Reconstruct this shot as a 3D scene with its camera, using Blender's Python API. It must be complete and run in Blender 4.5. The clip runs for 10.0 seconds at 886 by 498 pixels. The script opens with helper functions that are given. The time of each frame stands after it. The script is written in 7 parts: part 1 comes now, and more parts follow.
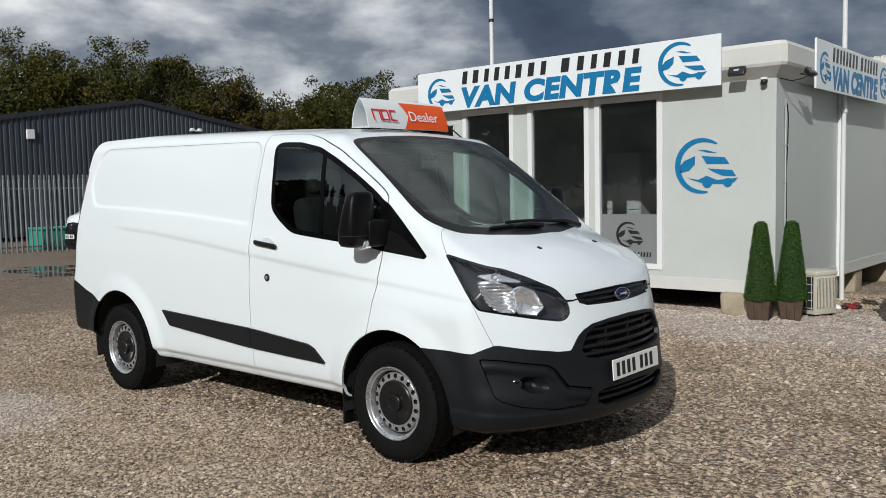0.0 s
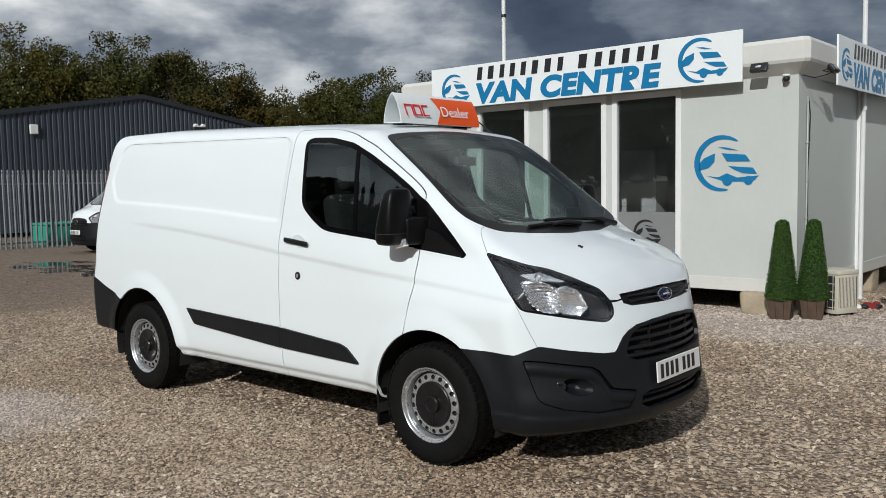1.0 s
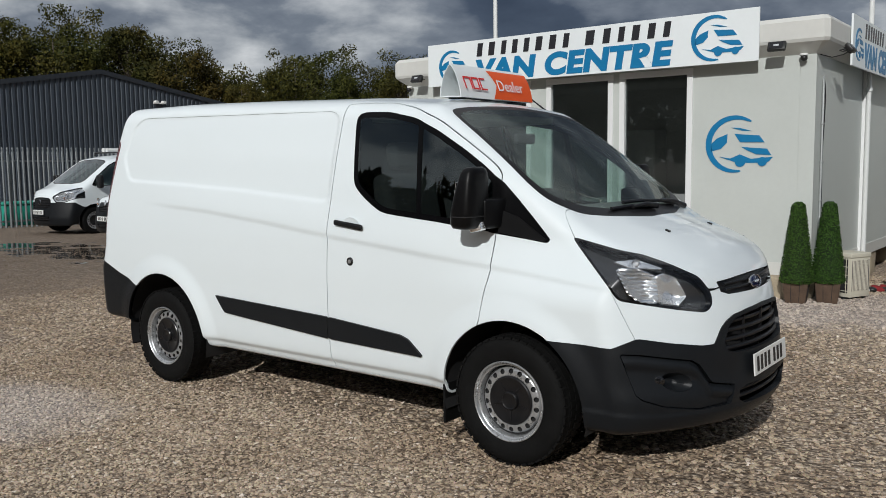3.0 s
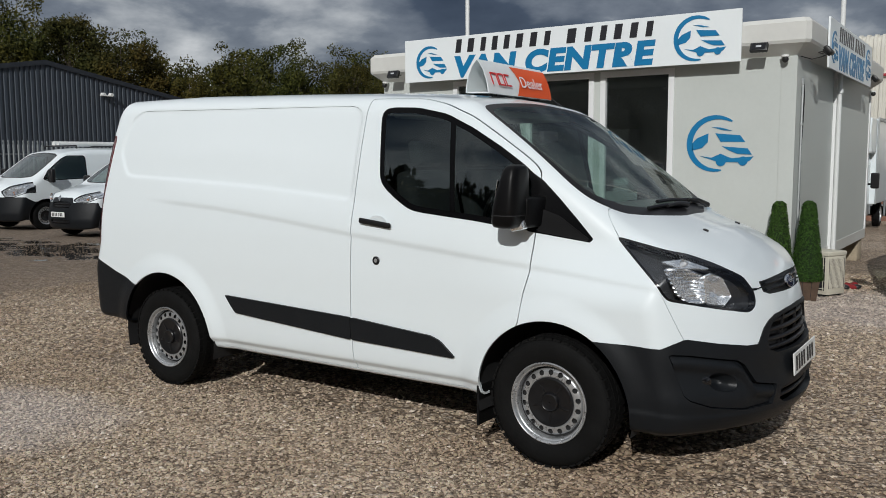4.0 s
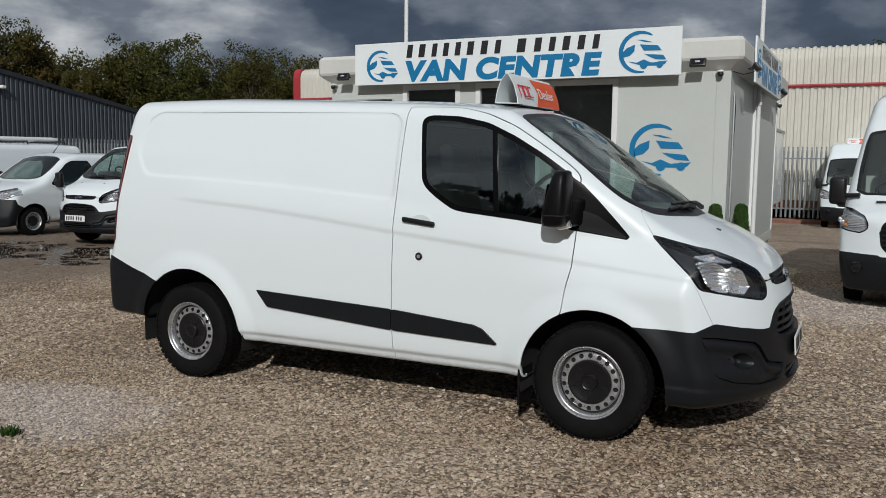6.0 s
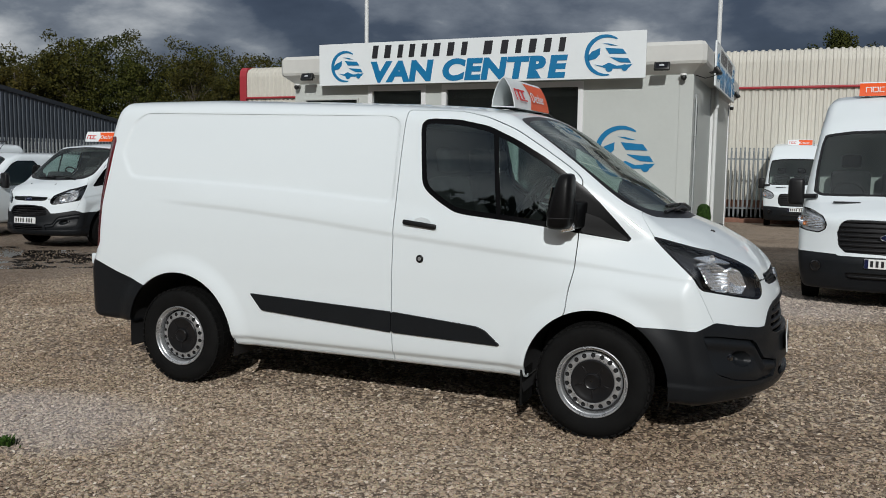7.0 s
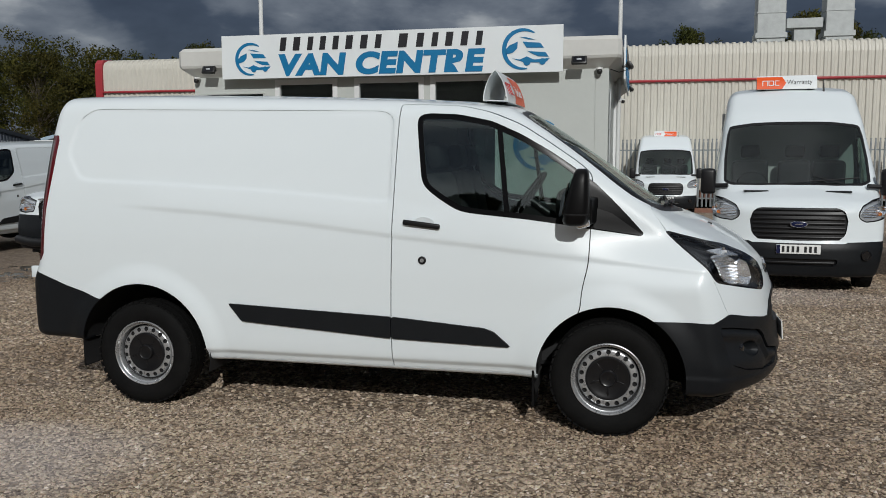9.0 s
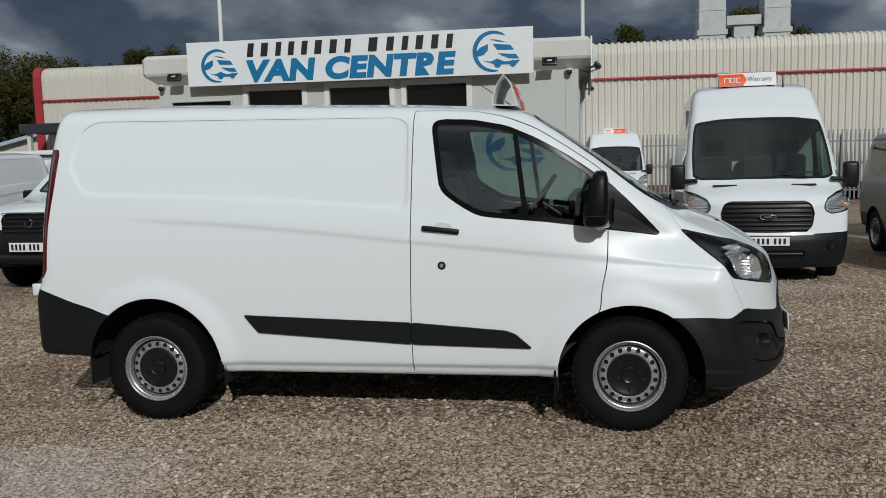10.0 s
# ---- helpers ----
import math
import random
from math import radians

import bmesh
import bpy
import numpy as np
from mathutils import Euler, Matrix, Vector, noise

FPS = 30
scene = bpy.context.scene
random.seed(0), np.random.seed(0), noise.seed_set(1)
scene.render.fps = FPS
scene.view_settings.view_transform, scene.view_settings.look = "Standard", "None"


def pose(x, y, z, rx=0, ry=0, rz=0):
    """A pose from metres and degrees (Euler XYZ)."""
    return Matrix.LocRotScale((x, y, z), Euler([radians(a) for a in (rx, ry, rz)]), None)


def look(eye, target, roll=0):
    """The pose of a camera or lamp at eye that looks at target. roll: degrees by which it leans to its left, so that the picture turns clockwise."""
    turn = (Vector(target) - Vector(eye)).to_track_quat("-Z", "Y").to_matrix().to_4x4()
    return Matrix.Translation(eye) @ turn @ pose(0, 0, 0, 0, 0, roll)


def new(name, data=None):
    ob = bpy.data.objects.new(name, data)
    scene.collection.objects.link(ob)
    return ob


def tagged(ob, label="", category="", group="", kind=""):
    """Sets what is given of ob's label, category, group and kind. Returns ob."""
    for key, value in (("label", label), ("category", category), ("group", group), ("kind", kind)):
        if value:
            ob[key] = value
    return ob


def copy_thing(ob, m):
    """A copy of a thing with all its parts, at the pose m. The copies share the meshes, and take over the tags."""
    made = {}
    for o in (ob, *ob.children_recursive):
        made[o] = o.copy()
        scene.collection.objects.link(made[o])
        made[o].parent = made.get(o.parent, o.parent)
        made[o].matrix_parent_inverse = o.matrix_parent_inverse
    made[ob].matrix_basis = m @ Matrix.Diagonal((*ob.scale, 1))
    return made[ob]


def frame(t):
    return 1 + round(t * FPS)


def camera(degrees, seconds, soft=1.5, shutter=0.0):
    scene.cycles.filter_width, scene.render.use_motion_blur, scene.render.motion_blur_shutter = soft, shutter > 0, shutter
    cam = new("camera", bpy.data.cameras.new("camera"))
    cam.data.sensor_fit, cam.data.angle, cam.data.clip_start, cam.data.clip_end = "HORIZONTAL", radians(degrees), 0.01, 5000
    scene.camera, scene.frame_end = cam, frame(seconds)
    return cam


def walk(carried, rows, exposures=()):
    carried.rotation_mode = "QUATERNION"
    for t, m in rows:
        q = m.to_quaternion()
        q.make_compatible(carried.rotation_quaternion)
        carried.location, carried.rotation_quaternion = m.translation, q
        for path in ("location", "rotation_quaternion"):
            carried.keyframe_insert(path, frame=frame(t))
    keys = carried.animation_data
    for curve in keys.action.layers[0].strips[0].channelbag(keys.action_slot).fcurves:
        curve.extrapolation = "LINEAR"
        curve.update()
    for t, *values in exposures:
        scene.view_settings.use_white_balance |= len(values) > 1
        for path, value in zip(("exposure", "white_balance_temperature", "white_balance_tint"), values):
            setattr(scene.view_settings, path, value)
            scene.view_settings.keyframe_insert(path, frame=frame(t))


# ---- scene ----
cam = camera(55.0, 10.0, soft=0.9)
PATH = [
    (0, (3.289, -4.258, 1.537), (1.99, -2.745, 1.393), -1.2),
    (0.5, (3.181, -4.272, 1.533), (1.883, -2.757, 1.391), -1.2),
    (1, (3.053, -4.318, 1.543), (1.755, -2.804, 1.391), -1.0),
    (1.5, (2.932, -4.333, 1.535), (1.635, -2.82, 1.361), -0.8),
    (2, (2.717, -4.341, 1.539), (1.43, -2.822, 1.35), -0.8),
    (2.5, (2.533, -4.376, 1.542), (1.28, -2.829, 1.348), -0.8),
    (4, (1.883, -4.641, 1.55), (0.775, -2.988, 1.342), -0.2),
    (4.5, (1.706, -4.776, 1.561), (0.673, -3.076, 1.353), 0.0),
    (5, (1.546, -4.995, 1.558), (0.569, -3.264, 1.346), 0.3),
    (6.5, (1.225, -5.59, 1.583), (0.4, -3.78, 1.378), 0.7),
    (7, (1.035, -5.631, 1.59), (0.273, -3.793, 1.383), 0.7),
    (7.5, (0.797, -5.61, 1.593), (0.076, -3.755, 1.387), 0.4),
    (8, (0.564, -5.657, 1.59), (-0.012, -3.753, 1.384), 0.4),
    (8.5, (0.344, -5.723, 1.608), (-0.143, -3.794, 1.394), 0.2),
    (9, (0.149, -5.695, 1.601), (-0.297, -3.758, 1.382), -0.1),
    (9.5, (-0.048, -5.692, 1.625), (-0.45, -3.745, 1.405), -0.7),
    (10, (-0.278, -5.81, 1.635), (-0.595, -3.848, 1.416), -1.5),
]
walk(cam, [(t, look(eye, target, roll)) for t, eye, target, roll in PATH],
     exposures=[(0, -0.04), (2.5, -0.18), (4.5, -0.31), (7.5, -0.41), (10, -0.54)])

# ---- sky, sun, exposure ----
SUN_FROM = Vector((0.34, -0.94, 0.0)).normalized()
SUN_UP = radians(30)
world = bpy.data.worlds.new("sky")
scene.world = world
world.use_nodes = True
wt = world.node_tree
wt.nodes.clear()


def wnode(kind, **values):
    n = wt.nodes.new(kind)
    for key, v in values.items():
        n.inputs[key].default_value = v
    return n


sky = wt.nodes.new("ShaderNodeTexSky")
sky.sky_type, sky.sun_disc, sky.sun_elevation = "NISHITA", False, SUN_UP
sky.sun_rotation = math.atan2(SUN_FROM.x, SUN_FROM.y)
coord = wt.nodes.new("ShaderNodeTexCoord")
split = wt.nodes.new("ShaderNodeSeparateXYZ")
wt.links.new(coord.outputs["Generated"], split.inputs[0])
tall = wnode("ShaderNodeMath")
tall.operation = "MULTIPLY"
tall.inputs[1].default_value = 2.3
wt.links.new(split.outputs["Z"], tall.inputs[0])
dome = wt.nodes.new("ShaderNodeCombineXYZ")
for axis in "XY":
    wt.links.new(split.outputs[axis], dome.inputs[axis])
wt.links.new(tall.outputs[0], dome.inputs["Z"])
big = wnode("ShaderNodeTexNoise", Scale=5.0, Detail=9.0, Roughness=0.53, Distortion=0.12)
mass = wnode("ShaderNodeTexNoise", Scale=2.1, Detail=2.0, Roughness=0.45)
wt.links.new(dome.outputs[0], big.inputs["Vector"])
wt.links.new(dome.outputs[0], mass.inputs["Vector"])
lean = wnode("ShaderNodeMapRange", **{"From Min": -0.84, "From Max": -0.62, "To Min": 0.12, "To Max": -0.006})
wt.links.new(split.outputs["X"], lean.inputs["Value"])
blend = wt.nodes.new("ShaderNodeMath")
blend.operation = "MULTIPLY_ADD"
blend.inputs[1].default_value = 0.46
wt.links.new(mass.outputs["Fac"], blend.inputs[0])
part_big = wt.nodes.new("ShaderNodeMath")
part_big.operation = "MULTIPLY"
part_big.inputs[1].default_value = 0.59
wt.links.new(big.outputs["Fac"], part_big.inputs[0])
skew = wt.nodes.new("ShaderNodeMath")
skew.operation = "ADD"
wt.links.new(part_big.outputs[0], skew.inputs[0])
wt.links.new(lean.outputs[0], skew.inputs[1])
# whiter cloud overhead
over = wnode("ShaderNodeMapRange", **{"From Min": 0.32, "From Max": 0.9, "To Min": 0.0, "To Max": 0.11})
wt.links.new(split.outputs["Z"], over.inputs["Value"])
high = wt.nodes.new("ShaderNodeMath")
high.operation = "ADD"
wt.links.new(skew.outputs[0], high.inputs[0])
wt.links.new(over.outputs[0], high.inputs[1])
# and towards the sun
sunny = wnode("ShaderNodeMapRange", **{"From Min": -0.45, "From Max": -0.92, "To Min": 0.0, "To Max": 0.13})
wt.links.new(split.outputs["Y"], sunny.inputs["Value"])
glow = wt.nodes.new("ShaderNodeMath")
glow.operation = "ADD"
wt.links.new(high.outputs[0], glow.inputs[0])
wt.links.new(sunny.outputs[0], glow.inputs[1])
wt.links.new(glow.outputs[0], blend.inputs[2])
tone = wt.nodes.new("ShaderNodeValToRGB")
stops = tone.color_ramp.elements
stops[0].position, stops[0].color = 0.410, (0.036, 0.050, 0.084, 1)
deep = stops.new(0.487)
deep.color = (0.060, 0.080, 0.124, 1)
stops[len(stops) - 1].position, stops[len(stops) - 1].color = 0.68, (0.86, 0.88, 0.90, 1)
mid = stops.new(0.563)
mid.color = (0.20, 0.230, 0.280, 1)
pale = stops.new(0.622)
pale.color = (0.50, 0.53, 0.565, 1)
wt.links.new(blend.outputs[0], tone.inputs[0])
cloud = wnode("ShaderNodeBackground", Strength=1.0)
clear = wnode("ShaderNodeBackground", Strength=0.06)
wt.links.new(tone.outputs[0], cloud.inputs["Color"])
wt.links.new(sky.outputs[0], clear.inputs["Color"])
mixed = wt.nodes.new("ShaderNodeMixShader")
# the cover thins towards the sun's side
cover = wnode("ShaderNodeMapRange", **{"From Min": -0.7, "From Max": 0.1, "To Min": 0.6, "To Max": 0.92})
wt.links.new(split.outputs["Y"], cover.inputs["Value"])
wt.links.new(cover.outputs[0], mixed.inputs[0])
wt.links.new(clear.outputs[0], mixed.inputs[1])
wt.links.new(cloud.outputs[0], mixed.inputs[2])
world_out = wt.nodes.new("ShaderNodeOutputWorld")
wt.links.new(mixed.outputs[0], world_out.inputs[0])

sun = new("sun", bpy.data.lights.new("sun", "SUN"))
sun.data.energy, sun.data.angle, sun.data.color = 3.3, radians(0.6), (0.985, 0.985, 0.965)
sun.matrix_world = look((0, 0, 0), -(SUN_FROM * math.cos(SUN_UP) + Vector((0, 0, math.sin(SUN_UP)))))
scene.view_settings.exposure = 0.0

# ---- materials ----
def mat(name, color, rough=0.5, metal=0.0, vary=0.0, scale=6.0, bump=0.0, bump_scale=60.0, coat=0.0, spec=0.5, color2=None, rough_vary=0.0):
    """A node material: base colour with two scales of variation, bump and optional clear coat."""
    m = bpy.data.materials.new(name)
    m.use_nodes = True
    nt = m.node_tree
    b = nt.nodes["Principled BSDF"]
    b.inputs["Base Color"].default_value = (*color, 1)
    b.inputs["Roughness"].default_value, b.inputs["Metallic"].default_value = rough, metal
    b.inputs["Coat Weight"].default_value, b.inputs["Specular IOR Level"].default_value = coat, spec
    b.inputs["Coat Roughness"].default_value = 0.04
    tex = nt.nodes.new("ShaderNodeTexCoord")
    if vary or color2 or rough_vary:
        n1 = nt.nodes.new("ShaderNodeTexNoise")
        n1.inputs["Scale"].default_value, n1.inputs["Detail"].default_value = scale, 6
        nt.links.new(tex.outputs["Object"], n1.inputs["Vector"])
        n2 = nt.nodes.new("ShaderNodeTexNoise")
        n2.inputs["Scale"].default_value, n2.inputs["Detail"].default_value = scale * 9, 4
        nt.links.new(tex.outputs["Object"], n2.inputs["Vector"])
        add = nt.nodes.new("ShaderNodeMath")
        add.operation = "MULTIPLY_ADD"
        add.inputs[1].default_value = 0.35
        nt.links.new(n2.outputs["Fac"], add.inputs[0])
        half = nt.nodes.new("ShaderNodeMath")
        half.operation = "MULTIPLY"
        half.inputs[1].default_value = 0.65
        nt.links.new(n1.outputs["Fac"], half.inputs[0])
        nt.links.new(half.outputs[0], add.inputs[2])
        ramp = nt.nodes.new("ShaderNodeValToRGB")
        e = ramp.color_ramp.elements
        e[0].position, e[1].position = 0.32, 0.68
        lo = color2 or tuple(c * (1 - vary) for c in color)
        hi = color if color2 else tuple(min(1, c * (1 + vary)) for c in color)
        e[0].color, e[1].color = (*lo, 1), (*hi, 1)
        nt.links.new(add.outputs[0], ramp.inputs[0])
        nt.links.new(ramp.outputs[0], b.inputs["Base Color"])
        if rough_vary:
            rr = nt.nodes.new("ShaderNodeMapRange")
            rr.inputs["To Min"].default_value, rr.inputs["To Max"].default_value = max(0, rough - rough_vary), min(1, rough + rough_vary)
            rr.inputs["From Min"].default_value, rr.inputs["From Max"].default_value = 0.3, 0.7
            nt.links.new(add.outputs[0], rr.inputs["Value"])
            nt.links.new(rr.outputs[0], b.inputs["Roughness"])
    if bump:
        n3 = nt.nodes.new("ShaderNodeTexNoise")
        n3.inputs["Scale"].default_value, n3.inputs["Detail"].default_value = bump_scale, 5
        nt.links.new(tex.outputs["Object"], n3.inputs["Vector"])
        bp = nt.nodes.new("ShaderNodeBump")
        bp.inputs["Strength"].default_value, bp.inputs["Distance"].default_value = bump, 0.01
        nt.links.new(n3.outputs["Fac"], bp.inputs["Height"])
        nt.links.new(bp.outputs[0], b.inputs["Normal"])
    return m


def glass_mat(name, tint, rough=0.0, dust_lift=0.0, gloss=(0.9, 0.95, 1.0), face_on=0.055, graze=0.9):
    """Window glass: tinted see-through with a mirror gloss that grows at grazing angles."""
    m = bpy.data.materials.new(name)
    m.use_nodes = True
    nt = m.node_tree
    nt.nodes.clear()
    out = nt.nodes.new("ShaderNodeOutputMaterial")
    tr = nt.nodes.new("ShaderNodeBsdfTransparent")
    tr.inputs["Color"].default_value = (*tint, 1)
    gl = nt.nodes.new("ShaderNodeBsdfGlossy")
    gl.inputs["Roughness"].default_value = rough
    gl.inputs["Color"].default_value = (*gloss, 1)
    # gloss by angle: low face on, rising with the fifth power
    lw = nt.nodes.new("ShaderNodeLayerWeight")
    lw.inputs["Blend"].default_value = 0.5
    pw = nt.nodes.new("ShaderNodeMath")
    pw.operation = "POWER"
    pw.inputs[1].default_value = 5.0
    nt.links.new(lw.outputs["Facing"], pw.inputs[0])
    fr = nt.nodes.new("ShaderNodeMath")
    fr.operation = "MULTIPLY_ADD"
    fr.inputs[1].default_value, fr.inputs[2].default_value = graze, face_on
    nt.links.new(pw.outputs[0], fr.inputs[0])
    mx = nt.nodes.new("ShaderNodeMixShader")
    nt.links.new(fr.outputs[0], mx.inputs[0])
    nt.links.new(tr.outputs[0], mx.inputs[1])
    nt.links.new(gl.outputs[0], mx.inputs[2])
    if dust_lift:
        # a thin grey film, thicker in patches: road dust, or a lift for dark panes
        df = nt.nodes.new("ShaderNodeBsdfDiffuse")
        df.inputs["Color"].default_value = (0.46, 0.50, 0.47, 1)
        tex = nt.nodes.new("ShaderNodeTexCoord")
        ns = nt.nodes.new("ShaderNodeTexNoise")
        ns.inputs["Scale"].default_value, ns.inputs["Detail"].default_value = 3.0, 6
        nt.links.new(tex.outputs["Object"], ns.inputs["Vector"])
        mr = nt.nodes.new("ShaderNodeMapRange")
        mr.inputs["From Min"].default_value, mr.inputs["From Max"].default_value = 0.3, 0.7
        mr.inputs["To Min"].default_value, mr.inputs["To Max"].default_value = dust_lift * 0.6, dust_lift * 1.4
        nt.links.new(ns.outputs["Fac"], mr.inputs["Value"])
        m2 = nt.nodes.new("ShaderNodeMixShader")
        nt.links.new(mr.outputs[0], m2.inputs[0])
        nt.links.new(mx.outputs[0], m2.inputs[1])
        nt.links.new(df.outputs[0], m2.inputs[2])
        mx = m2
    nt.links.new(mx.outputs[0], out.inputs[0])
    return m


WHITE = mat("white car paint", (0.742, 0.80, 0.822), 0.34, coat=0.7, spec=0.3, vary=0.004, scale=0.7)
PLASTIC = mat("dark grey textured bumper plastic", (0.0080, 0.0095, 0.0115), 0.42, spec=0.28, vary=0.15, scale=5, bump=0.12, bump_scale=420)
TRIM = mat("satin black trim", (0.008, 0.008, 0.009), 0.4, spec=0.35)
GLOSS_BLACK = mat("gloss black", (0.008, 0.008, 0.009), 0.12, coat=0.5)
RUBBER = mat("black tyre rubber", (0.0052, 0.0052, 0.0052), 0.75, spec=0.14, vary=0.35, scale=9, bump=0.25, bump_scale=160)
STEEL = mat("silver painted steel wheel", (0.50, 0.51, 0.52), 0.30, metal=0.72, vary=0.2, scale=14, rough_vary=0.08)
CHROME = mat("bright chrome", (0.72, 0.73, 0.75), 0.12, metal=1.0)
UNDER = mat("dirty underbody", (0.02, 0.019, 0.018), 0.85, vary=0.3, scale=6, bump=0.3)
CORNER_BLACK = mat("black door corner plastic", (0.003, 0.003, 0.0034), 0.26, spec=0.12)
LINER = mat("dark liner", (0.012, 0.012, 0.013), 0.8)
SEAT = mat("dark grey seat fabric", (0.013, 0.0135, 0.015), 0.9, vary=0.2, scale=20, bump=0.2, bump_scale=300)
DASH = mat("grey dashboard plastic", (0.13, 0.135, 0.132), 0.6, vary=0.1, scale=8)
HEADLINER = mat("pale grey headliner cloth", (0.42, 0.43, 0.41), 0.9, vary=0.05, scale=12)
CAB_DARK = mat("charcoal cab trim", (0.02, 0.021, 0.023), 0.8, vary=0.2, scale=8)
FENCE = mat("dull galvanised steel", (0.25, 0.275, 0.285), 0.45, metal=0.35, vary=0.2, scale=4, rough_vary=0.1)
AMBER = mat("amber lamp lens", (0.55, 0.16, 0.02), 0.2, coat=0.4)
GLASS = glass_mat("clear tinted glass", (0.68, 0.80, 0.745), dust_lift=0.04, gloss=(0.9, 0.98, 0.98), graze=0.5)
FAR_GLASS = glass_mat("parked vans' glass", (0.46, 0.56, 0.52), dust_lift=0.022)
SHADE_GLASS = glass_mat("side glass", (0.42, 0.53, 0.50), face_on=0.092, gloss=(0.92, 1.0, 0.98))
LENS = glass_mat("lamp lens", (0.93, 0.95, 0.97))
# the grey film here stands in for light inside the office
WINDOW = glass_mat("office window glass", (0.62, 0.65, 0.65), face_on=0.06, dust_lift=0.010)
RED_LENS = mat("red lamp lens", (0.10, 0.003, 0.007), 0.12, coat=0.6)
SMOKED = mat("smoked lamp lens", (0.085, 0.070, 0.075), 0.15, coat=0.6, vary=0.3, scale=6)
PLATE_WHITE = mat("white plate plastic", (0.78, 0.79, 0.77), 0.4)
INK = mat("black print", (0.012, 0.012, 0.013), 0.5)
BLUE_BADGE = mat("deep blue enamel", (0.005, 0.010, 0.05), 0.15, coat=0.6)
SIGN_WHITE = mat("white sign board", (0.76, 0.80, 0.81), 0.42, vary=0.02, scale=2)
SIGN_BLUE = mat("blue sign print", (0.003, 0.165, 0.36), 0.42, vary=0.03, scale=4)
SIGN_DARK = mat("near-black sign print", (0.018, 0.018, 0.022), 0.42)
ORANGE = mat("orange sign vinyl", (0.80, 0.095, 0.008), 0.38, vary=0.03, scale=5)
RED_PRINT = mat("red print", (0.62, 0.02, 0.02), 0.4)
CABIN = mat("pale grey cabin panel", (0.51, 0.537, 0.512), 0.5, vary=0.035, scale=2.0, bump=0.05, bump_scale=18, rough_vary=0.06)
CABIN_ROOF = mat("off-white cabin fascia", (0.59, 0.59, 0.56), 0.5, vary=0.05, scale=1.4, rough_vary=0.06)
UPVC = mat("white window frame", (0.74, 0.75, 0.75), 0.35, vary=0.02, scale=3)
BRACKET = mat("black lamp housing", (0.012, 0.012, 0.012), 0.4)
POLE = mat("white painted pole", (0.66, 0.67, 0.66), 0.4, vary=0.04, scale=5)
CONCRETE = mat("rough concrete block", (0.36, 0.30, 0.215), 0.9, vary=0.25, scale=5, bump=0.5, bump_scale=40)
WOOD = mat("dark stained planter wood", (0.075, 0.045, 0.028), 0.7, vary=0.35, scale=10, bump=0.3, bump_scale=50)
AC_CASE = mat("cream air conditioner casing", (0.56, 0.53, 0.44), 0.5, vary=0.05, scale=4)
SHED = mat("anthracite profiled sheet", (0.045, 0.057, 0.075), 0.45, vary=0.10, scale=0.6, rough_vary=0.08)
SHED_CAP = mat("dark ridge flashing", (0.025, 0.03, 0.038), 0.5)
BEIGE = mat("cream profiled cladding", (0.57, 0.55, 0.485), 0.5, vary=0.06, scale=0.5, rough_vary=0.06)
RED_TRIM = mat("red painted trim", (0.36, 0.03, 0.04), 0.45, vary=0.08, scale=2)
GALV = mat("galvanised steel", (0.36, 0.38, 0.38), 0.5, metal=0.35, vary=0.16, scale=4, rough_vary=0.1)
BRICK = mat("weathered brick", (0.20, 0.10, 0.07), 0.9, vary=0.3, scale=6, bump=0.3)
BARK = mat("tree bark", (0.11, 0.09, 0.07), 0.9, vary=0.3, scale=8, bump=0.5)
TEAL = mat("teal plastic", (0.02, 0.30, 0.22), 0.5, vary=0.1, scale=6)
PALE_BLUE = mat("pale blue roof sheet", (0.36, 0.47, 0.56), 0.5, vary=0.08, scale=1.5)
GREY_PAINT = mat("metallic grey car paint", (0.10, 0.105, 0.11), 0.3, metal=0.3, coat=0.6, vary=0.02, scale=3)
INNER_WALL = mat("grey office wall", (0.52, 0.52, 0.51), 0.8, vary=0.04, scale=2)
# ---- vehicle surfaces: a smooth solid bounded by profile curves ----
def lerp(pts):
    """A function through the given (input, output) pairs."""
    a = np.array(pts, float)
    return lambda v: np.interp(v, a[:, 0], a[:, 1])


def soft_lerp(pts, r):
    f = lerp(pts)
    return lambda v: (f(v - r) + 2 * f(v - r / 2) + 3 * f(v) + 2 * f(v + r / 2) + f(v + r)) / 9


def smax(a, b, k):
    return np.maximum(a, b) + np.maximum(k - np.abs(a - b), 0) ** 2 / (4 * k)


def sdf(poly, a, b):
    """Signed distance of the points (a, b) to a closed polygon, negative inside."""
    p = np.array(poly, float)
    best, inside = np.full(a.shape, 1e9), np.zeros(a.shape, bool)
    for (x0, y0), (x1, y1) in zip(p, np.roll(p, -1, axis=0)):
        ex, ey = x1 - x0, y1 - y0
        if ex == 0 and ey == 0:
            continue
        u = np.clip(((a - x0) * ex + (b - y0) * ey) / (ex * ex + ey * ey), 0, 1)
        best = np.minimum(best, (a - x0 - u * ex) ** 2 + (b - y0 - u * ey) ** 2)
        if y0 != y1:
            cross = (y0 > b) != (y1 > b)
            inside ^= cross & (a < x0 + (b - y0) * ex / ey)
    return np.where(inside, -1, 1) * np.sqrt(best)


def step(v, w):
    v = np.clip(v / w + 0.5, 0, 1)
    return v * v * (3 - 2 * v)


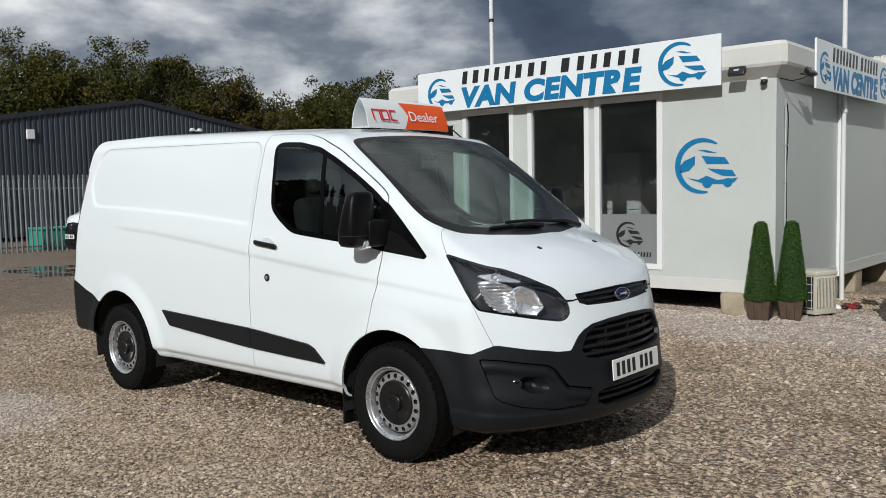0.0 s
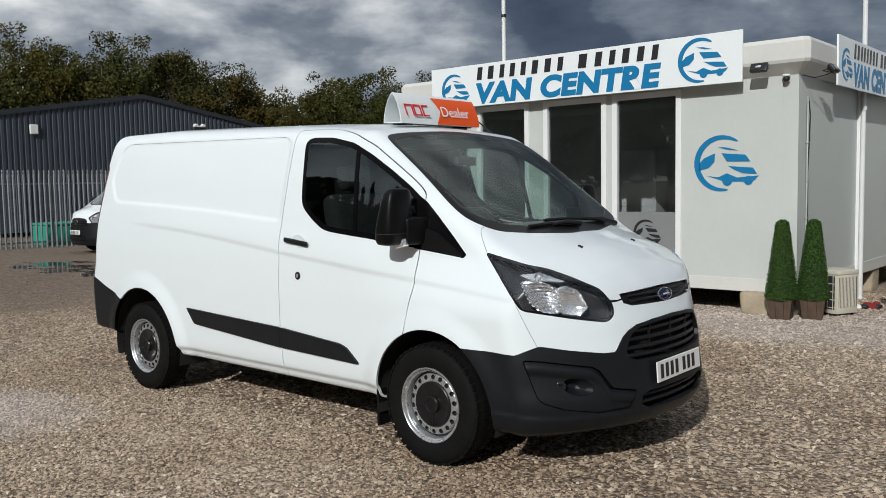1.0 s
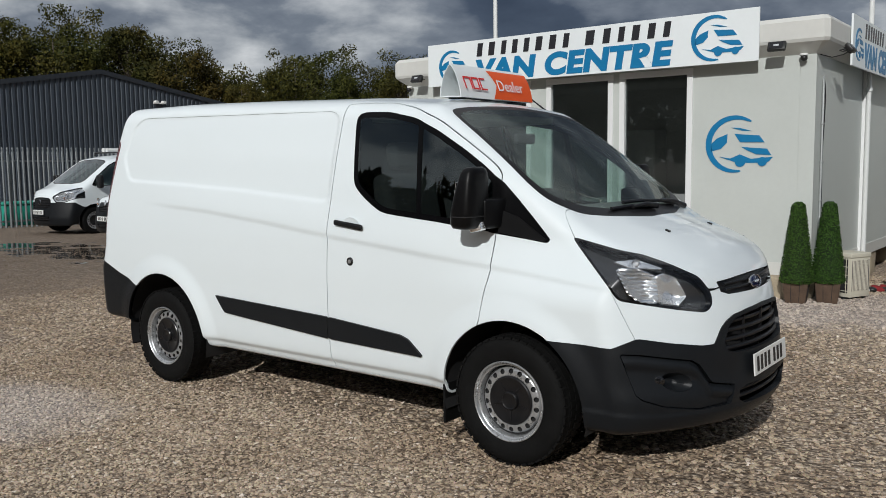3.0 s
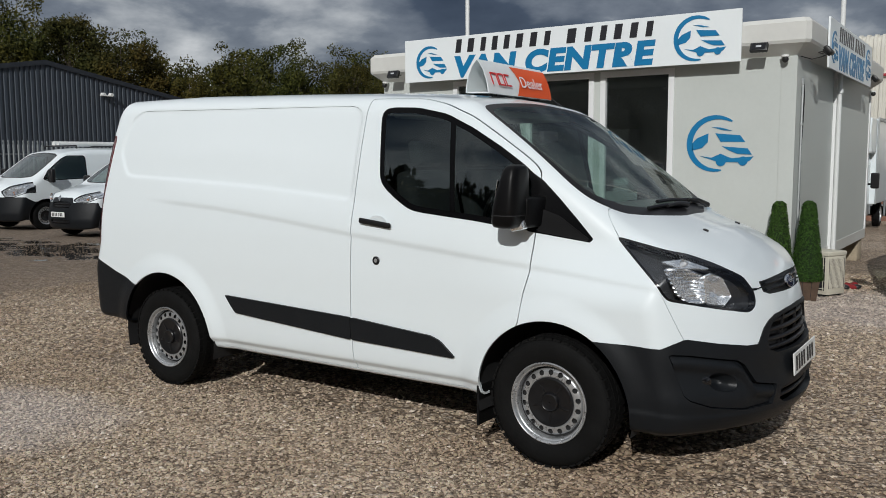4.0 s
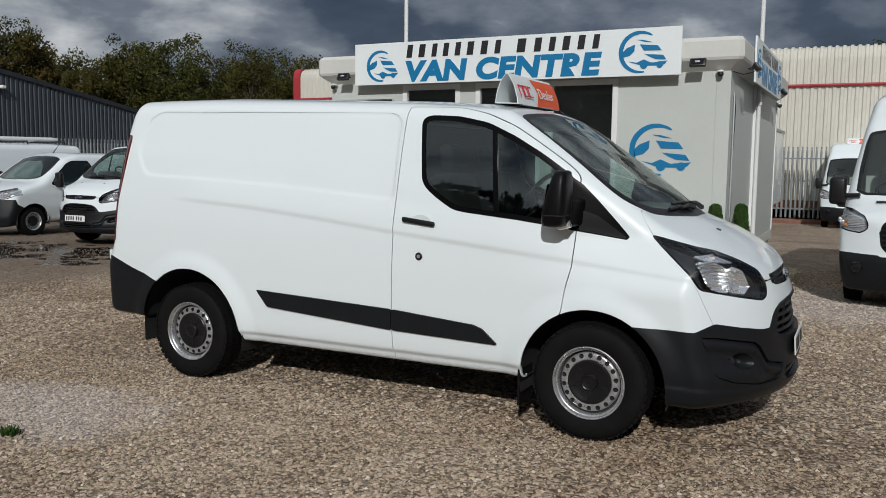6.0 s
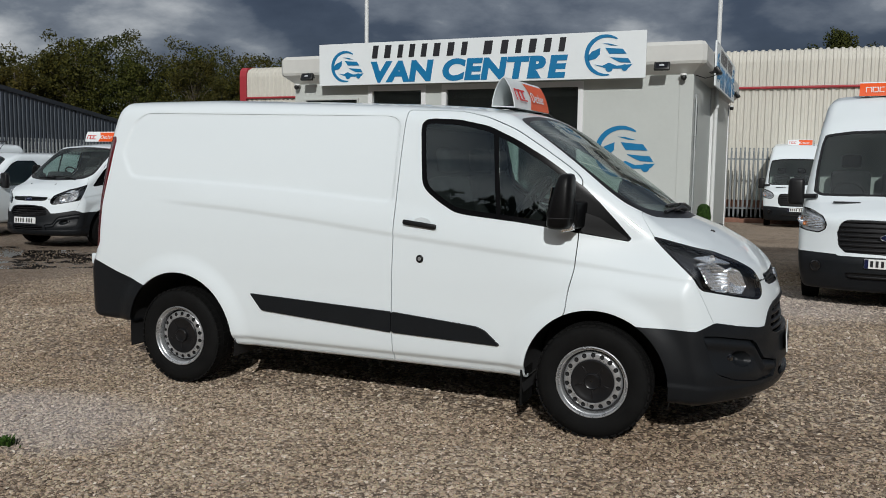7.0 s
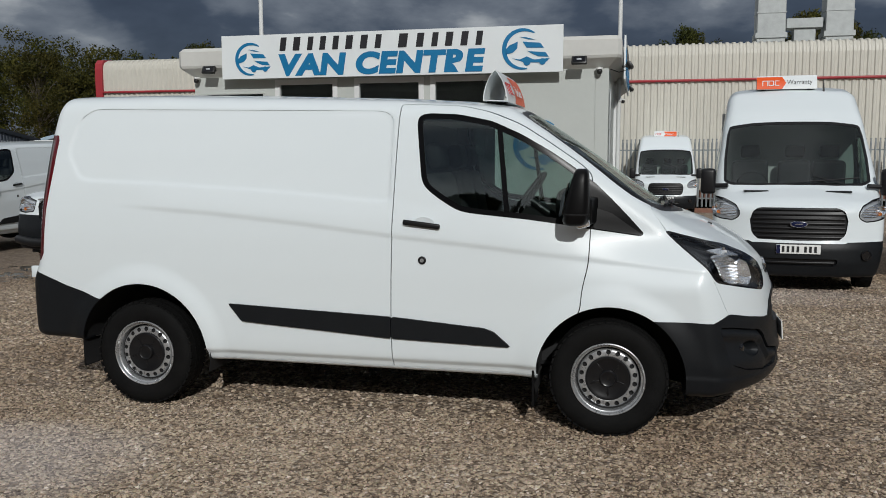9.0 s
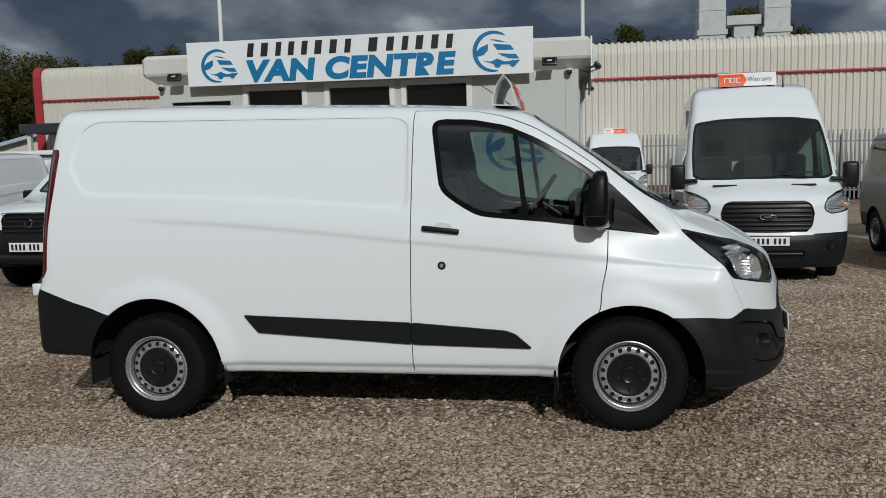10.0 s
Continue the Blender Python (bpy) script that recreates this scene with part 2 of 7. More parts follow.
def rounded(poly, r, n=5):
    """The polygon with its corners rounded off."""
    p, out = [np.array(q, float) for q in poly], []
    for i, c in enumerate(p):
        a, b = p[i - 1] - c, p[(i + 1) % len(p)] - c
        la, lb = np.linalg.norm(a), np.linalg.norm(b)
        if la < 1e-9 or lb < 1e-9:
            continue
        q0, q1 = c + a / la * min(r, 0.48 * la), c + b / lb * min(r, 0.48 * lb)
        for u in np.linspace(0, 1, n):
            out.append(tuple((1 - u) ** 2 * q0 + 2 * u * (1 - u) * c + u * u * q1))
    return out


class Shape:
    """width: z to half width; top: x to the crown's height; crown: x to its fall per y squared; nose, tail: z to the ends'
    places on the centre line; bend, power: how the nose sweeps back; belly: x to the underside."""

    def __init__(self, width, top, crown, nose, tail, belly, bend=0.526, power=2.34, tailbend=0.14, relief=None, edge=0.1, skeleton=(-3.0, 0.15, 0.75)):
        self.width, self.top, self.crown = soft_lerp(width, 0.06), soft_lerp(top, 0.05), soft_lerp(crown, 0.1)
        self.nose, self.tail, self.belly = soft_lerp(nose, 0.04), soft_lerp(tail, 0.06), soft_lerp(belly, 0.04)
        self.bend, self.power, self.tailbend, self.relief, self.edge, self.skeleton = bend, power, tailbend, relief, edge, skeleton

    def field(self, x, y, z):
        a = np.abs(y)
        side = a - self.width(z)
        if self.relief:
            side = side - self.relief(x, z)
        slope = (self.top(x + 0.02) - self.top(x - 0.02)) / 0.04
        crown = (z - self.top(x) + self.crown(x) * y * y) / np.sqrt(1 + np.minimum(slope * slope, 4))
        front = x - self.nose(z) + self.bend * a ** self.power
        rear = self.tail(z) + self.tailbend * a ** 3 - x
        f = smax(side, crown, self.edge)
        f = smax(f, front, 0.06)
        f = smax(f, rear, 0.08)
        return smax(f, self.belly(x) - z, 0.05)

    def surface(self, box, res):
        """Points and quads on the solid's skin, from a grid on a box round it."""
        (x0, x1), (y0, y1), (z0, z1) = box
        n = [max(4, int(round((b - a) / res))) for a, b in box]
        index, pts, faces = {}, [], []

        def vert(i, j, k):
            key = (i, j, k)
            if key not in index:
                index[key] = len(pts)
                pts.append((x0 + (x1 - x0) * i / n[0], y0 + (y1 - y0) * j / n[1], z0 + (z1 - z0) * k / n[2]))
            return index[key]

        for i in range(n[0]):
            for k in range(n[2]):
                faces.append((vert(i, 0, k), vert(i + 1, 0, k), vert(i + 1, 0, k + 1), vert(i, 0, k + 1)))
                faces.append((vert(i, n[1], k), vert(i, n[1], k + 1), vert(i + 1, n[1], k + 1), vert(i + 1, n[1], k)))
        for i in range(n[0]):
            for j in range(n[1]):
                faces.append((vert(i, j, n[2]), vert(i + 1, j, n[2]), vert(i + 1, j + 1, n[2]), vert(i, j + 1, n[2])))
                faces.append((vert(i, j, 0), vert(i, j + 1, 0), vert(i + 1, j + 1, 0), vert(i + 1, j, 0)))
        for j in range(n[1]):
            for k in range(n[2]):
                faces.append((vert(n[0], j, k), vert(n[0], j + 1, k), vert(n[0], j + 1, k + 1), vert(n[0], j, k + 1)))
                faces.append((vert(0, j, k), vert(0, j, k + 1), vert(0, j + 1, k + 1), vert(0, j + 1, k)))
        p = np.array(pts)
        return self.project(p), faces

    def project(self, p):
        s0, s1, sz = self.skeleton
        s = np.stack([np.clip(p[:, 0], s0, s1), np.zeros(len(p)), np.full(len(p), sz)], 1)
        d = p - s
        lo, hi = np.zeros(len(p)), np.full(len(p), 1.6)
        for _ in range(26):
            mid = (lo + hi) / 2
            q = s + d * mid[:, None]
            out = self.field(q[:, 0], q[:, 1], q[:, 2]) > 0
            hi, lo = np.where(out, mid, hi), np.where(out, lo, mid)
        return s + d * lo[:, None]

    def side(self, x, z):
        """Half width of the skin at (x, z)."""
        lo, hi = np.zeros_like(x), np.full_like(x, 1.5)
        for _ in range(26):
            mid = (lo + hi) / 2
            out = self.field(x, mid, z) > 0
            hi, lo = np.where(out, mid, hi), np.where(out, lo, mid)
        return lo


class Skin:
    """Points and faces that can be cut along the zero line of any field."""

    def __init__(self, verts, faces):
        self.verts, self.faces = np.asarray(verts), faces

    def cut(self, field, gap=0.0):
        """Splits off the part where field is below -gap; the strip between -gap and gap is dropped."""
        v = field(self.verts[:, 0], self.verts[:, 1], self.verts[:, 2])
        inner = self.keep(-(v + gap))
        outer = self.keep(v - gap)
        return inner, outer

    def keep(self, v):
        good = (v >= 0).tolist()
        val, verts, made, extra, faces = v.tolist(), self.verts, {}, [], []
        base = len(verts)
        for f in self.faces:
            c = sum(good[i] for i in f)
            if c == len(f):
                faces.append(f)
            elif c:
                out = []
                for i, j in zip(f, f[1:] + f[:1]):
                    if good[i]:
                        out.append(i)
                    if good[i] != good[j]:
                        key = (i, j) if i < j else (j, i)
                        if key not in made:
                            u = val[key[0]] / (val[key[0]] - val[key[1]])
                            made[key] = base + len(extra)
                            extra.append(verts[key[0]] * (1 - u) + verts[key[1]] * u)
                        out.append(made[key])
                if len(out) > 2:
                    faces.append(tuple(out))
        allv = np.concatenate([verts, np.array(extra)]) if extra else verts
        used = sorted({i for f in faces for i in f})
        where = {o: n for n, o in enumerate(used)}
        return Skin(allv[used] if used else np.zeros((0, 3)), [tuple(where[i] for i in f) for f in faces])


# ---- the near van: front axle at x 0, centre line y 0, ground z 0 ----
PANEL = [(-3.492, 1.62), (-3.43, 1.84), (-3.335, 1.903), (-1.36, 1.867), (-1.292, 1.83), (-1.292, 1.325), (-2.05, 1.385), (-2.8, 1.425), (-3.33, 1.445), (-3.395, 1.462)]
PANEL = rounded(PANEL, 0.05)
crease = lerp([(-4, 1.34), (-3.16, 1.302), (-2.42, 1.257), (-1.85, 1.204), (-1.27, 1.14), (-0.69, 1.085), (-0.17, 1.031), (0.27, 0.985), (0.9, 0.93)])


def van_relief(x, z):
    d = sdf(PANEL, x, z)
    out = -0.009 * step(-d, 0.028)
    e = z - crease(x)
    fade = step(x + 2.95, 0.5) * step(0.6 - x, 0.6)
    out = out + fade * 0.010 * np.where(e < 0, step(e + 0.014, 0.028), step(0.11 - e, 0.2))
    for cx, cz, r in ((0.0, 0.33, 0.40), (-2.93, 0.345, 0.43)):
        q = np.hypot(x - cx, z - cz) - r
        out = out + 0.027 * step(0.09 - q, 0.14) * step(z - 0.2, 0.2)
    back = np.clip((x + 0.6) / 0.98, 0, 1)
    out = out - 0.12 * back * back * (3 - 2 * back) * step(z - 1.0, 0.34)
    out = out - 0.02 * step(0.372 - z, 0.04) * step(x + 2.6, 0.2) * step(-0.35 - x, 0.2)
    return out


VAN = Shape(
    width=[(0.2, 0.84), (0.30, 0.875), (0.42, 0.905), (0.6, 0.918), (0.9, 0.925), (1.1, 0.918), (1.25, 0.9), (1.4, 0.872), (1.6, 0.828), (1.8, 0.775), (2.05, 0.70)],
    top=[(-4.2, 2.005), (-3.5, 2.025), (-2.9, 2.026), (-2.1, 2.003), (-1.3, 1.975), (-0.9, 1.95), (-0.6, 1.908), (-0.37, 1.765), (0.281, 1.315), (0.36, 1.275), (0.6, 1.19), (0.78, 1.09), (0.88, 1.0), (0.95, 0.90), (1.1, 0.70)],
    crown=[(-4, 0.10), (-0.9, 0.10), (-0.5, 0.05), (0.1, 0.07), (0.4, 0.15), (1, 0.19)],
    nose=[(0.1, 0.86), (0.22, 0.93), (0.32, 1.01), (0.42, 1.03), (0.5, 1.01), (0.65, 1.0), (0.72, 0.985), (0.8, 0.972), (0.9, 0.95), (1.0, 0.95), (1.2, 0.95), (2.2, 0.95)],
    tail=[(0.2, -3.80), (0.45, -3.85), (0.8, -3.85), (0.9, -3.80), (1.3, -3.77), (1.7, -3.715), (1.95, -3.665), (2.1, -3.63)],
    belly=[(-4.2, 0.42), (-3.3, 0.40), (-3.2, 0.33), (-2.4, 0.305), (-0.4, 0.30), (0.3, 0.268), (0.55, 0.228), (0.85, 0.250), (1.2, 0.262)],
    relief=van_relief,
)
VAN_BOX = ((-3.95, 1.08), (-0.97, 0.97), (0.18, 2.06))

# ---- building helpers ----
def part(name, bm, material, parent=None, label="", smooth=None, at=None):
    """Links a bmesh as one mesh object, under parent where one is given. smooth: angle in degrees under which edges are rounded."""
    if smooth is not None:
        for f in bm.faces:
            f.smooth = True
        lim = radians(smooth)
        for e in bm.edges:
            e.smooth = len(e.link_faces) == 2 and e.calc_face_angle(0) < lim
    me = bpy.data.meshes.new(name)
    bm.to_mesh(me)
    bm.free()
    for m in material if isinstance(material, (list, tuple)) else [material]:
        me.materials.append(m)
    ob = new(name, me)
    if parent:
        ob.parent = parent
    if at is not None:
        ob.matrix_basis = at
    if label:
        tagged(ob, label)
    return ob


def thing(name, label, category, at=None, group="", kind=""):
    ob = new(name)
    ob.empty_display_size = 0.2
    if at is not None:
        ob.matrix_basis = at
    return tagged(ob, label, category, group, kind)


def box(x0, x1, y0, y1, z0, z1, bevel=0.0, seg=2, bm=None):
    one = bmesh.new()
    bmesh.ops.create_cube(one, size=1)
    for v in one.verts:
        v.co = ((x0 + x1) / 2 + v.co.x * (x1 - x0), (y0 + y1) / 2 + v.co.y * (y1 - y0), (z0 + z1) / 2 + v.co.z * (z1 - z0))
    if bevel:
        bmesh.ops.bevel(one, geom=one.edges[:], offset=bevel, segments=seg, affect="EDGES", profile=0.5)
    return join(bm, one)


def join(bm, one, m=None):
    if m is not None:
        one.transform(m)
    if bm is None:
        return one
    me = bpy.data.meshes.new("tmp")
    one.to_mesh(me)
    one.free()
    bm.from_mesh(me)
    bpy.data.meshes.remove(me)
    return bm


def prism(poly, plane, lo, hi, bevel=0.0, bm=None, seg=2):
    """A polygon in the plane 'xz', 'xy' or 'yz', drawn out from lo to hi along the third axis."""
    one = bmesh.new()
    put = {"xz": lambda a, b, c: (a, c, b), "xy": lambda a, b, c: (a, b, c), "yz": lambda a, b, c: (c, a, b)}[plane]
    f = one.faces.new([one.verts.new(put(a, b, lo)) for a, b in poly])
    ext = bmesh.ops.extrude_face_region(one, geom=[f])["geom"]
    for v in ext:
        if isinstance(v, bmesh.types.BMVert):
            v.co = Vector(put(0, 0, hi - lo)) + v.co
    bmesh.ops.recalc_face_normals(one, faces=one.faces[:])
    if bevel:
        bmesh.ops.bevel(one, geom=one.edges[:], offset=bevel, segments=seg, affect="EDGES", profile=0.5)
    return join(bm, one)


def lathe(profile, axis="y", seg=48, bm=None, closed=False, skip=None):
    """Turns a list of (radius, place along the axis) round that axis. skip(row, step) leaves faces out."""
    one = bmesh.new()
    rings = []
    for r, h in profile:
        ring = []
        for s in range(seg):
            a = 2 * math.pi * s / seg
            c = (r * math.cos(a), h, r * math.sin(a)) if axis == "y" else (r * math.cos(a), r * math.sin(a), h) if axis == "z" else (h, r * math.cos(a), r * math.sin(a))
            ring.append(one.verts.new(c))
        rings.append(ring)
    rows = list(zip(rings, rings[1:])) + ([(rings[-1], rings[0])] if closed else [])
    for row, (p, q) in enumerate(rows):
        for s in range(seg):
            if skip and skip(row, s):
                continue
            one.faces.new((p[s], p[(s + 1) % seg], q[(s + 1) % seg], q[s]))
    bmesh.ops.remove_doubles(one, verts=one.verts[:], dist=1e-5)
    bmesh.ops.recalc_face_normals(one, faces=one.faces[:])
    return join(bm, one)


def tube(points, r, seg=8, bm=None, caps=True, taper=None):
    """A round bar along a line of points."""
    one = bmesh.new()
    pts = [Vector(p) for p in points]
    rings = []
    for i, p in enumerate(pts):
        d = (pts[min(i + 1, len(pts) - 1)] - pts[max(i - 1, 0)]).normalized()
        side = d.cross(Vector((0, 0, 1)) if abs(d.z) < 0.9 else Vector((1, 0, 0))).normalized()
        up = side.cross(d)
        rr = r if taper is None else r * taper[i]
        rings.append([one.verts.new(p + (side * math.cos(2 * math.pi * s / seg) + up * math.sin(2 * math.pi * s / seg)) * rr) for s in range(seg)])
    for a, b in zip(rings, rings[1:]):
        for s in range(seg):
            one.faces.new((a[s], a[(s + 1) % seg], b[(s + 1) % seg], b[s]))
    if caps:
        one.faces.new(rings[0][::-1])
        one.faces.new(rings[-1])
    bmesh.ops.recalc_face_normals(one, faces=one.faces[:])
    return join(bm, one)


def loft(sections, seg=32, power=2.9):
    """A closed solid through rounded rectangles: (z, centre x, centre y, half x, half y) from the foot up."""
    bm = bmesh.new()
    rings = []
    for z, cx, cy, a, b in sections:
        ring = []
        for i in range(seg):
            c, s_ = math.cos(2 * math.pi * i / seg), math.sin(2 * math.pi * i / seg)
            ring.append(bm.verts.new((cx + a * math.copysign(abs(c) ** (2 / power), c), cy + b * math.copysign(abs(s_) ** (2 / power), s_), z)))
        rings.append(ring)
    for p, q in zip(rings, rings[1:]):
        for i in range(seg):
            bm.faces.new((p[i], p[(i + 1) % seg], q[(i + 1) % seg], q[i]))
    bm.faces.new(rings[0][::-1])
    bm.faces.new(rings[-1])
    return bm


def grid_mesh(name, verts, faces, material, parent=None, label="", smooth=True, rim=0.0, lim=35):
    """A mesh from computed points and faces; rim: depth of an edge turned inwards along open borders."""
    me = bpy.data.meshes.new(name)
    me.from_pydata([tuple(v) for v in np.asarray(verts).tolist()], [], faces)
    bm = bmesh.new()
    bm.from_mesh(me)
    bmesh.ops.remove_doubles(bm, verts=bm.verts[:], dist=2e-4)
    bm.normal_update()
    if rim:
        open_edges = [e for e in bm.edges if len(e.link_faces) == 1]
        normals = {v: v.normal.copy() for e in open_edges for v in e.verts}
        got = bmesh.ops.extrude_edge_only(bm, edges=open_edges)["geom"]
        fresh = [g for g in got if isinstance(g, bmesh.types.BMVert)]
        old = {}
        for v in fresh:
            for e in v.link_edges:
                o = e.other_vert(v)
                if o in normals:
                    old[v] = normals[o]
        for v in fresh:
            if v in old:
                v.co -= old[v] * rim
    bpy.data.meshes.remove(me)
    return part(name, bm, material, parent, label, smooth=lim if smooth else None)


def letters(text, size, material, parent, m, name="lettering", label="", depth=0.004, shear=0.0, width=None, bold=0.0, space=1.0):
    """Words in the built-in font as a mesh that stands in the plane xz of m, centred."""
    cu = bpy.data.curves.new(name, "FONT")
    cu.body, cu.size, cu.extrude, cu.shear, cu.offset = text, size, depth / 2, shear, bold
    cu.align_x, cu.align_y, cu.space_character = "CENTER", "CENTER", space
    tmp = bpy.data.objects.new("tmp", cu)
    scene.collection.objects.link(tmp)
    me = bpy.data.meshes.new_from_object(tmp.evaluated_get(bpy.context.evaluated_depsgraph_get()))
    bpy.data.objects.remove(tmp)
    bpy.data.curves.remove(cu)
    xs = [v.co.x for v in me.vertices]
    ys = [v.co.y for v in me.vertices]
    k = width / (max(xs) - min(xs)) if width else 1.0
    cx, cy = (max(xs) + min(xs)) / 2, (max(ys) + min(ys)) / 2
    for v in me.vertices:
        v.co = ((v.co.x - cx) * k, -v.co.z, v.co.y - cy)
    me.materials.clear()
    me.materials.append(material)
    ob = new(name, me)
    if parent:
        ob.parent = parent
    ob.matrix_basis = m
    if label:
        tagged(ob, label)
    return ob

# ---- ground ----
def ground_z(x, y):
    fall = -0.0205 * min(max(0.0, y - 1.2), 45.0) - 0.006 * min(max(0.0, -x - 11.0), 25.0)
    return float(fall)


def make_ground():
    xs = np.concatenate([[-1500, -400, -120], np.arange(-60, 40, 1.0), [120, 400, 1500]])
    ys = np.concatenate([[-1500, -300, -60], np.arange(-20, 60, 1.0), [120, 400, 1500]])
    verts = [(x, y, ground_z(x, y)) for y in ys for x in xs]
    n = len(xs)
    faces = [(j * n + i, j * n + i + 1, (j + 1) * n + i + 1, (j + 1) * n + i) for j in range(len(ys) - 1) for i in range(n - 1)]
    ob = grid_mesh("ground", verts, faces, GRAVEL)
    tagged(ob, "pale brown gravel yard with wet patches, painted shade and puddles", "ground", kind="structure")


def yard_patches(nt, geo):
    """Broad patches of the yard: (pale crushed stone, damp brown ground with painted shade, mud), as factors."""
    def math_(op, a, b):
        n = nt.nodes.new("ShaderNodeMath")
        n.operation = op
        for i, v in enumerate((a, b)):
            if isinstance(v, (int, float)):
                n.inputs[i].default_value = v
            else:
                nt.links.new(v, n.inputs[i])
        return n.outputs[0]

    def noise(scale, detail):
        n = nt.nodes.new("ShaderNodeTexNoise")
        n.inputs["Scale"].default_value, n.inputs["Detail"].default_value = scale, detail
        nt.links.new(geo.outputs["Position"], n.inputs["Vector"])
        return n.outputs["Fac"]

    def span(src, lo, hi):
        n = nt.nodes.new("ShaderNodeMapRange")
        n.inputs["From Min"].default_value, n.inputs["From Max"].default_value = lo, hi
        nt.links.new(src, n.inputs["Value"])
        return n.outputs[0]

    pos = nt.nodes.new("ShaderNodeSeparateXYZ")
    nt.links.new(geo.outputs["Position"], pos.inputs[0])
    rough_edge = noise(1.3, 5)
    pale = None
    for cx, cy, rx, ry in ((-3.2, -1.9, 0.95, 0.55), (0.2, 5.6, 2.8, 1.7)):
        u = math_("DIVIDE", math_("SUBTRACT", pos.outputs[0], cx), rx)
        v = math_("DIVIDE", math_("SUBTRACT", pos.outputs[1], cy), ry)
        d = math_("ADD", math_("MULTIPLY", u, u), math_("MULTIPLY", v, v))
        one = span(math_("ADD", d, math_("MULTIPLY", rough_edge, 1.6)), 2.1, 1.1)
        pale = one if pale is None else math_("MAXIMUM", pale, one)
    # shade under and beside the tall van, painted as a darker ellipse
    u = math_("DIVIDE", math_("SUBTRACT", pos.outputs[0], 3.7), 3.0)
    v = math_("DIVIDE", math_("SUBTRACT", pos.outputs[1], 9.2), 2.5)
    shade_patch = span(math_("ADD", math_("ADD", math_("MULTIPLY", u, u), math_("MULTIPLY", v, v)), rough_edge), 1.7, 1.2)
    damp_shade = math_("MAXIMUM", span(noise(0.55, 4), 0.47, 0.64), math_("MULTIPLY", span(noise(1.9, 5), 0.52, 0.70), 0.7))
    damp_shade = math_("MAXIMUM", damp_shade, math_("MULTIPLY", shade_patch, 1.25))
    return pale, damp_shade, span(pos.outputs[0], -6.3, -9.9)


def gravel_mat():
    m = bpy.data.materials.new("gravel yard")
    m.use_nodes = True
    nt = m.node_tree
    b = nt.nodes["Principled BSDF"]
    geo = nt.nodes.new("ShaderNodeNewGeometry")

    def node(kind, **kw):
        n = nt.nodes.new(kind)
        for k, v in kw.items():
            n.inputs[k].default_value = v
        nt.links.new(geo.outputs["Position"], n.inputs["Vector"]) if "Vector" in n.inputs else None
        return n

    def math_node(op, a, c=None):
        n = nt.nodes.new("ShaderNodeMath")
        n.operation = op
        for i, v in enumerate((a, c)):
            if v is None:
                continue
            if isinstance(v, (int, float)):
                n.inputs[i].default_value = v
            else:
                nt.links.new(v, n.inputs[i])
        return n.outputs[0]

    def ramp(src, stops_):
        r = nt.nodes.new("ShaderNodeValToRGB")
        el = r.color_ramp.elements
        while len(el) < len(stops_):
            el.new(0.5)
        for e, (p, c) in zip(el, stops_):
            e.position, e.color = p, (*c, 1)
        nt.links.new(src, r.inputs[0])
        return r.outputs[0]

    def mix(fac, a, c, mode="MIX"):
        n = nt.nodes.new("ShaderNodeMix")
        n.data_type, n.blend_type = "RGBA", mode
        for i, v in ((0, fac), (6, a), (7, c)):
            if isinstance(v, (int, float)):
                n.inputs[i].default_value = v
            elif isinstance(v, tuple):
                n.inputs[i].default_value = (*v, 1)
            else:
                nt.links.new(v, n.inputs[i])
        return n.outputs[2]

    cell = node("ShaderNodeTexVoronoi", Scale=34.0, Randomness=1.0)
    fine = node("ShaderNodeTexVoronoi", Scale=75.0, Randomness=1.0)
    tone_ = nt.nodes.new("ShaderNodeSeparateColor")
    nt.links.new(cell.outputs["Color"], tone_.inputs[0])
    tone2 = nt.nodes.new("ShaderNodeSeparateColor")
    nt.links.new(fine.outputs["Color"], tone2.inputs[0])
    stone = ramp(tone_.outputs[0], [(0.0, (0.24, 0.175, 0.122)), (0.4, (0.465, 0.359, 0.262)), (0.75, (0.61, 0.488, 0.367)), (0.95, (0.66, 0.565, 0.475))])
    grit = ramp(tone2.outputs[0], [(0.0, (0.185, 0.140, 0.104)), (0.6, (0.425, 0.332, 0.242)), (1.0, (0.57, 0.48, 0.39))])
    mottle = node("ShaderNodeTexNoise", Scale=7.0, Detail=5.0)
    colour = mix(ramp(mottle.outputs["Fac"], [(0.42, (0, 0, 0)), (0.6, (1, 1, 1))]), stone, grit)
    # shade between the stones, painted into the colour towards each cell's edge
    gap_shade = ramp(cell.outputs["Distance"], [(0.35, (1, 1, 1)), (0.72, (0.30, 0.27, 0.25))])
    colour = mix(0.9, colour, gap_shade, "MULTIPLY")
    # sandy hardcore away from the gravel, and damp ground with the painted shade
    pos = nt.nodes.new("ShaderNodeSeparateXYZ")
    nt.links.new(geo.outputs["Position"], pos.inputs[0])
    pale, damp_shade, mud = yard_patches(nt, geo)
    colour = mix(math_node("MULTIPLY", damp_shade, 0.75), colour, (0.66, 0.60, 0.54), "MULTIPLY")
    colour = mix(math_node("MULTIPLY", pale, 0.30), colour, (0.62, 0.58, 0.58))
    # puddles: long shallow pools in the yard by the parked vans
    along = math_node("MULTIPLY", math_node("ADD", pos.outputs[0], 12.5), 0.17)
    across = math_node("MULTIPLY", math_node("SUBTRACT", pos.outputs[1], 4.5), 0.62)
    ell = math_node("ADD", math_node("MULTIPLY", along, along), math_node("MULTIPLY", across, across))
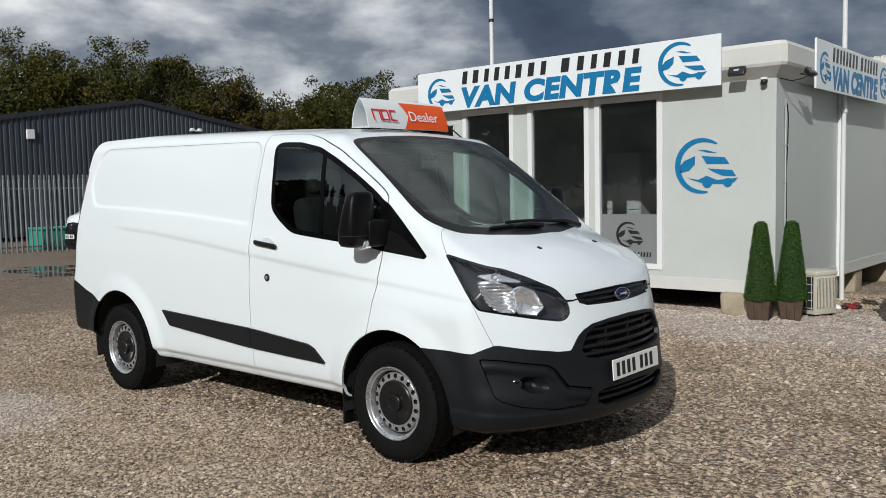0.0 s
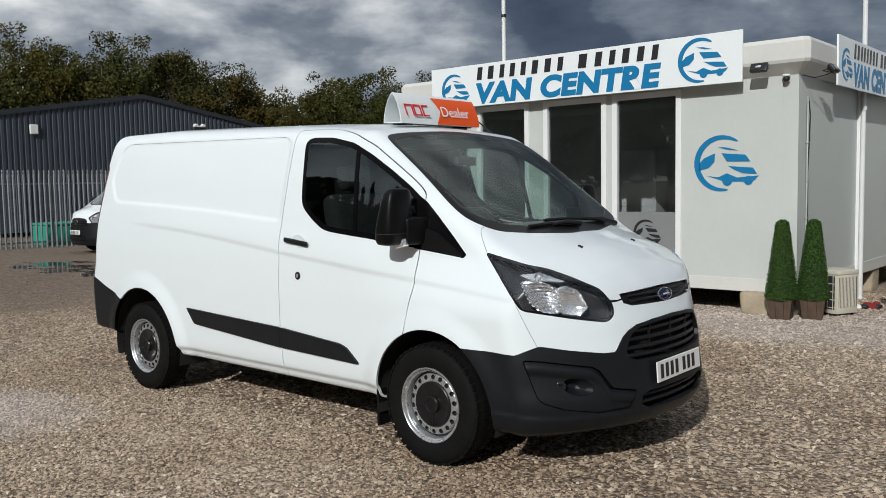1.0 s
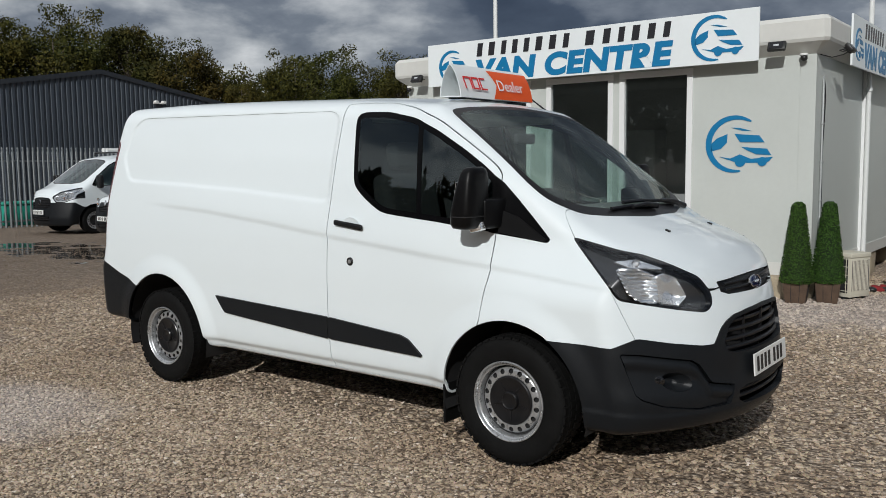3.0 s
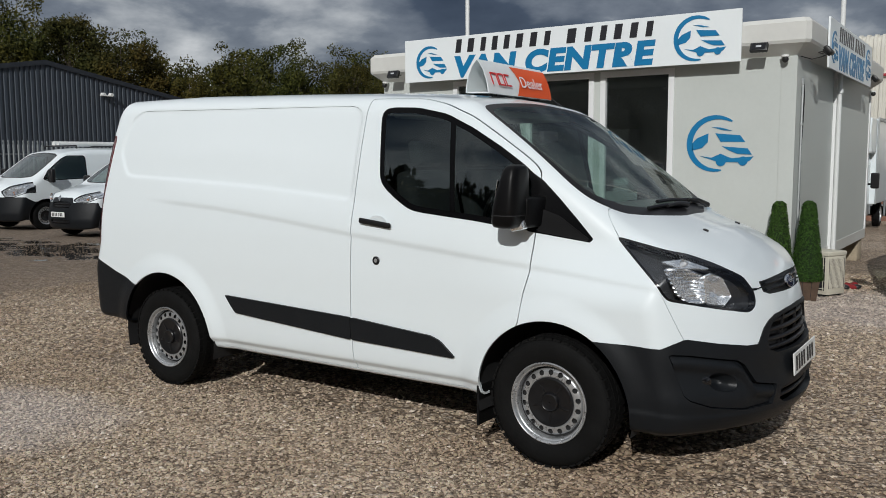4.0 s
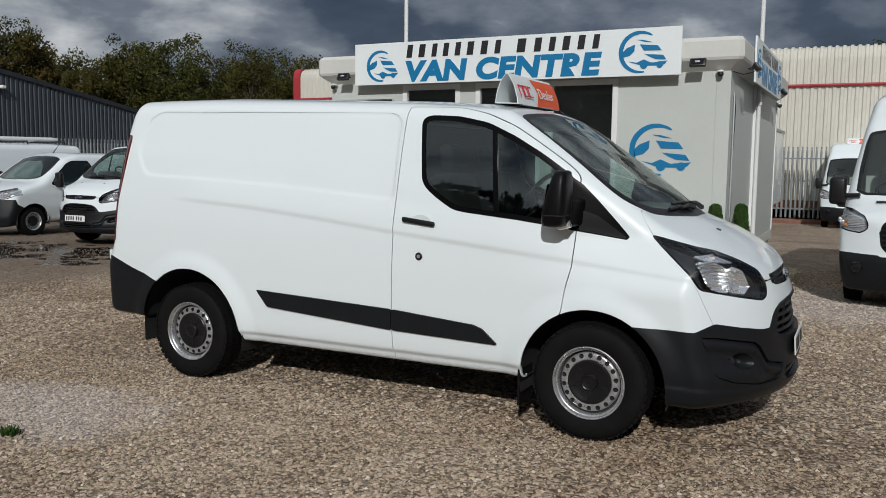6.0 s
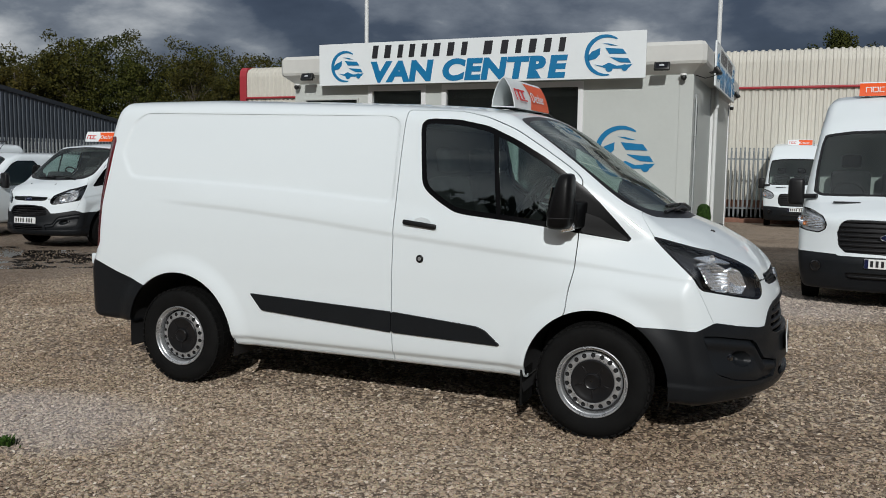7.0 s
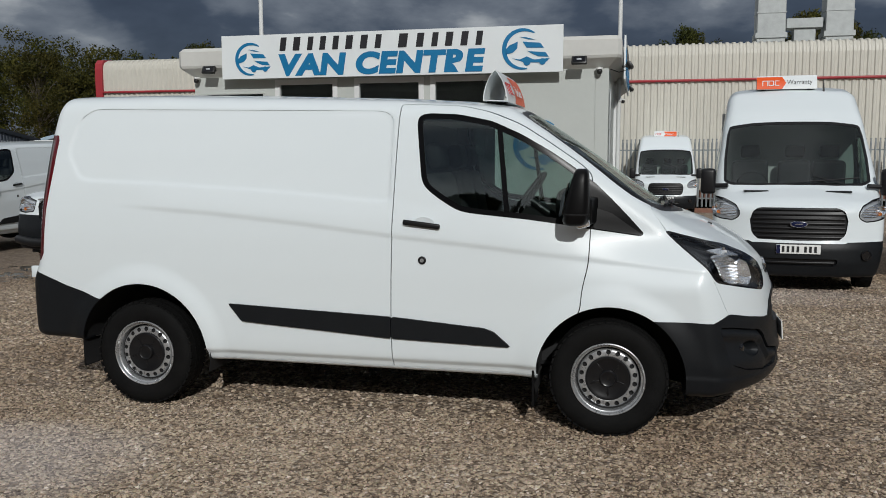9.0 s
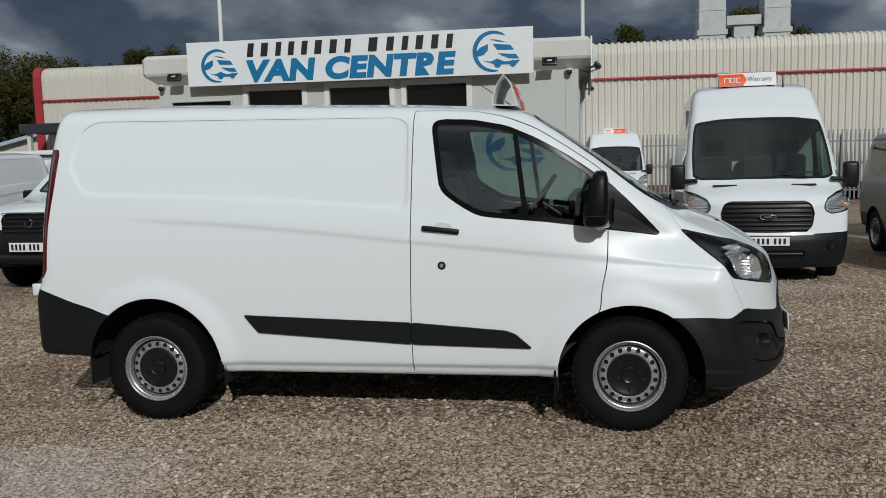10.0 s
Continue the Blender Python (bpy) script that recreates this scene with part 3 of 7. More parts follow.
    wob = node("ShaderNodeTexNoise", Scale=1.3, Detail=6.0, Roughness=0.6)
    pool = math_node("SUBTRACT", math_node("MULTIPLY", wob.outputs["Fac"], 2.1), math_node("ADD", math_node("MULTIPLY", ell, 0.45), 0.82))
    wet = ramp(pool, [(0.0, (0, 0, 0)), (0.05, (1, 1, 1))])
    clod = node("ShaderNodeTexNoise", Scale=9.0, Detail=10.0, Roughness=0.86)
    mud_tone = ramp(clod.outputs["Fac"], [(0.36, (0.055, 0.041, 0.030)), (0.5, (0.155, 0.117, 0.086)), (0.62, (0.33, 0.262, 0.20))])
    colour = mix(math_node("MULTIPLY", mud, 0.8), colour, mud_tone)
    colour = mix(wet, colour, (0.035, 0.03, 0.026))
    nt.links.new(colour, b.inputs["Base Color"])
    rough = math_node("SUBTRACT", 0.88, math_node("MULTIPLY", wet, 0.84))
    nt.links.new(rough, b.inputs["Roughness"])
    b.inputs["Specular IOR Level"].default_value = 0.4
    height = math_node("ADD", math_node("MULTIPLY", math_node("SUBTRACT", 1.0, cell.outputs["Distance"]), 1.0),
                       math_node("MULTIPLY", math_node("SUBTRACT", 1.0, fine.outputs["Distance"]), 0.4))
    dry = math_node("SUBTRACT", 1.0, wet)
    bump = nt.nodes.new("ShaderNodeBump")
    bump.inputs["Distance"].default_value = 0.016
    nt.links.new(dry, bump.inputs["Strength"])
    nt.links.new(height, bump.inputs["Height"])
    nt.links.new(bump.outputs[0], b.inputs["Normal"])
    return m


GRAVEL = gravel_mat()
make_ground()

# ---- the near van ----
def mirror_poly(poly):
    return poly + [(a, -b) for a, b in poly[::-1]]


def on_side(poly, limit=0.5):
    return lambda x, y, z: np.where(np.abs(y) > limit, sdf(poly, x, z), 0.5)


def on_top(poly, floor):
    return lambda x, y, z: np.where(z > floor, sdf(poly, x, y), 0.5)


def on_front(poly, behind):
    return lambda x, y, z: np.where(x > behind, sdf(poly, np.abs(y), z), 0.5)


def arches(wheels):
    def f(x, y, z):
        d = np.min([np.hypot(x - cx, z - cz) - r for cx, cz, r in wheels], axis=0)
        return np.where(np.abs(y) > 0.55, d, 0.5)
    return f


def halves(skin):
    """The skin's two sides: y below 0 and above it."""
    return skin.cut(lambda x, y, z: y)


WS = mirror_poly([(0.443, 0.0), (0.419, -0.18), (0.335, -0.44), (0.267, -0.625), (0.210, -0.705), (0.130, -0.745), (0.03, -0.750), (-0.2, -0.725), (-0.42, -0.708), (-0.515, -0.685), (-0.54, -0.63), (-0.55, -0.5), (-0.566, -0.1), (-0.568, 0.0)])
WS_GLASS = mirror_poly([(0.325, 0.0), (0.305, -0.3), (0.23, -0.56), (0.155, -0.68), (0.10, -0.715), (0.0, -0.718), (-0.2, -0.696), (-0.42, -0.68), (-0.49, -0.655), (-0.515, -0.5), (-0.532, -0.1), (-0.534, 0.0)])
WIN = [(-1.146, 1.80), (-1.13, 1.838), (-1.08, 1.850), (-0.90, 1.842), (-0.694, 1.80), (-0.515, 1.72), (-0.345, 1.622), (-0.21, 1.53), (-0.125, 1.46), (-0.125, 1.188), (-0.30, 1.212), (-0.47, 1.235), (-0.80, 1.266), (-0.875, 1.28), (-0.98, 1.34), (-1.07, 1.405), (-1.10, 1.455)]
TRI = [(-0.16, 1.487), (-0.096, 1.445), (-0.004, 1.357), (0.093, 1.257), (0.182, 1.160), (0.166, 1.143), (0.013, 1.165), (-0.16, 1.189)]
TRI_RIDGE = rounded([(-0.10, 1.305), (0.0, 1.272), (0.160, 1.160), (0.155, 1.149), (0.013, 1.170), (-0.10, 1.187)], 0.006)
DOOR = [(-1.277, 0.28), (-1.277, 0.68), (-1.267, 1.224), (-1.258, 1.80), (-1.254, 1.885), (-1.252, 1.904), (-1.232, 1.905), (-1.1, 1.903), (-0.89, 1.894), (-0.705, 1.853), (-0.525, 1.780), (-0.355, 1.673), (-0.20, 1.567), (-0.135, 1.515), (-0.108, 1.475), (-0.119, 1.40), (-0.114, 1.184), (-0.121, 0.982), (-0.154, 0.85), (-0.164, 0.70), (-0.30, 0.60), (-0.40, 0.40), (-0.41, 0.28)]
BONNET = mirror_poly([(0.915, 0.0), (0.905, -0.2), (0.884, -0.42), (0.782, -0.62), (0.56, -0.77), (0.42, -0.80), (0.33, -0.795), (0.232, -0.748), (0.21, -0.70), (0.27, -0.60), (0.34, -0.33), (0.365, 0.0)])
TAIL = [(-4.0, 1.74), (-3.575, 1.735), (-3.567, 1.70), (-3.588, 1.5), (-3.622, 1.25), (-3.64, 0.965), (-3.67, 0.92), (-4.0, 0.92)]
STRIP_REAR = [(-2.329, 0.686), (-1.2785, 0.645), (-1.2785, 0.513), (-2.24, 0.578)]
STRIP_DOOR = [(-1.2745, 0.645), (-0.713, 0.600), (-0.655, 0.580), (-0.555, 0.492), (-1.2745, 0.513)]
LAMP = [(0.318, 1.182), (0.532, 1.123), (0.638, 1.103), (0.769, 1.056), (0.915, 0.990), (0.982, 0.908), (0.988, 0.845), (0.946, 0.816), (0.767, 0.846), (0.497, 0.897), (0.412, 1.03)]
SLOT = [(0.0, 0.965), (0.2, 0.962), (0.33, 0.957), (0.40, 0.955), (0.385, 0.905), (0.33, 0.888), (0.10, 0.882), (0.0, 0.880)]
WS, WS_GLASS, WIN, DOOR, BONNET = rounded(WS, 0.05), rounded(WS_GLASS, 0.06), rounded(WIN, 0.04), rounded(DOOR, 0.06), rounded(BONNET, 0.08)
LAMP, STRIP_REAR, STRIP_DOOR, TRI = rounded(LAMP, 0.03), rounded(STRIP_REAR, 0.008), rounded(STRIP_DOOR, 0.012), rounded(TRI, 0.007)
bumper_side = lerp([(0.1, 0.680), (0.24, 0.683), (0.45, 0.680), (0.565, 0.675), (0.65, 0.716), (1.1, 0.716)])
bumper_front = lerp([(0.0, 0.812), (0.2, 0.805), (0.33, 0.79), (0.39, 0.765), (0.43, 0.735), (0.485, 0.665), (0.55, 0.665), (0.7, 0.69), (0.81, 0.716), (1, 0.716)])
bumper_rear = lerp([(-4, 0.86), (-3.70, 0.845), (-3.66, 0.835), (-3.477, 0.763), (-3.229, 0.687), (-3.0, 0.65)])
WHEELS = ((0.008, 0.335, 0.420), (-2.93, 0.35, 0.442))


def lamp_field(x, y, z):
    return np.where((x > 0.15) & (z > 0.75), sdf(LAMP, 0.8 * x + 0.6 * (0.93 - np.abs(y)), z), 0.5)


def push(skin, shape, d):
    """The skin moved outwards by d along the solid's slope."""
    v, e = skin.verts, 0.004
    g = np.stack([shape.field(v[:, 0] + e, v[:, 1], v[:, 2]) - shape.field(v[:, 0] - e, v[:, 1], v[:, 2]),
                  shape.field(v[:, 0], v[:, 1] + e, v[:, 2]) - shape.field(v[:, 0], v[:, 1] - e, v[:, 2]),
                  shape.field(v[:, 0], v[:, 1], v[:, 2] + e) - shape.field(v[:, 0], v[:, 1], v[:, 2] - e)], 1)
    g /= np.linalg.norm(g, axis=1, keepdims=True) + 1e-9
    return Skin(v + g * (d[:, None] if isinstance(d, np.ndarray) else d), skin.faces)


def wide(y):
    """Across the van: a little wider than the solid."""
    return y + 0.010 * np.clip(np.asarray(y) / 0.5, -1, 1)


def widened(v):
    v = np.array(v, float)
    if len(v):
        v[:, 1] = wide(v[:, 1])
    return v


def add_skin(name, skin, material, parent, label="", rim=0.014):
    return grid_mesh(name, widened(skin.verts), skin.faces, material, parent, label, rim=rim)


def slab(name, skin, shape, out, material, parent, label=""):
    """A raised piece: the skin moved out, with edges that run back to the body."""
    return grid_mesh(name, widened(push(skin, shape, out).verts), skin.faces, material, parent, label, rim=out + 0.004, lim=50)


CAP = mat("worn black cap plastic", (0.008, 0.008, 0.009), 0.30, spec=0.4, vary=0.3, scale=20)
MIRROR_BLACK = mat("grained black mirror plastic", (0.004, 0.004, 0.0044), 0.40, spec=0.16, vary=0.2, scale=12)
RIM = [(1.02, 0.93), (1.015, 0.985), (0.992, 1.0), (0.968, 0.965), (0.955, 0.86), (0.93, 0.80), (0.905, 0.79), (0.895, 0.70), (0.890, 0.30), (0.884, 0.10), (0.848, 0.10), (0.842, 0.40), (0.828, 0.55),
       (0.808, 0.60), (0.784, 0.625), (0.757, 0.64), (0.723, 0.65), (0.696, 0.655), (0.672, 0.66), (0.645, 0.665), (0.622, 0.65), (0.60, 0.60)]
HOLE_ROWS = {13: (4, 7), 14: (3, 8), 15: (3, 8), 16: (3, 8), 17: (4, 7)}
HOLE_AT, HOLE_R = 0.740, 0.066


def wheel(parent, x, y, z, side, r=0.335, width=0.205, holes=18):
    """A steel wheel with a black centre cap; its outer face looks along side."""
    s = side
    m = pose(x, y, z)
    h = width / 2
    rim_r = r * 0.612
    prof = [(rim_r * 0.96, -h * 0.8), (rim_r * 1.03, -h * 0.9), (r * 0.80, -h), (r * 0.93, -h * 0.92), (r * 0.985, -h * 0.72), (r, -h * 0.45), (r, h * 0.45), (r * 0.985, h * 0.72),
            (r * 0.95, h * 0.88), (r * 0.90, h * 0.97), (r * 0.86, h), (r * 0.80, h * 1.02), (rim_r * 1.06, h * 0.96), (rim_r * 1.02, h * 0.90), (rim_r * 0.96, h * 0.80)]
    w = part("wheel", lathe([(a, b * s) for a, b in prof], "y", 64), RUBBER, parent, "black tyre on a silver steel wheel", smooth=50, at=m)
    tread = bmesh.new()
    for row, yy in enumerate((-0.36, -0.12, 0.12, 0.36)):
        for k in range(44):
            a = 2 * math.pi * (k + 0.5 * (row % 2)) / 44
            low_ = 0.006 if abs(yy) > 0.3 else 0.0
            b = box(-0.017, 0.017, yy * width - width * 0.095, yy * width + width * 0.095, r - 0.014, r + 0.0025 - low_)
            tread = join(tread, b, Matrix.Rotation(a, 4, "Y"))
    part("tread", tread, RUBBER, w)
    k = rim_r
    seg = holes * 12

    def skip(row, st):
        return HOLE_ROWS.get(row, (9, 8))[0] <= st % 12 <= HOLE_ROWS.get(row, (9, 8))[1]
    disc = lathe([(a * k, b * h * s) for a, b in RIM], "y", seg, skip=skip)
    # the edges of the holes drawn into true circles
    for v in {v for e in disc.edges if len(e.link_faces) == 1 for v in e.verts}:
        rad, ang = math.hypot(v.co.x, v.co.z), math.atan2(v.co.z, v.co.x)
        if 0.65 * k < rad < 0.83 * k:
            turn = 2 * math.pi / holes
            mid = (math.floor((ang % (2 * math.pi)) / turn) + 0.5) * turn
            u, w_ = rad - HOLE_AT * k, math.remainder(ang - mid, 2 * math.pi) * HOLE_AT * k
            far_ = math.hypot(u, w_) or 1.0
            rad, ang = HOLE_AT * k + u / far_ * HOLE_R * k, mid + w_ / far_ * HOLE_R / HOLE_AT
            v.co.x, v.co.z = rad * math.cos(ang), rad * math.sin(ang)
    part("rim", disc, STEEL, w, "silver steel rim with a ring of round holes", smooth=40)
    part("brake_drum", lathe([(k * 0.95, h * 0.2 * s), (k * 0.93, h * 0.45 * s), (0.02, h * 0.45 * s)], "y", 32), LINER, w)
    cap = [(k * 0.618, h * 0.62), (k * 0.612, h * 0.72), (k * 0.59, h * 0.76), (k * 0.54, h * 0.755), (k * 0.50, h * 0.71), (k * 0.24, h * 0.68), (k * 0.225, h * 0.80), (k * 0.205, h * 0.84), (k * 0.17, h * 0.80), (0.003, h * 0.79)]
    c = lathe([(a, b * s) for a, b in cap], "y", 40)
    for i in range(5):
        rib = box(k * 0.25, k * 0.515, min(0.66 * s, 0.725 * s) * h, max(0.66 * s, 0.725 * s) * h, -k * 0.022, k * 0.022, 0.002)
        c = join(c, rib, Matrix.Rotation(2 * math.pi * i / 5 + 0.3, 4, "Y"))
        pip = lathe([(k * 0.045, h * 0.66 * s), (k * 0.038, h * 0.72 * s), (0.001, h * 0.725 * s)], "y", 10)
        a = 2 * math.pi * (i + 0.5) / 5 + 0.3
        c = join(c, pip, Matrix.Translation((k * 0.40 * math.cos(a), 0, k * 0.40 * math.sin(a))))
    part("centre_cap", c, CAP, w, "black plastic centre cap", smooth=30)
    return w


def plate(parent, m, width=0.5, height=0.112, back=PLATE_WHITE, blue=False, count=7):
    """A number plate with plain bars in place of its characters, in the plane xz of m, facing -y."""
    p = part("number_plate", box(-width / 2, width / 2, 0, 0.008, -height / 2, height / 2, 0.004), back, parent, "number plate with plain dark bars", at=m)
    pitch = width * 0.86 / (count + 0.6)
    x = -width * 0.43 + (0.03 if blue else 0)
    for i in range(count):
        part("bar", box(x, x + pitch * 0.52, -0.0025, 0.001, -height * 0.33, height * 0.33), INK, p)
        x += pitch * (1.5 if i == 3 else 0.98)
    if blue:
        part("band", box(-width / 2 + 0.003, -width / 2 + 0.045, -0.003, 0.001, -height / 2 + 0.003, height / 2 - 0.003), BLUE_BADGE, p, "blue end band")
    return p


def oval_badge(parent, m, a=0.083, b=0.036):
    """A plain blue oval badge with a bright rim, in the plane xz of m, facing -y."""
    one = lathe([(1.0, 0.0), (1.0, -0.010), (0.93, -0.014), (0.88, -0.010)], "y", 40)
    one.transform(Matrix.Diagonal((a, 1, b, 1)))
    g = part("badge", one, CHROME, parent, "blue oval badge with a bright rim", smooth=40, at=m)
    two = lathe([(0.90, -0.006), (0.6, -0.012), (0.01, -0.014)], "y", 40)
    two.transform(Matrix.Diagonal((a, 1, b, 1)))
    part("badge_face", two, BLUE_BADGE, g, smooth=60)
    part("badge_mark", box(-a * 0.45, a * 0.45, -0.0165, -0.010, -b * 0.16, b * 0.16, 0.002), CHROME, g)
    return g


def fog_coord(x, y):
    return 0.8 * x + 0.6 * (0.93 - np.abs(y))


def on_corner(poly):
    """A field on the van's front corners, in the corner's own (across, up) plane."""
    return lambda x, y, z: np.where(x > 0.35, sdf(poly, fog_coord(x, y), z), 0.5)


def ellipse(cx, cy, a, b, n=24, lean=0.0):
    out = []
    for i in range(n):
        t = 2 * math.pi * i / n
        u, v = a * math.cos(t), b * math.sin(t)
        out.append((cx + u * math.cos(lean) - v * math.sin(lean), cy + u * math.sin(lean) + v * math.cos(lean)))
    return out


GRILLE = [(-0.01, 0.792), (0.2, 0.786), (0.32, 0.772), (0.375, 0.742), (0.425, 0.665), (0.41, 0.625), (0.35, 0.607), (-0.01, 0.602)]
INTAKE = [(-0.01, 0.445), (0.30, 0.44), (0.355, 0.425), (0.35, 0.375), (0.30, 0.352), (-0.01, 0.345)]
FOG_PANEL = [(0.505, 0.649), (0.60, 0.642), (0.86, 0.60), (0.90, 0.575), (0.969, 0.482), (1.10, 0.455), (1.075, 0.366), (0.90, 0.364), (0.72, 0.392), (0.612, 0.43), (0.58, 0.455)]
FOG_HOLE = ellipse(0.79, 0.502, 0.084, 0.043, lean=-0.22)
BOWL_A = [(0.495, 1.053), (0.60, 1.048), (0.690, 1.004), (0.706, 0.90), (0.700, 0.882), (0.622, 0.878), (0.555, 0.932)]
BOWL_B = [(0.699, 1.004), (0.735, 1.015), (0.798, 0.992), (0.852, 0.900), (0.810, 0.862), (0.715, 0.876)]
BLINKER = [(0.486, 1.081), (0.605, 1.093), (0.751, 1.039), (0.571, 1.055)]


def front_x(y, z):
    """The solid's foremost x at (y, z)."""
    y, z = np.asarray(y, float), np.asarray(z, float)
    lo, hi = np.full(y.shape, 0.3), np.full(y.shape, 1.2)
    for _ in range(26):
        mid = (lo + hi) / 2
        out = VAN.field(mid, y, z) > 0
        hi, lo = np.where(out, mid, hi), np.where(out, lo, mid)
    return lo


def slat(z, half, inset, r, drop=0.0):
    ys = np.linspace(-half, half, 15)
    xs = front_x(ys, np.full(15, z)) - inset
    return tube([(x, float(wide(y)), z - drop * abs(y)) for x, y in zip(xs, ys)], r, 8)


def reflector_mat():
    m = mat("faceted lamp reflector", (0.90, 0.91, 0.92), 0.22, metal=0.9)
    nt = m.node_tree
    tex = nt.nodes.new("ShaderNodeTexCoord")
    v = nt.nodes.new("ShaderNodeTexWave")
    v.bands_direction = "Z"
    v.inputs["Scale"].default_value, v.inputs["Distortion"].default_value = 16, 0.6
    nt.links.new(tex.outputs["Object"], v.inputs["Vector"])
    bp = nt.nodes.new("ShaderNodeBump")
    bp.inputs["Strength"].default_value, bp.inputs["Distance"].default_value = 0.5, 0.03
    nt.links.new(v.outputs["Fac"], bp.inputs["Height"])
    nt.links.new(bp.outputs[0], nt.nodes["Principled BSDF"].inputs["Normal"])
    return m


REFLECTOR = reflector_mat()
GREY_INK = mat("dark grey sign print", (0.09, 0.09, 0.095), 0.42)
BRIGHT = mat("polished lamp reflector", (0.94, 0.95, 0.96), 0.11, metal=1.0)
LAMP_SHELL = mat("charcoal lamp housing", (0.032, 0.033, 0.036), 0.34, vary=0.25, scale=30)
LENS_CAP = mat("grey bulb cap", (0.55, 0.56, 0.58), 0.2)
BOWL = mat("bright lamp bowl", (0.90, 0.91, 0.92), 0.22, metal=0.85)


def build_van():
    van = thing("van", "white panel van with black bumpers and steel wheels on gravel", "van", pose(0, 0.04, 0))
    full = Skin(*VAN.surface(VAN_BOX, 0.0125))
    _, skin = full.cut(arches(WHEELS))
    ws, skin = skin.cut(on_top(WS, 1.15))
    win, skin = skin.cut(on_side(WIN))
    tri, skin = skin.cut(on_side(TRI))
    lamp, skin = skin.cut(lamp_field)
    under, skin = skin.cut(lambda x, y, z: np.maximum(z - VAN.belly(x) - 0.022, np.abs(y) - 0.80))
    front, skin = skin.cut(lambda x, y, z: np.maximum(z - np.where(x < 0.66, bumper_side(x), bumper_front(np.abs(y))), 0.05 - x))
    rear, skin = skin.cut(lambda x, y, z: np.maximum(z - bumper_rear(x), x + 2.95))
    tail, skin = skin.cut(on_side(TAIL, 0.68))
    slot, skin = skin.cut(on_front(SLOT, 0.6))
    sill, skin = skin.cut(lambda x, y, z: np.where((np.abs(y) > 0.5) & (x > -2.62) & (x < -0.33), z - 0.328, 0.5), 0.0015)
    door, skin = skin.cut(on_side(DOOR), 0.003)
    bonnet, skin = skin.cut(on_top(BONNET, 0.86), 0.0011)
    nose, skin = skin.cut(lambda x, y, z: np.maximum(0.574 + (0.882 - z) * 0.446 - x, z - 1.0), 0.0009)
    line = lambda x, y, z: np.where(np.abs(y) > 0.5, sdf(PANEL, x, z), 0.5)
    gap = 0.0011 * np.maximum(step(skin.verts[:, 2] - 1.84, 0.05), step(skin.verts[:, 2] - 1.45, 0.1) * (skin.verts[:, 0] > -1.42))
    v = line(skin.verts[:, 0], skin.verts[:, 1], skin.verts[:, 2])
    panel, skin = skin.keep(-(v + gap)), skin.keep(v - gap)
    add_skin("body", skin, WHITE, van, "white painted bodywork")
    for s in halves(panel):
        add_skin("side_panel", s, WHITE, van, "pressed white side panel", rim=0.006)
    for s in halves(door):
        add_skin("door", s, WHITE, van)
    for s in halves(sill):
        add_skin("sill", s, WHITE, van)
    add_skin("bonnet", bonnet, WHITE, van)
    add_skin("nose_panel", nose, WHITE, van)
    add_skin("underbody", under, UNDER, van, "dark underside", rim=0)
    # front bumper with its openings
    _, front = front.cut(on_front(GRILLE, 0.6))
    _, front = front.cut(on_front(INTAKE, 0.6))
    fog, front = front.cut(on_corner(FOG_PANEL), 0.0025)
    hole, fog = fog.cut(on_corner(FOG_HOLE))
    # a raised lower lip, a tucked-in chin and a small step out from the painted body
    fz, fx_ = front.verts[:, 2], front.verts[:, 0]
    lip_z = 0.352 + 0.02 * np.clip((0.75 - fx_) / 0.3, 0, 1)
    relief = 0.006 + step(fx_ - 0.38, 0.1) * (0.007 * step(lip_z - fz, 0.016) - 0.018 * step(0.262 - fz, 0.05))
    bumper = add_skin("front_bumper", push(front, VAN, relief), PLASTIC, van, "dark grey plastic front bumper", rim=0.03)
    top_edge = lerp([(0.4, 0.65), (0.505, 0.649), (0.60, 0.642), (0.86, 0.60), (0.90, 0.575), (0.969, 0.482), (1.10, 0.455)])
    for s in halves(fog):
        below = top_edge(fog_coord(s.verts[:, 0], s.verts[:, 1])) - s.verts[:, 2]
        dip = -0.014 + 0.017 * step(below - 0.016, 0.034) * step(0.062 - below, 0.034) + 0.012 * step(below - 0.12, 0.16)
        add_skin("fog_lamp_panel", push(s, VAN, dip), PLASTIC, bumper, rim=0.025)
    for s, sg in zip(halves(hole), (-1, 1)):
        fc = fog_coord(s.verts[:, 0], s.verts[:, 1])
        deep = np.clip(-sdf(FOG_HOLE, fc, s.verts[:, 2]) / 0.034, 0, 1) ** 0.7
        add_skin("fog_lamp_bowl", push(s, VAN, -0.012 - 0.058 * deep * np.clip((0.90 - fc) / 0.10, 0.25, 1)), PLASTIC, bumper, rim=0)
        fx, fy = 0.745, float(wide(sg * 0.727))
        part("fog_lamp", lathe([(0.028, 0.0), (0.028, 0.024), (0.022, 0.028), (0.001, 0.030)], "x", 20), GLOSS_BLACK, bumper, "small round fog lamp", smooth=40,
             at=Matrix.Translation((fx - 0.030, fy, 0.508)) @ Matrix.Rotation(radians(sg * 42), 4, "Z"))
    backing = [(front_x(y, 0.70) - 0.09, float(y)) for y in np.linspace(-0.47, 0.47, 13)]
    bm = bmesh.new()
    cols = [[bm.verts.new((x, float(wide(y)), z)) for z in (0.30, 0.83)] for x, y in backing]
    for p, q in zip(cols, cols[1:]):
        bm.faces.new((p[0], q[0], q[1], p[1]))
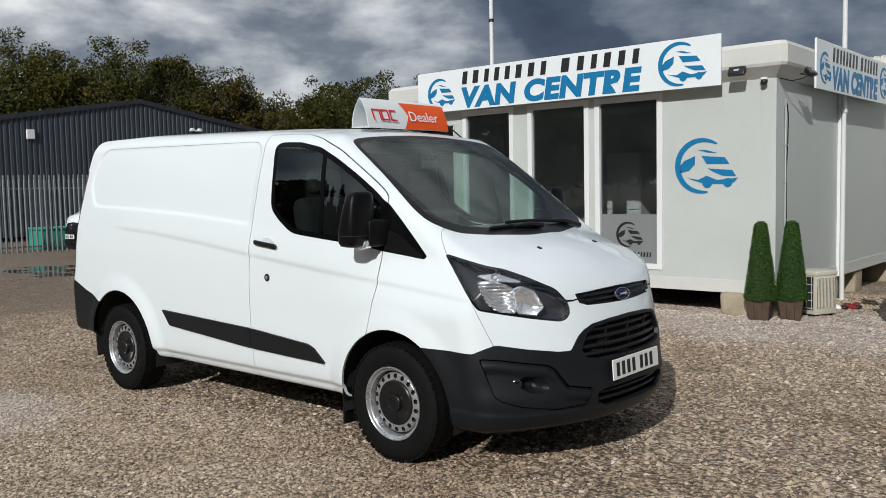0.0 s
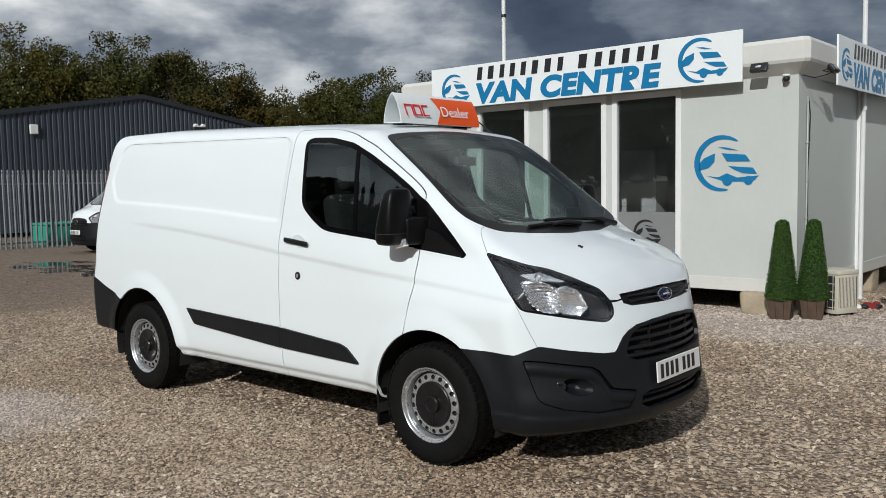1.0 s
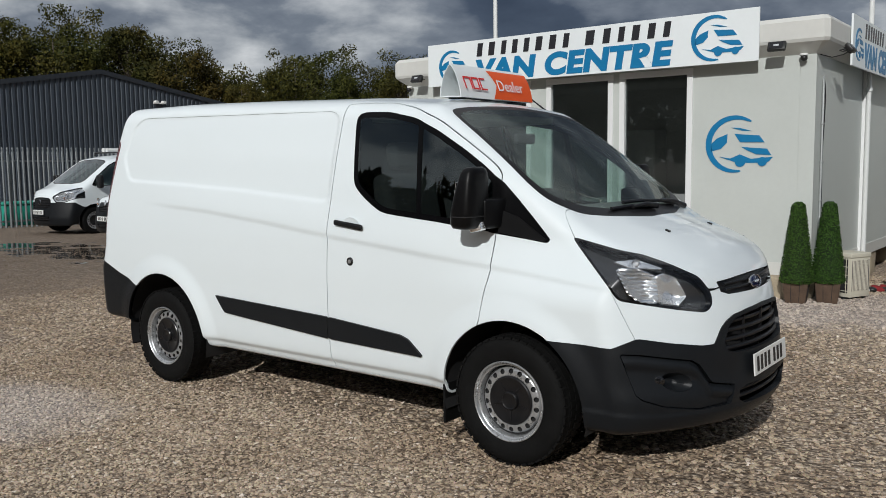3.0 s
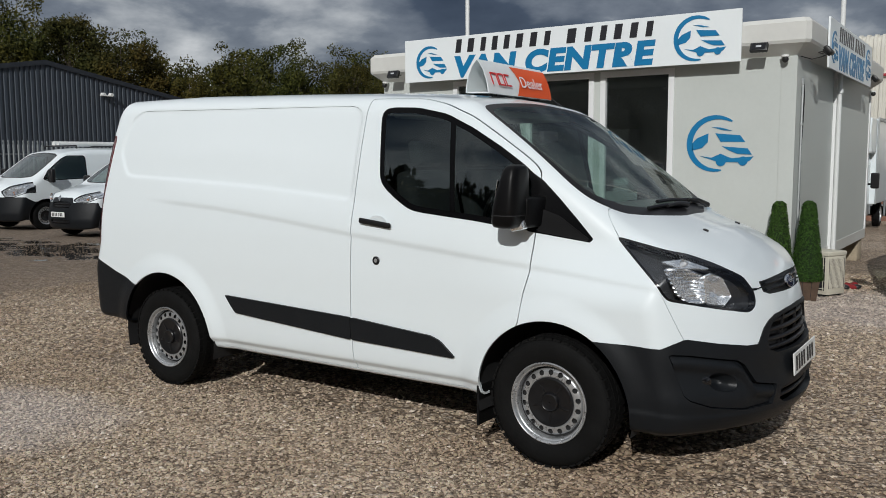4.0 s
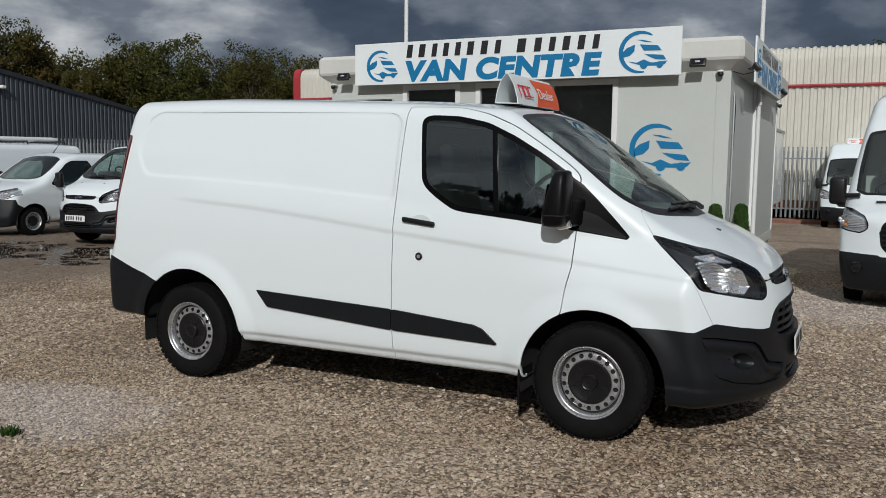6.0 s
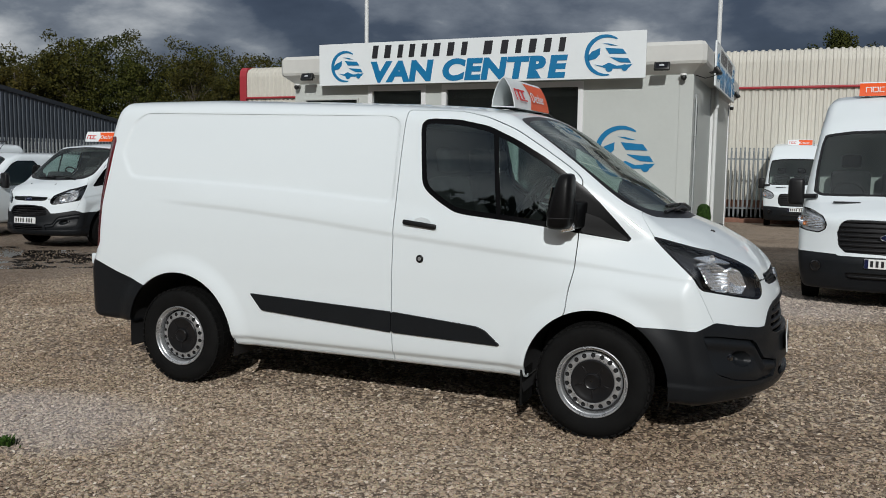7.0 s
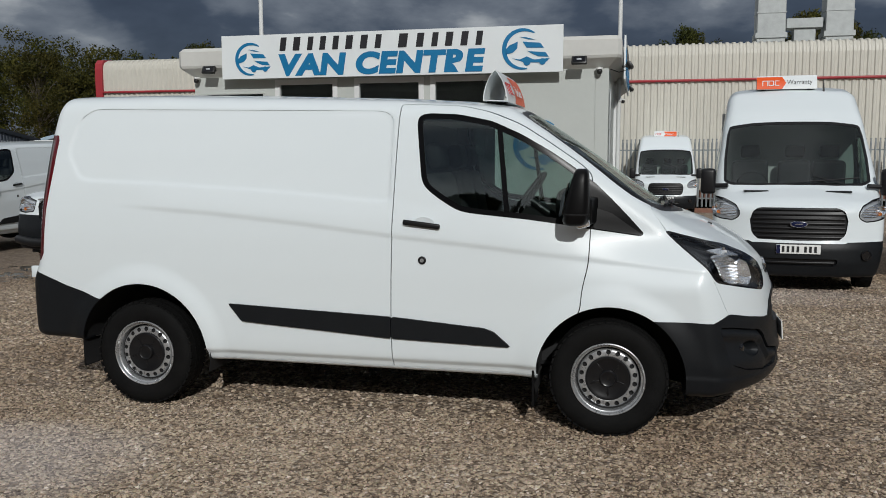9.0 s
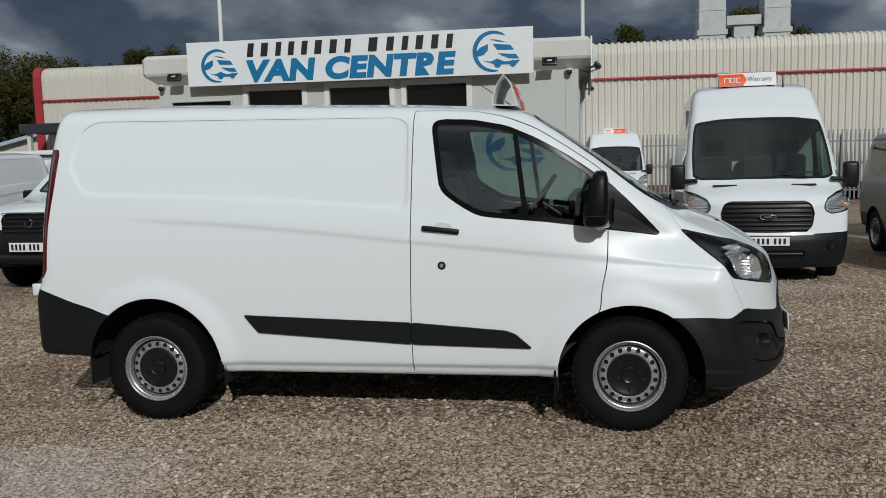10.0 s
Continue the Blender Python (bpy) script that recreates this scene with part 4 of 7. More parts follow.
    part("grille_backing", bm, LINER, bumper)
    for z, half in ((0.755, 0.345), (0.712, 0.385), (0.668, 0.41), (0.627, 0.395)):
        part("grille_slat", slat(z, half, 0.026, 0.0125), TRIM, bumper, "black grille slat", smooth=60)
    for z in (0.418, 0.378):
        part("intake_slat", slat(z, 0.34, 0.03, 0.011), TRIM, bumper, "black intake slat", smooth=60)
    for y in (-0.22, 0.0, 0.22):
        x = float(front_x(y, 0.69)) - 0.035
        part("grille_rib", box(x, x + 0.012, y - 0.004, y + 0.004, 0.605, 0.785), TRIM, bumper)
    plate(van, Matrix.Translation((1.026, -0.01, 0.532)) @ Matrix.Rotation(radians(90), 4, "Z") @ Matrix.Rotation(radians(-4), 4, "X"), 0.525, 0.112)
    # upper slot with the badge
    add_skin("upper_grille", push(slot, VAN, -0.022), TRIM, van, "black slot above the nose panel", rim=-0.022)
    for z in (0.935, 0.908):
        part("slot_bar", slat(z, 0.33, 0.012, 0.008), PLASTIC, van, smooth=60)
    oval_badge(van, Matrix.Translation((0.925, 0.0, 0.915)) @ Matrix.Rotation(radians(90), 4, "Z") @ Matrix.Rotation(radians(-16), 4, "X"))
    # headlamps
    for s in halves(lamp):
        h = add_skin("headlamp", push(s, VAN, -0.075), LAMP_SHELL, van, "headlamp with a dark housing and bright reflectors", rim=-0.072)
        clear, border = s.cut(lambda x, y, z: sdf(LAMP, fog_coord(x, y), z) + 0.011)
        lens = add_skin("lens", clear, LENS, h, rim=0)
        add_skin("lens_border", border, GLOSS_BLACK, h, rim=0.03)
        lens.visible_shadow = False
        for poly, deep, n, m_ in ((BOWL_A, 0.044, "reflector", REFLECTOR), (BOWL_B, 0.040, "reflector", BOWL), (BLINKER, 0.012, "indicator", BOWL)):
            got, _ = s.cut(on_corner(poly))
            inside = np.clip(-on_corner(poly)(*got.verts.T) / 0.06, 0, 1)
            add_skin(n, push(got, VAN, -0.013 - deep * (1 - (1 - inside) ** 2)), m_, h, rim=0.008)
        sg = -1 if s.verts[0, 1] < 0 else 1
        for a, z, rad in ((0.60, 1.066, 0.026),):
            i = int(np.argmin((fog_coord(s.verts[:, 0], s.verts[:, 1]) - a) ** 2 + (s.verts[:, 2] - z) ** 2))
            p0 = Vector(widened(s.verts[i:i + 1])[0])
            axis = Vector((0.86, sg * 0.46, 0.12)).normalized()
            dish = lathe([(rad * u, rad * 0.75 * u * u) for u in (1.0, 0.85, 0.68, 0.5, 0.32, 0.16, 0.02)], "z", 22)
            part("bowl", dish, BRIGHT, h, "faceted bright reflector bowl", at=Matrix.Translation(p0 - axis * (rad * 0.75 + 0.012)) @ axis.to_track_quat("Z", "Y").to_matrix().to_4x4())
            bulb = lathe([(0.001, 0.030), (0.008, 0.028), (0.011, 0.016), (0.010, 0.0)], "z", 12)
            part("bulb", bulb, LENS_CAP, h, smooth=60, at=Matrix.Translation(p0 - axis * (rad * 0.75 + 0.006)) @ axis.to_track_quat("Z", "Y").to_matrix().to_4x4())
    add_skin("rear_bumper", rear, PLASTIC, van, "dark grey plastic rear bumper")
    for s in halves(tri):
        base = add_skin("mirror_base", s, CORNER_BLACK, van, "black corner panel")
        ridge, _ = s.cut(on_side(TRI_RIDGE))
        slab("moulding", ridge, VAN, 0.011, MIRROR_BLACK, base)
    for s in halves(tail):
        smoke, red = s.cut(lambda x, y, z: np.maximum(sdf(TAIL, x, z) + 0.034, 1.03 - z))
        lamp_ = add_skin("tail_lamp", red, RED_LENS, van, "tall tail lamp, red edge and smoked lens")
        add_skin("smoked_lens", smoke, SMOKED, lamp_, "smoky grey lens")
    glass, surround = ws.cut(on_top(WS_GLASS, 1.1))
    g = add_skin("windscreen", glass, GLASS, van, rim=0)
    g.visible_shadow = False
    cowl = add_skin("cowl", surround, TRIM, van, "black windscreen surround and cowl")
    for s in halves(win):
        pane, frame_ = s.cut(lambda x, y, z: sdf(WIN, x, z) + 0.032)
        w = add_skin("door_window", frame_, CORNER_BLACK, van, "black window frame")
        p = add_skin("pane", pane, SHADE_GLASS, w, rim=0)
        p.visible_shadow = False
        bar, _ = pane.cut(lambda x, y, z: np.abs(x + 0.652 - (1.792 - z) * 0.125) - 0.015)
        slab("divider", bar, VAN, 0.004, CORNER_BLACK, w)
    # side rubbing strips
    for poly in (STRIP_REAR, STRIP_DOOR):
        got, _ = full.cut(on_side(poly))
        for s in halves(got):
            slab("rubbing_strip", s, VAN, 0.013, PLASTIC, van, "dark grey plastic rubbing strip")
    # dark lining under the panels, open at the glass and wheels
    lining = Skin(*VAN.surface(VAN_BOX, 0.06))
    _, lining = lining.cut(arches([(a, b, c + 0.02) for a, b, c in WHEELS]))
    for field in (on_top(WS, 1.1), on_side(WIN), on_front(GRILLE, 0.6), on_front(INTAKE, 0.6), on_front(SLOT, 0.6), lamp_field, on_corner(FOG_PANEL)):
        _, lining = lining.cut(lambda x, y, z: field(x, y, z) - 0.012)
    add_skin("lining", push(lining, VAN, -0.018), LINER, van, "dark inner lining", rim=0)
    return van


def van_details(van):
    for wx, wz in ((0.0, 0.335), (-2.93, 0.34)):
        for side in (-1, 1):
            wheel(van, wx, side * 0.835, wz, side)
    for cx, cz, r in WHEELS:
        for sg in (-1, 1):
            seg = 48
            bm = lathe([(0.02, sg * 0.48), (r + 0.012, sg * 0.48), (r + 0.012, sg * 0.915)], "y", seg, skip=lambda row, st: math.sin(2 * math.pi * (st + 0.5) / seg) < -0.2)
            part("wheel_arch_liner", bm, LINER, van, "black wheel arch liner", smooth=40, at=pose(cx, 0, cz))
    for sg in (-1, 1):
        part("mud_flap", box(-0.435, -0.42, sg * 0.80 - 0.11, sg * 0.80 + 0.11, 0.14, 0.36, 0.006), RUBBER, van, "black rubber mud flap")
        part("mud_flap", box(-3.40, -3.385, sg * 0.80 - 0.10, sg * 0.80 + 0.10, 0.22, 0.55, 0.006), RUBBER, van, "black rubber mud flap")
        # door handle over a shallow cup
        hx, hz = -1.085, 1.20
        y = float(wide(VAN.side(np.array([hx]), np.array([hz]))[0]))
        m = Matrix.Translation((hx, sg * y, hz)) @ Matrix.Rotation(radians(6.5), 4, "Y")
        cup = lathe([(0.062, 0.004), (0.050, 0.0015), (0.001, 0.001)], "y", 28)
        cup.transform(Matrix.Diagonal((1.0, sg, 0.62, 1)))
        part("handle_cup", cup, WHITE, van, smooth=60, at=m @ Matrix.Translation((0.015, sg * 0.004, 0.006)))
        part("door_handle", box(-0.112, 0.112, 0.014 * sg - 0.012, 0.024 * sg + 0.012, -0.015, 0.015, 0.010, 3), TRIM, van, "black door handle", smooth=50, at=m)
        y = float(wide(VAN.side(np.array([-1.083]), np.array([0.988]))[0]))
        lk = lathe([(0.024, -0.002), (0.024, 0.005), (0.019, 0.008), (0.017, 0.005), (0.001, 0.005)], "y", 24)
        lk.transform(Matrix.Diagonal((1, sg, 1, 1)))
        part("lock", lk, TRIM, van, "round black door lock", smooth=30, at=pose(-1.083, sg * y, 0.988))
        part("lock_face", lathe([(0.012, 0.0075 * sg), (0.011, 0.009 * sg), (0.001, 0.009 * sg)], "y", 16), STEEL, van, at=pose(-1.083, sg * y, 0.988))
        # mirror: a tall rounded housing, wide at its foot, on a short arm
        hb = loft([(1.212, -0.193, 0.995, 0.030, 0.050), (1.220, -0.192, 0.997, 0.060, 0.082), (1.240, -0.189, 0.998, 0.071, 0.094), (1.30, -0.184, 0.997, 0.072, 0.099),
                   (1.38, -0.175, 0.993, 0.062, 0.098), (1.45, -0.167, 0.988, 0.050, 0.092), (1.496, -0.162, 0.984, 0.041, 0.084), (1.517, -0.160, 0.981, 0.034, 0.070), (1.526, -0.160, 0.980, 0.020, 0.042)], power=3.4)
        hb.transform(Matrix.Diagonal((1, sg, 1, 1)))
        bmesh.ops.recalc_face_normals(hb, faces=hb.faces[:])
        mir = part("mirror", hb, MIRROR_BLACK, van, "tall black door mirror", smooth=60)
        part("mirror_glass", box(-0.004, 0.0, -0.055, 0.055, -0.085, 0.085, 0.002), CHROME, mir, "mirror glass", at=pose(-0.242, sg * 0.992, 1.365, 0, 9, 0))
        band = loft([(1.276, -0.186, 0.997, 0.0732, 0.0995), (1.281, -0.186, 0.997, 0.0732, 0.0995)], power=3.4)
        band.transform(Matrix.Diagonal((1, sg, 1, 1)))
        bmesh.ops.recalc_face_normals(band, faces=band.faces[:])
        part("mirror_seam", band, LINER, mir, smooth=60)
        arm = prism([(-0.070, 0.80), (-0.225, 0.80), (-0.240, 0.97), (-0.105, 0.97)], "xy", 1.213, 1.365, 0.018, seg=3)
        arm.transform(Matrix.Diagonal((1, sg, 1, 1)))
        bmesh.ops.recalc_face_normals(arm, faces=arm.faces[:])
        part("mirror_arm", arm, MIRROR_BLACK, van, smooth=50)
        part("repeater", box(-0.038, 0.038, -0.030, 0.030, -0.026, 0.026, 0.012, 3), BOWL, mir, "clear side repeater", smooth=50, at=pose(-0.150, sg * 0.975, 1.226, 0, -14, 0))
        part("rear_corner_cap", box(-3.822, -3.755, sg * 0.815 - 0.015, sg * 0.815 + 0.015, 0.79, 0.868, 0.008), WHITE, van, "white lower corner of the rear door", smooth=40)
        # bonnet jets and wipers
        for y in (0.30,):
            x, yy = 0.575, sg * y
            z = float(VAN.top(np.float64(x)) - VAN.crown(np.float64(x)) * y * y)
            part("washer_jet", box(-0.014, 0.014, -0.010, 0.010, -0.003, 0.008, 0.004), TRIM, van, "black washer jet", at=Matrix.Translation((x, yy, z)) @ Matrix.Rotation(radians(18), 4, "Y"))
    def on_glass(x, y, up):
        return (x, y, float(VAN.top(np.float64(x)) - VAN.crown(np.float64(x)) * y * y) + up)
    for (xa, ya), (xb, yb), (xc, yc2), (xd, yd) in (((0.335, 0.52), (0.31, 0.22), (0.305, 0.44), (0.285, -0.22)), ((0.365, 0.04), (0.345, -0.22), (0.34, 0.04), (0.305, -0.40))):
        w = part("wiper", tube([on_glass(xa, ya, 0.022), on_glass((xa + xb) / 2, (ya + yb) / 2, 0.033), on_glass(xb, yb, 0.024)], 0.013, 8, taper=[1.4, 1, 0.7]), TRIM, van, "black wiper arm and blade", smooth=50)
        part("blade", tube([on_glass(xc + (xd - xc) * u, yc2 + (yd - yc2) * u, 0.014) for u in np.linspace(0, 1, 7)], 0.0105, 6), TRIM, w)
    part("aerial", tube([(-0.62, 0.50, 1.885), (-0.80, 0.515, 2.01), (-1.0, 0.53, 2.15)], 0.004, 6, taper=[1.6, 1, 0.7]), TRIM, van, "thin black roof aerial")
    # cab: bulkhead, dashboard, wheel and seats
    part("bulkhead", prism([(-0.78, 0.45), (0.78, 0.45), (0.80, 1.2), (0.68, 1.82), (0.4, 1.90), (-0.4, 1.90), (-0.68, 1.82), (-0.80, 1.2)], "yz", -1.235, -1.215), CAB_DARK, van, "dark cab bulkhead")
    liner = prism([(-0.58, 1.80), (-0.60, 1.84), (0.60, 1.84), (0.58, 1.80)], "yz", -1.21, -0.62, 0.008)
    part("headliner", liner, HEADLINER, van, "pale grey cab headliner")
    dash = prism([(0.26, 0.75), (0.26, 1.235), (0.13, 1.285), (-0.14, 1.29), (-0.24, 1.24), (-0.22, 0.95), (-0.06, 0.75)], "xz", -0.76, 0.76, 0.02)
    part("dashboard", dash, DASH, van, "dark grey dashboard", smooth=40)
    binnacle = box(-0.34, -0.06, -0.62, -0.20, 1.20, 1.40, 0.06, 4)
    part("binnacle", binnacle, CAB_DARK, van, smooth=50)
    part("sensor_pod", box(-0.50, -0.46, -0.10, 0.10, 1.66, 1.72, 0.012), CAB_DARK, van, "small interior sensor pod")
    rim = bmesh.new()
    for i in range(28):
        a, b = 2 * math.pi * i / 28, 2 * math.pi * (i + 1) / 28
        rim = tube([(0.185 * math.cos(a), 0.185 * math.sin(a), 0), (0.185 * math.cos(b), 0.185 * math.sin(b), 0)], 0.015, 8, bm=rim, caps=False)
    for a in (0, 120, 240):
        rim = tube([(0, 0, -0.02), (0.18 * math.cos(radians(a + 90)), 0.18 * math.sin(radians(a + 90)), 0)], 0.014, 6, bm=rim)
    rim = tube([(0, 0, -0.02), (0, 0, -0.25)], 0.03, 10, bm=rim)
    part("steering_wheel", rim, TRIM, van, "black steering wheel", smooth=60, at=Matrix.Translation((-0.535, -0.40, 1.335)) @ Matrix.Rotation(radians(-55), 4, "Y") @ Matrix.Rotation(radians(90), 4, "Z"))
    for y, wdt in ((-0.40, 0.25), (0.20, 0.22), (0.58, 0.20)):
        st = part("seat", box(-0.98, -0.48, y - wdt, y + wdt, 0.72, 0.90, 0.05, 3), SEAT, van, "dark cloth seat", smooth=50)
        part("backrest", box(-0.08, 0.08, -wdt, wdt, 0, 0.66, 0.06, 4), SEAT, st, smooth=50, at=pose(-0.99, y, 0.84, 0, -12, 0))
        part("headrest", box(-0.05, 0.05, -0.13, 0.13, 0.0, 0.17, 0.04, 4), SEAT, st, smooth=50, at=pose(-1.10, y, 1.51, 0, -8, 0))


def roof_sign(at, flip=False):
    """A lit-box style roof topper: an arched wedge with an orange arrow on white, its face towards +x."""
    s = thing("roof_sign", "white and orange wedge-shaped dealer sign on a van roof", "roof sign", at, group="roof signs")
    half = 0.395
    prof = [(-0.085, 0.0), (-0.082, 0.05), (-0.071, 0.10), (-0.052, 0.148), (-0.030, 0.182), (-0.016, 0.194), (0.002, 0.176), (0.031, 0.132), (0.053, 0.083), (0.067, 0.04), (0.074, 0.0)]
    inner = [(x * 0.93 - 0.001, z - 0.005 if z > 0.15 else z) for x, z in prof]
    part("casing", prism(prof + inner[::-1], "xz", -half, half), SIGN_WHITE, s, "hollow white arched casing", smooth=30)
    part("tray", box(-0.078, 0.068, -half + 0.012, half - 0.012, 0.001, 0.006), SIGN_WHITE, s)
    front = prof[5:]
    def strip(poly, mat_, name, off, label=""):
        bm = bmesh.new()
        rows = 8
        zs = [f[1] for f in front][::-1]
        xs = [f[0] for f in front][::-1]
        n = 14
        pts = []
        for j in range(rows + 1):
            z = 0.004 + 0.174 * j / rows
            x = float(np.interp(z, zs, xs)) + off
            lo, hi = poly(z / 0.18)
            pts.append([bm.verts.new((x, lo + (hi - lo) * i / n, z)) for i in range(n + 1)])
        for p, q in zip(pts, pts[1:]):
            for i in range(n):
                bm.faces.new((p[i], p[i + 1], q[i + 1], q[i]))
        return part(name, bm, mat_, s, label, smooth=60)
    tip = lambda u: 0.055 * (1 - abs(2 * u - 1))
    if flip:
        strip(lambda u: (-half, -0.06 + tip(u)), ORANGE, "orange_face", 0.004, "orange arrow panel")
        mark, text, colour, ty = -0.235, "Warranty", GREY_INK, 0.17
    else:
        strip(lambda u: (-0.055 + tip(u), half), ORANGE, "orange_face", 0.004, "orange arrow panel")
        mark, text, colour, ty = -0.262, "Dealer", SIGN_WHITE, 0.152
    lean = Matrix.Translation((0.0565, 0, 0.090)) @ Matrix.Rotation(radians(90), 4, "Z") @ Matrix.Rotation(radians(-25), 4, "X")
    letters(text, 0.105, colour, s, lean @ Matrix.Translation((ty, -0.001, 0.0)), "lettering", width=0.29 if not flip else 0.33, depth=0.001, bold=0.0002 if not flip else -0.0006)
    ink = SIGN_WHITE if flip else RED_PRINT
    for i, w in enumerate((0.075, 0.07, 0.06)):
        x = mark - 0.085 + i * 0.082
        fr = box(x, x + w, -0.0015, 0.0005, 0.028, 0.038)
        fr = box(x, x + w, -0.0015, 0.0005, -0.042, -0.032, bm=fr) if i else fr
        fr = box(x, x + 0.010, -0.0015, 0.0005, -0.042, 0.028, bm=fr)
        if i < 2:
            fr = box(x + w - 0.010, x + w, -0.0015, 0.0005, -0.042, 0.028, bm=fr)
        part("mark", fr, ink, s, at=lean)
    for y in (-0.3, 0.3):
        part("magnet_foot", box(-0.07, 0.06, y - 0.03, y + 0.03, -0.008, 0.0, 0.003), TRIM, s)
    return s


van = build_van()
van_details(van)
roof_sign(pose(-0.735, 0.03, 1.937, 0, 2.5, 0))

# ---- the office cabin ----
CX0, CX1, CY0, CY1, CZ0, CZ1 = -6.30, -0.28, 5.95, 11.95, 0.18, 2.74
OPENINGS = ((-6.13, -5.18, 1.0, 2.52), (-5.02, -4.066, 0.41, 2.69), (-3.815, -2.80, 0.41, 2.69), (-2.71, -1.72, 0.41, 2.69))


def wall_pieces(x0, x1, z0, z1, y0, y1, holes):
    out, at = [], x0
    for a, b, lo, hi in holes:
        out += [box(at, a, y0, y1, z0, z1), box(a, b, y0, y1, z0, lo), box(a, b, y0, y1, hi, z1)]
        at = b
    return out + [box(at, x1, y0, y1, z0, z1)]


def logo(parent, m, size, blue, name="logo"):
    """A plain mark: an open ring with swept bars and a low vehicle outline, in the plane xz of m, facing -y."""
    s = size / 2
    bm = bmesh.new()

    def face(pts):
        one = prism([(x * s, z * s) for x, z in pts], "xz", -0.004, 0.002)
        return join(bm, one)

    n, a0, a1 = 30, radians(52), radians(285)
    for i in range(n):
        u, w = i / n, (i + 1) / n
        t0, t1 = a0 + (a1 - a0) * u, a0 + (a1 - a0) * w
        th0, th1 = 0.05 + 0.16 * math.sin(math.pi * u) ** 0.6, 0.05 + 0.16 * math.sin(math.pi * w) ** 0.6
        bm = face([(math.cos(t0), math.sin(t0)), (math.cos(t1), math.sin(t1)), ((1 - th1) * math.cos(t1), (1 - th1) * math.sin(t1)), ((1 - th0) * math.cos(t0), (1 - th0) * math.sin(t0))])
    bm = face([(-0.80, 0.02), (-0.62, 0.20), (-0.22, 0.36), (-0.24, 0.05), (-0.45, -0.16), (-0.80, -0.24)])
    bm = face([(-0.12, 0.58), (0.20, 0.56), (0.62, 0.44), (0.30, 0.46)])
    bm = face([(0.02, 0.36), (0.30, 0.33), (0.88, 0.28), (1.06, 0.04), (0.22, 0.06)])
    bm = face([(0.26, -0.10), (0.55, -0.13), (1.15, -0.18), (1.30, -0.40), (0.80, -0.37), (0.50, -0.24)])
    bm = face([(-0.50, -0.44), (-0.10, -0.50), (0.22, -0.36), (0.45, -0.46), (0.60, -0.52), (1.36, -0.46), (1.22, -0.62), (1.05, -0.66), (0.5, -0.66), (0.1, -0.64)])
    bm = join(bm, lathe([(0.001, -0.007), (0.18 * s, -0.007), (0.18 * s, 0.002)], "y", 20), Matrix.Translation((0.24 * s, 0, -0.62 * s)))
    bm = join(bm, lathe([(0.001, -0.007), (0.16 * s, -0.007), (0.16 * s, 0.002)], "y", 20), Matrix.Translation((1.0 * s, 0, -0.62 * s)))
    return part(name, bm, blue, parent, at=m)


def letter_bars(parent, m, widths, height, total, material, shear=0.14, gap=0.36, ink=0.62):
    """Plain slanted bars, one for each character; None is a space."""
    unit = sum((w or 0.55) + gap for w in widths) - gap
    k, x = total / unit, -total / 2
    for w in widths:
        if w:
            h = height / 2
            a, b = x, x + w * k * ink
            part("bar", prism([(a - shear * h, -h), (b - shear * h, -h), (b + shear * h, h), (a + shear * h, h)], "xz", -0.004, 0.002), material, parent, at=m)
        x += ((w or 0.55) + gap) * k


NAME_BARS = [0.9, 1, 0.8, 0.85, 0.85, 1, 1, 0.85, None, 1.25, 1, 0.85, 1, 0.95, 0.85]


def sign_board(name, m, width, height, label):
    b = thing(name, label, "sign", m)
    part("board", box(-width / 2, width / 2, 0, 0.025, -height / 2, height / 2, 0.003), SIGN_WHITE, b)
    part("back_rail", box(-width / 2 + 0.2, width / 2 - 0.2, 0.0255, 0.05, -0.10, -0.05), GALV, b)
    k = width / 4.88
    logo(b, pose(-2.00 * k, -0.002, -0.03), 0.46 * k ** 0.5, SIGN_BLUE)
    logo(b, pose(1.90 * k, -0.002, 0.0), 0.54 * k ** 0.5, SIGN_BLUE)
    letter_bars(b, pose(-0.06 * k, -0.002, 0.165), NAME_BARS, 0.185, 2.95 * k, SIGN_DARK)
    letters("VAN CENTRE", 0.385, SIGN_BLUE, b, pose(-0.08 * k, -0.003, -0.125), "lettering", "blue slanted capital letters", shear=0.13, width=2.97 * k, bold=0.021, space=1.06)
    return b


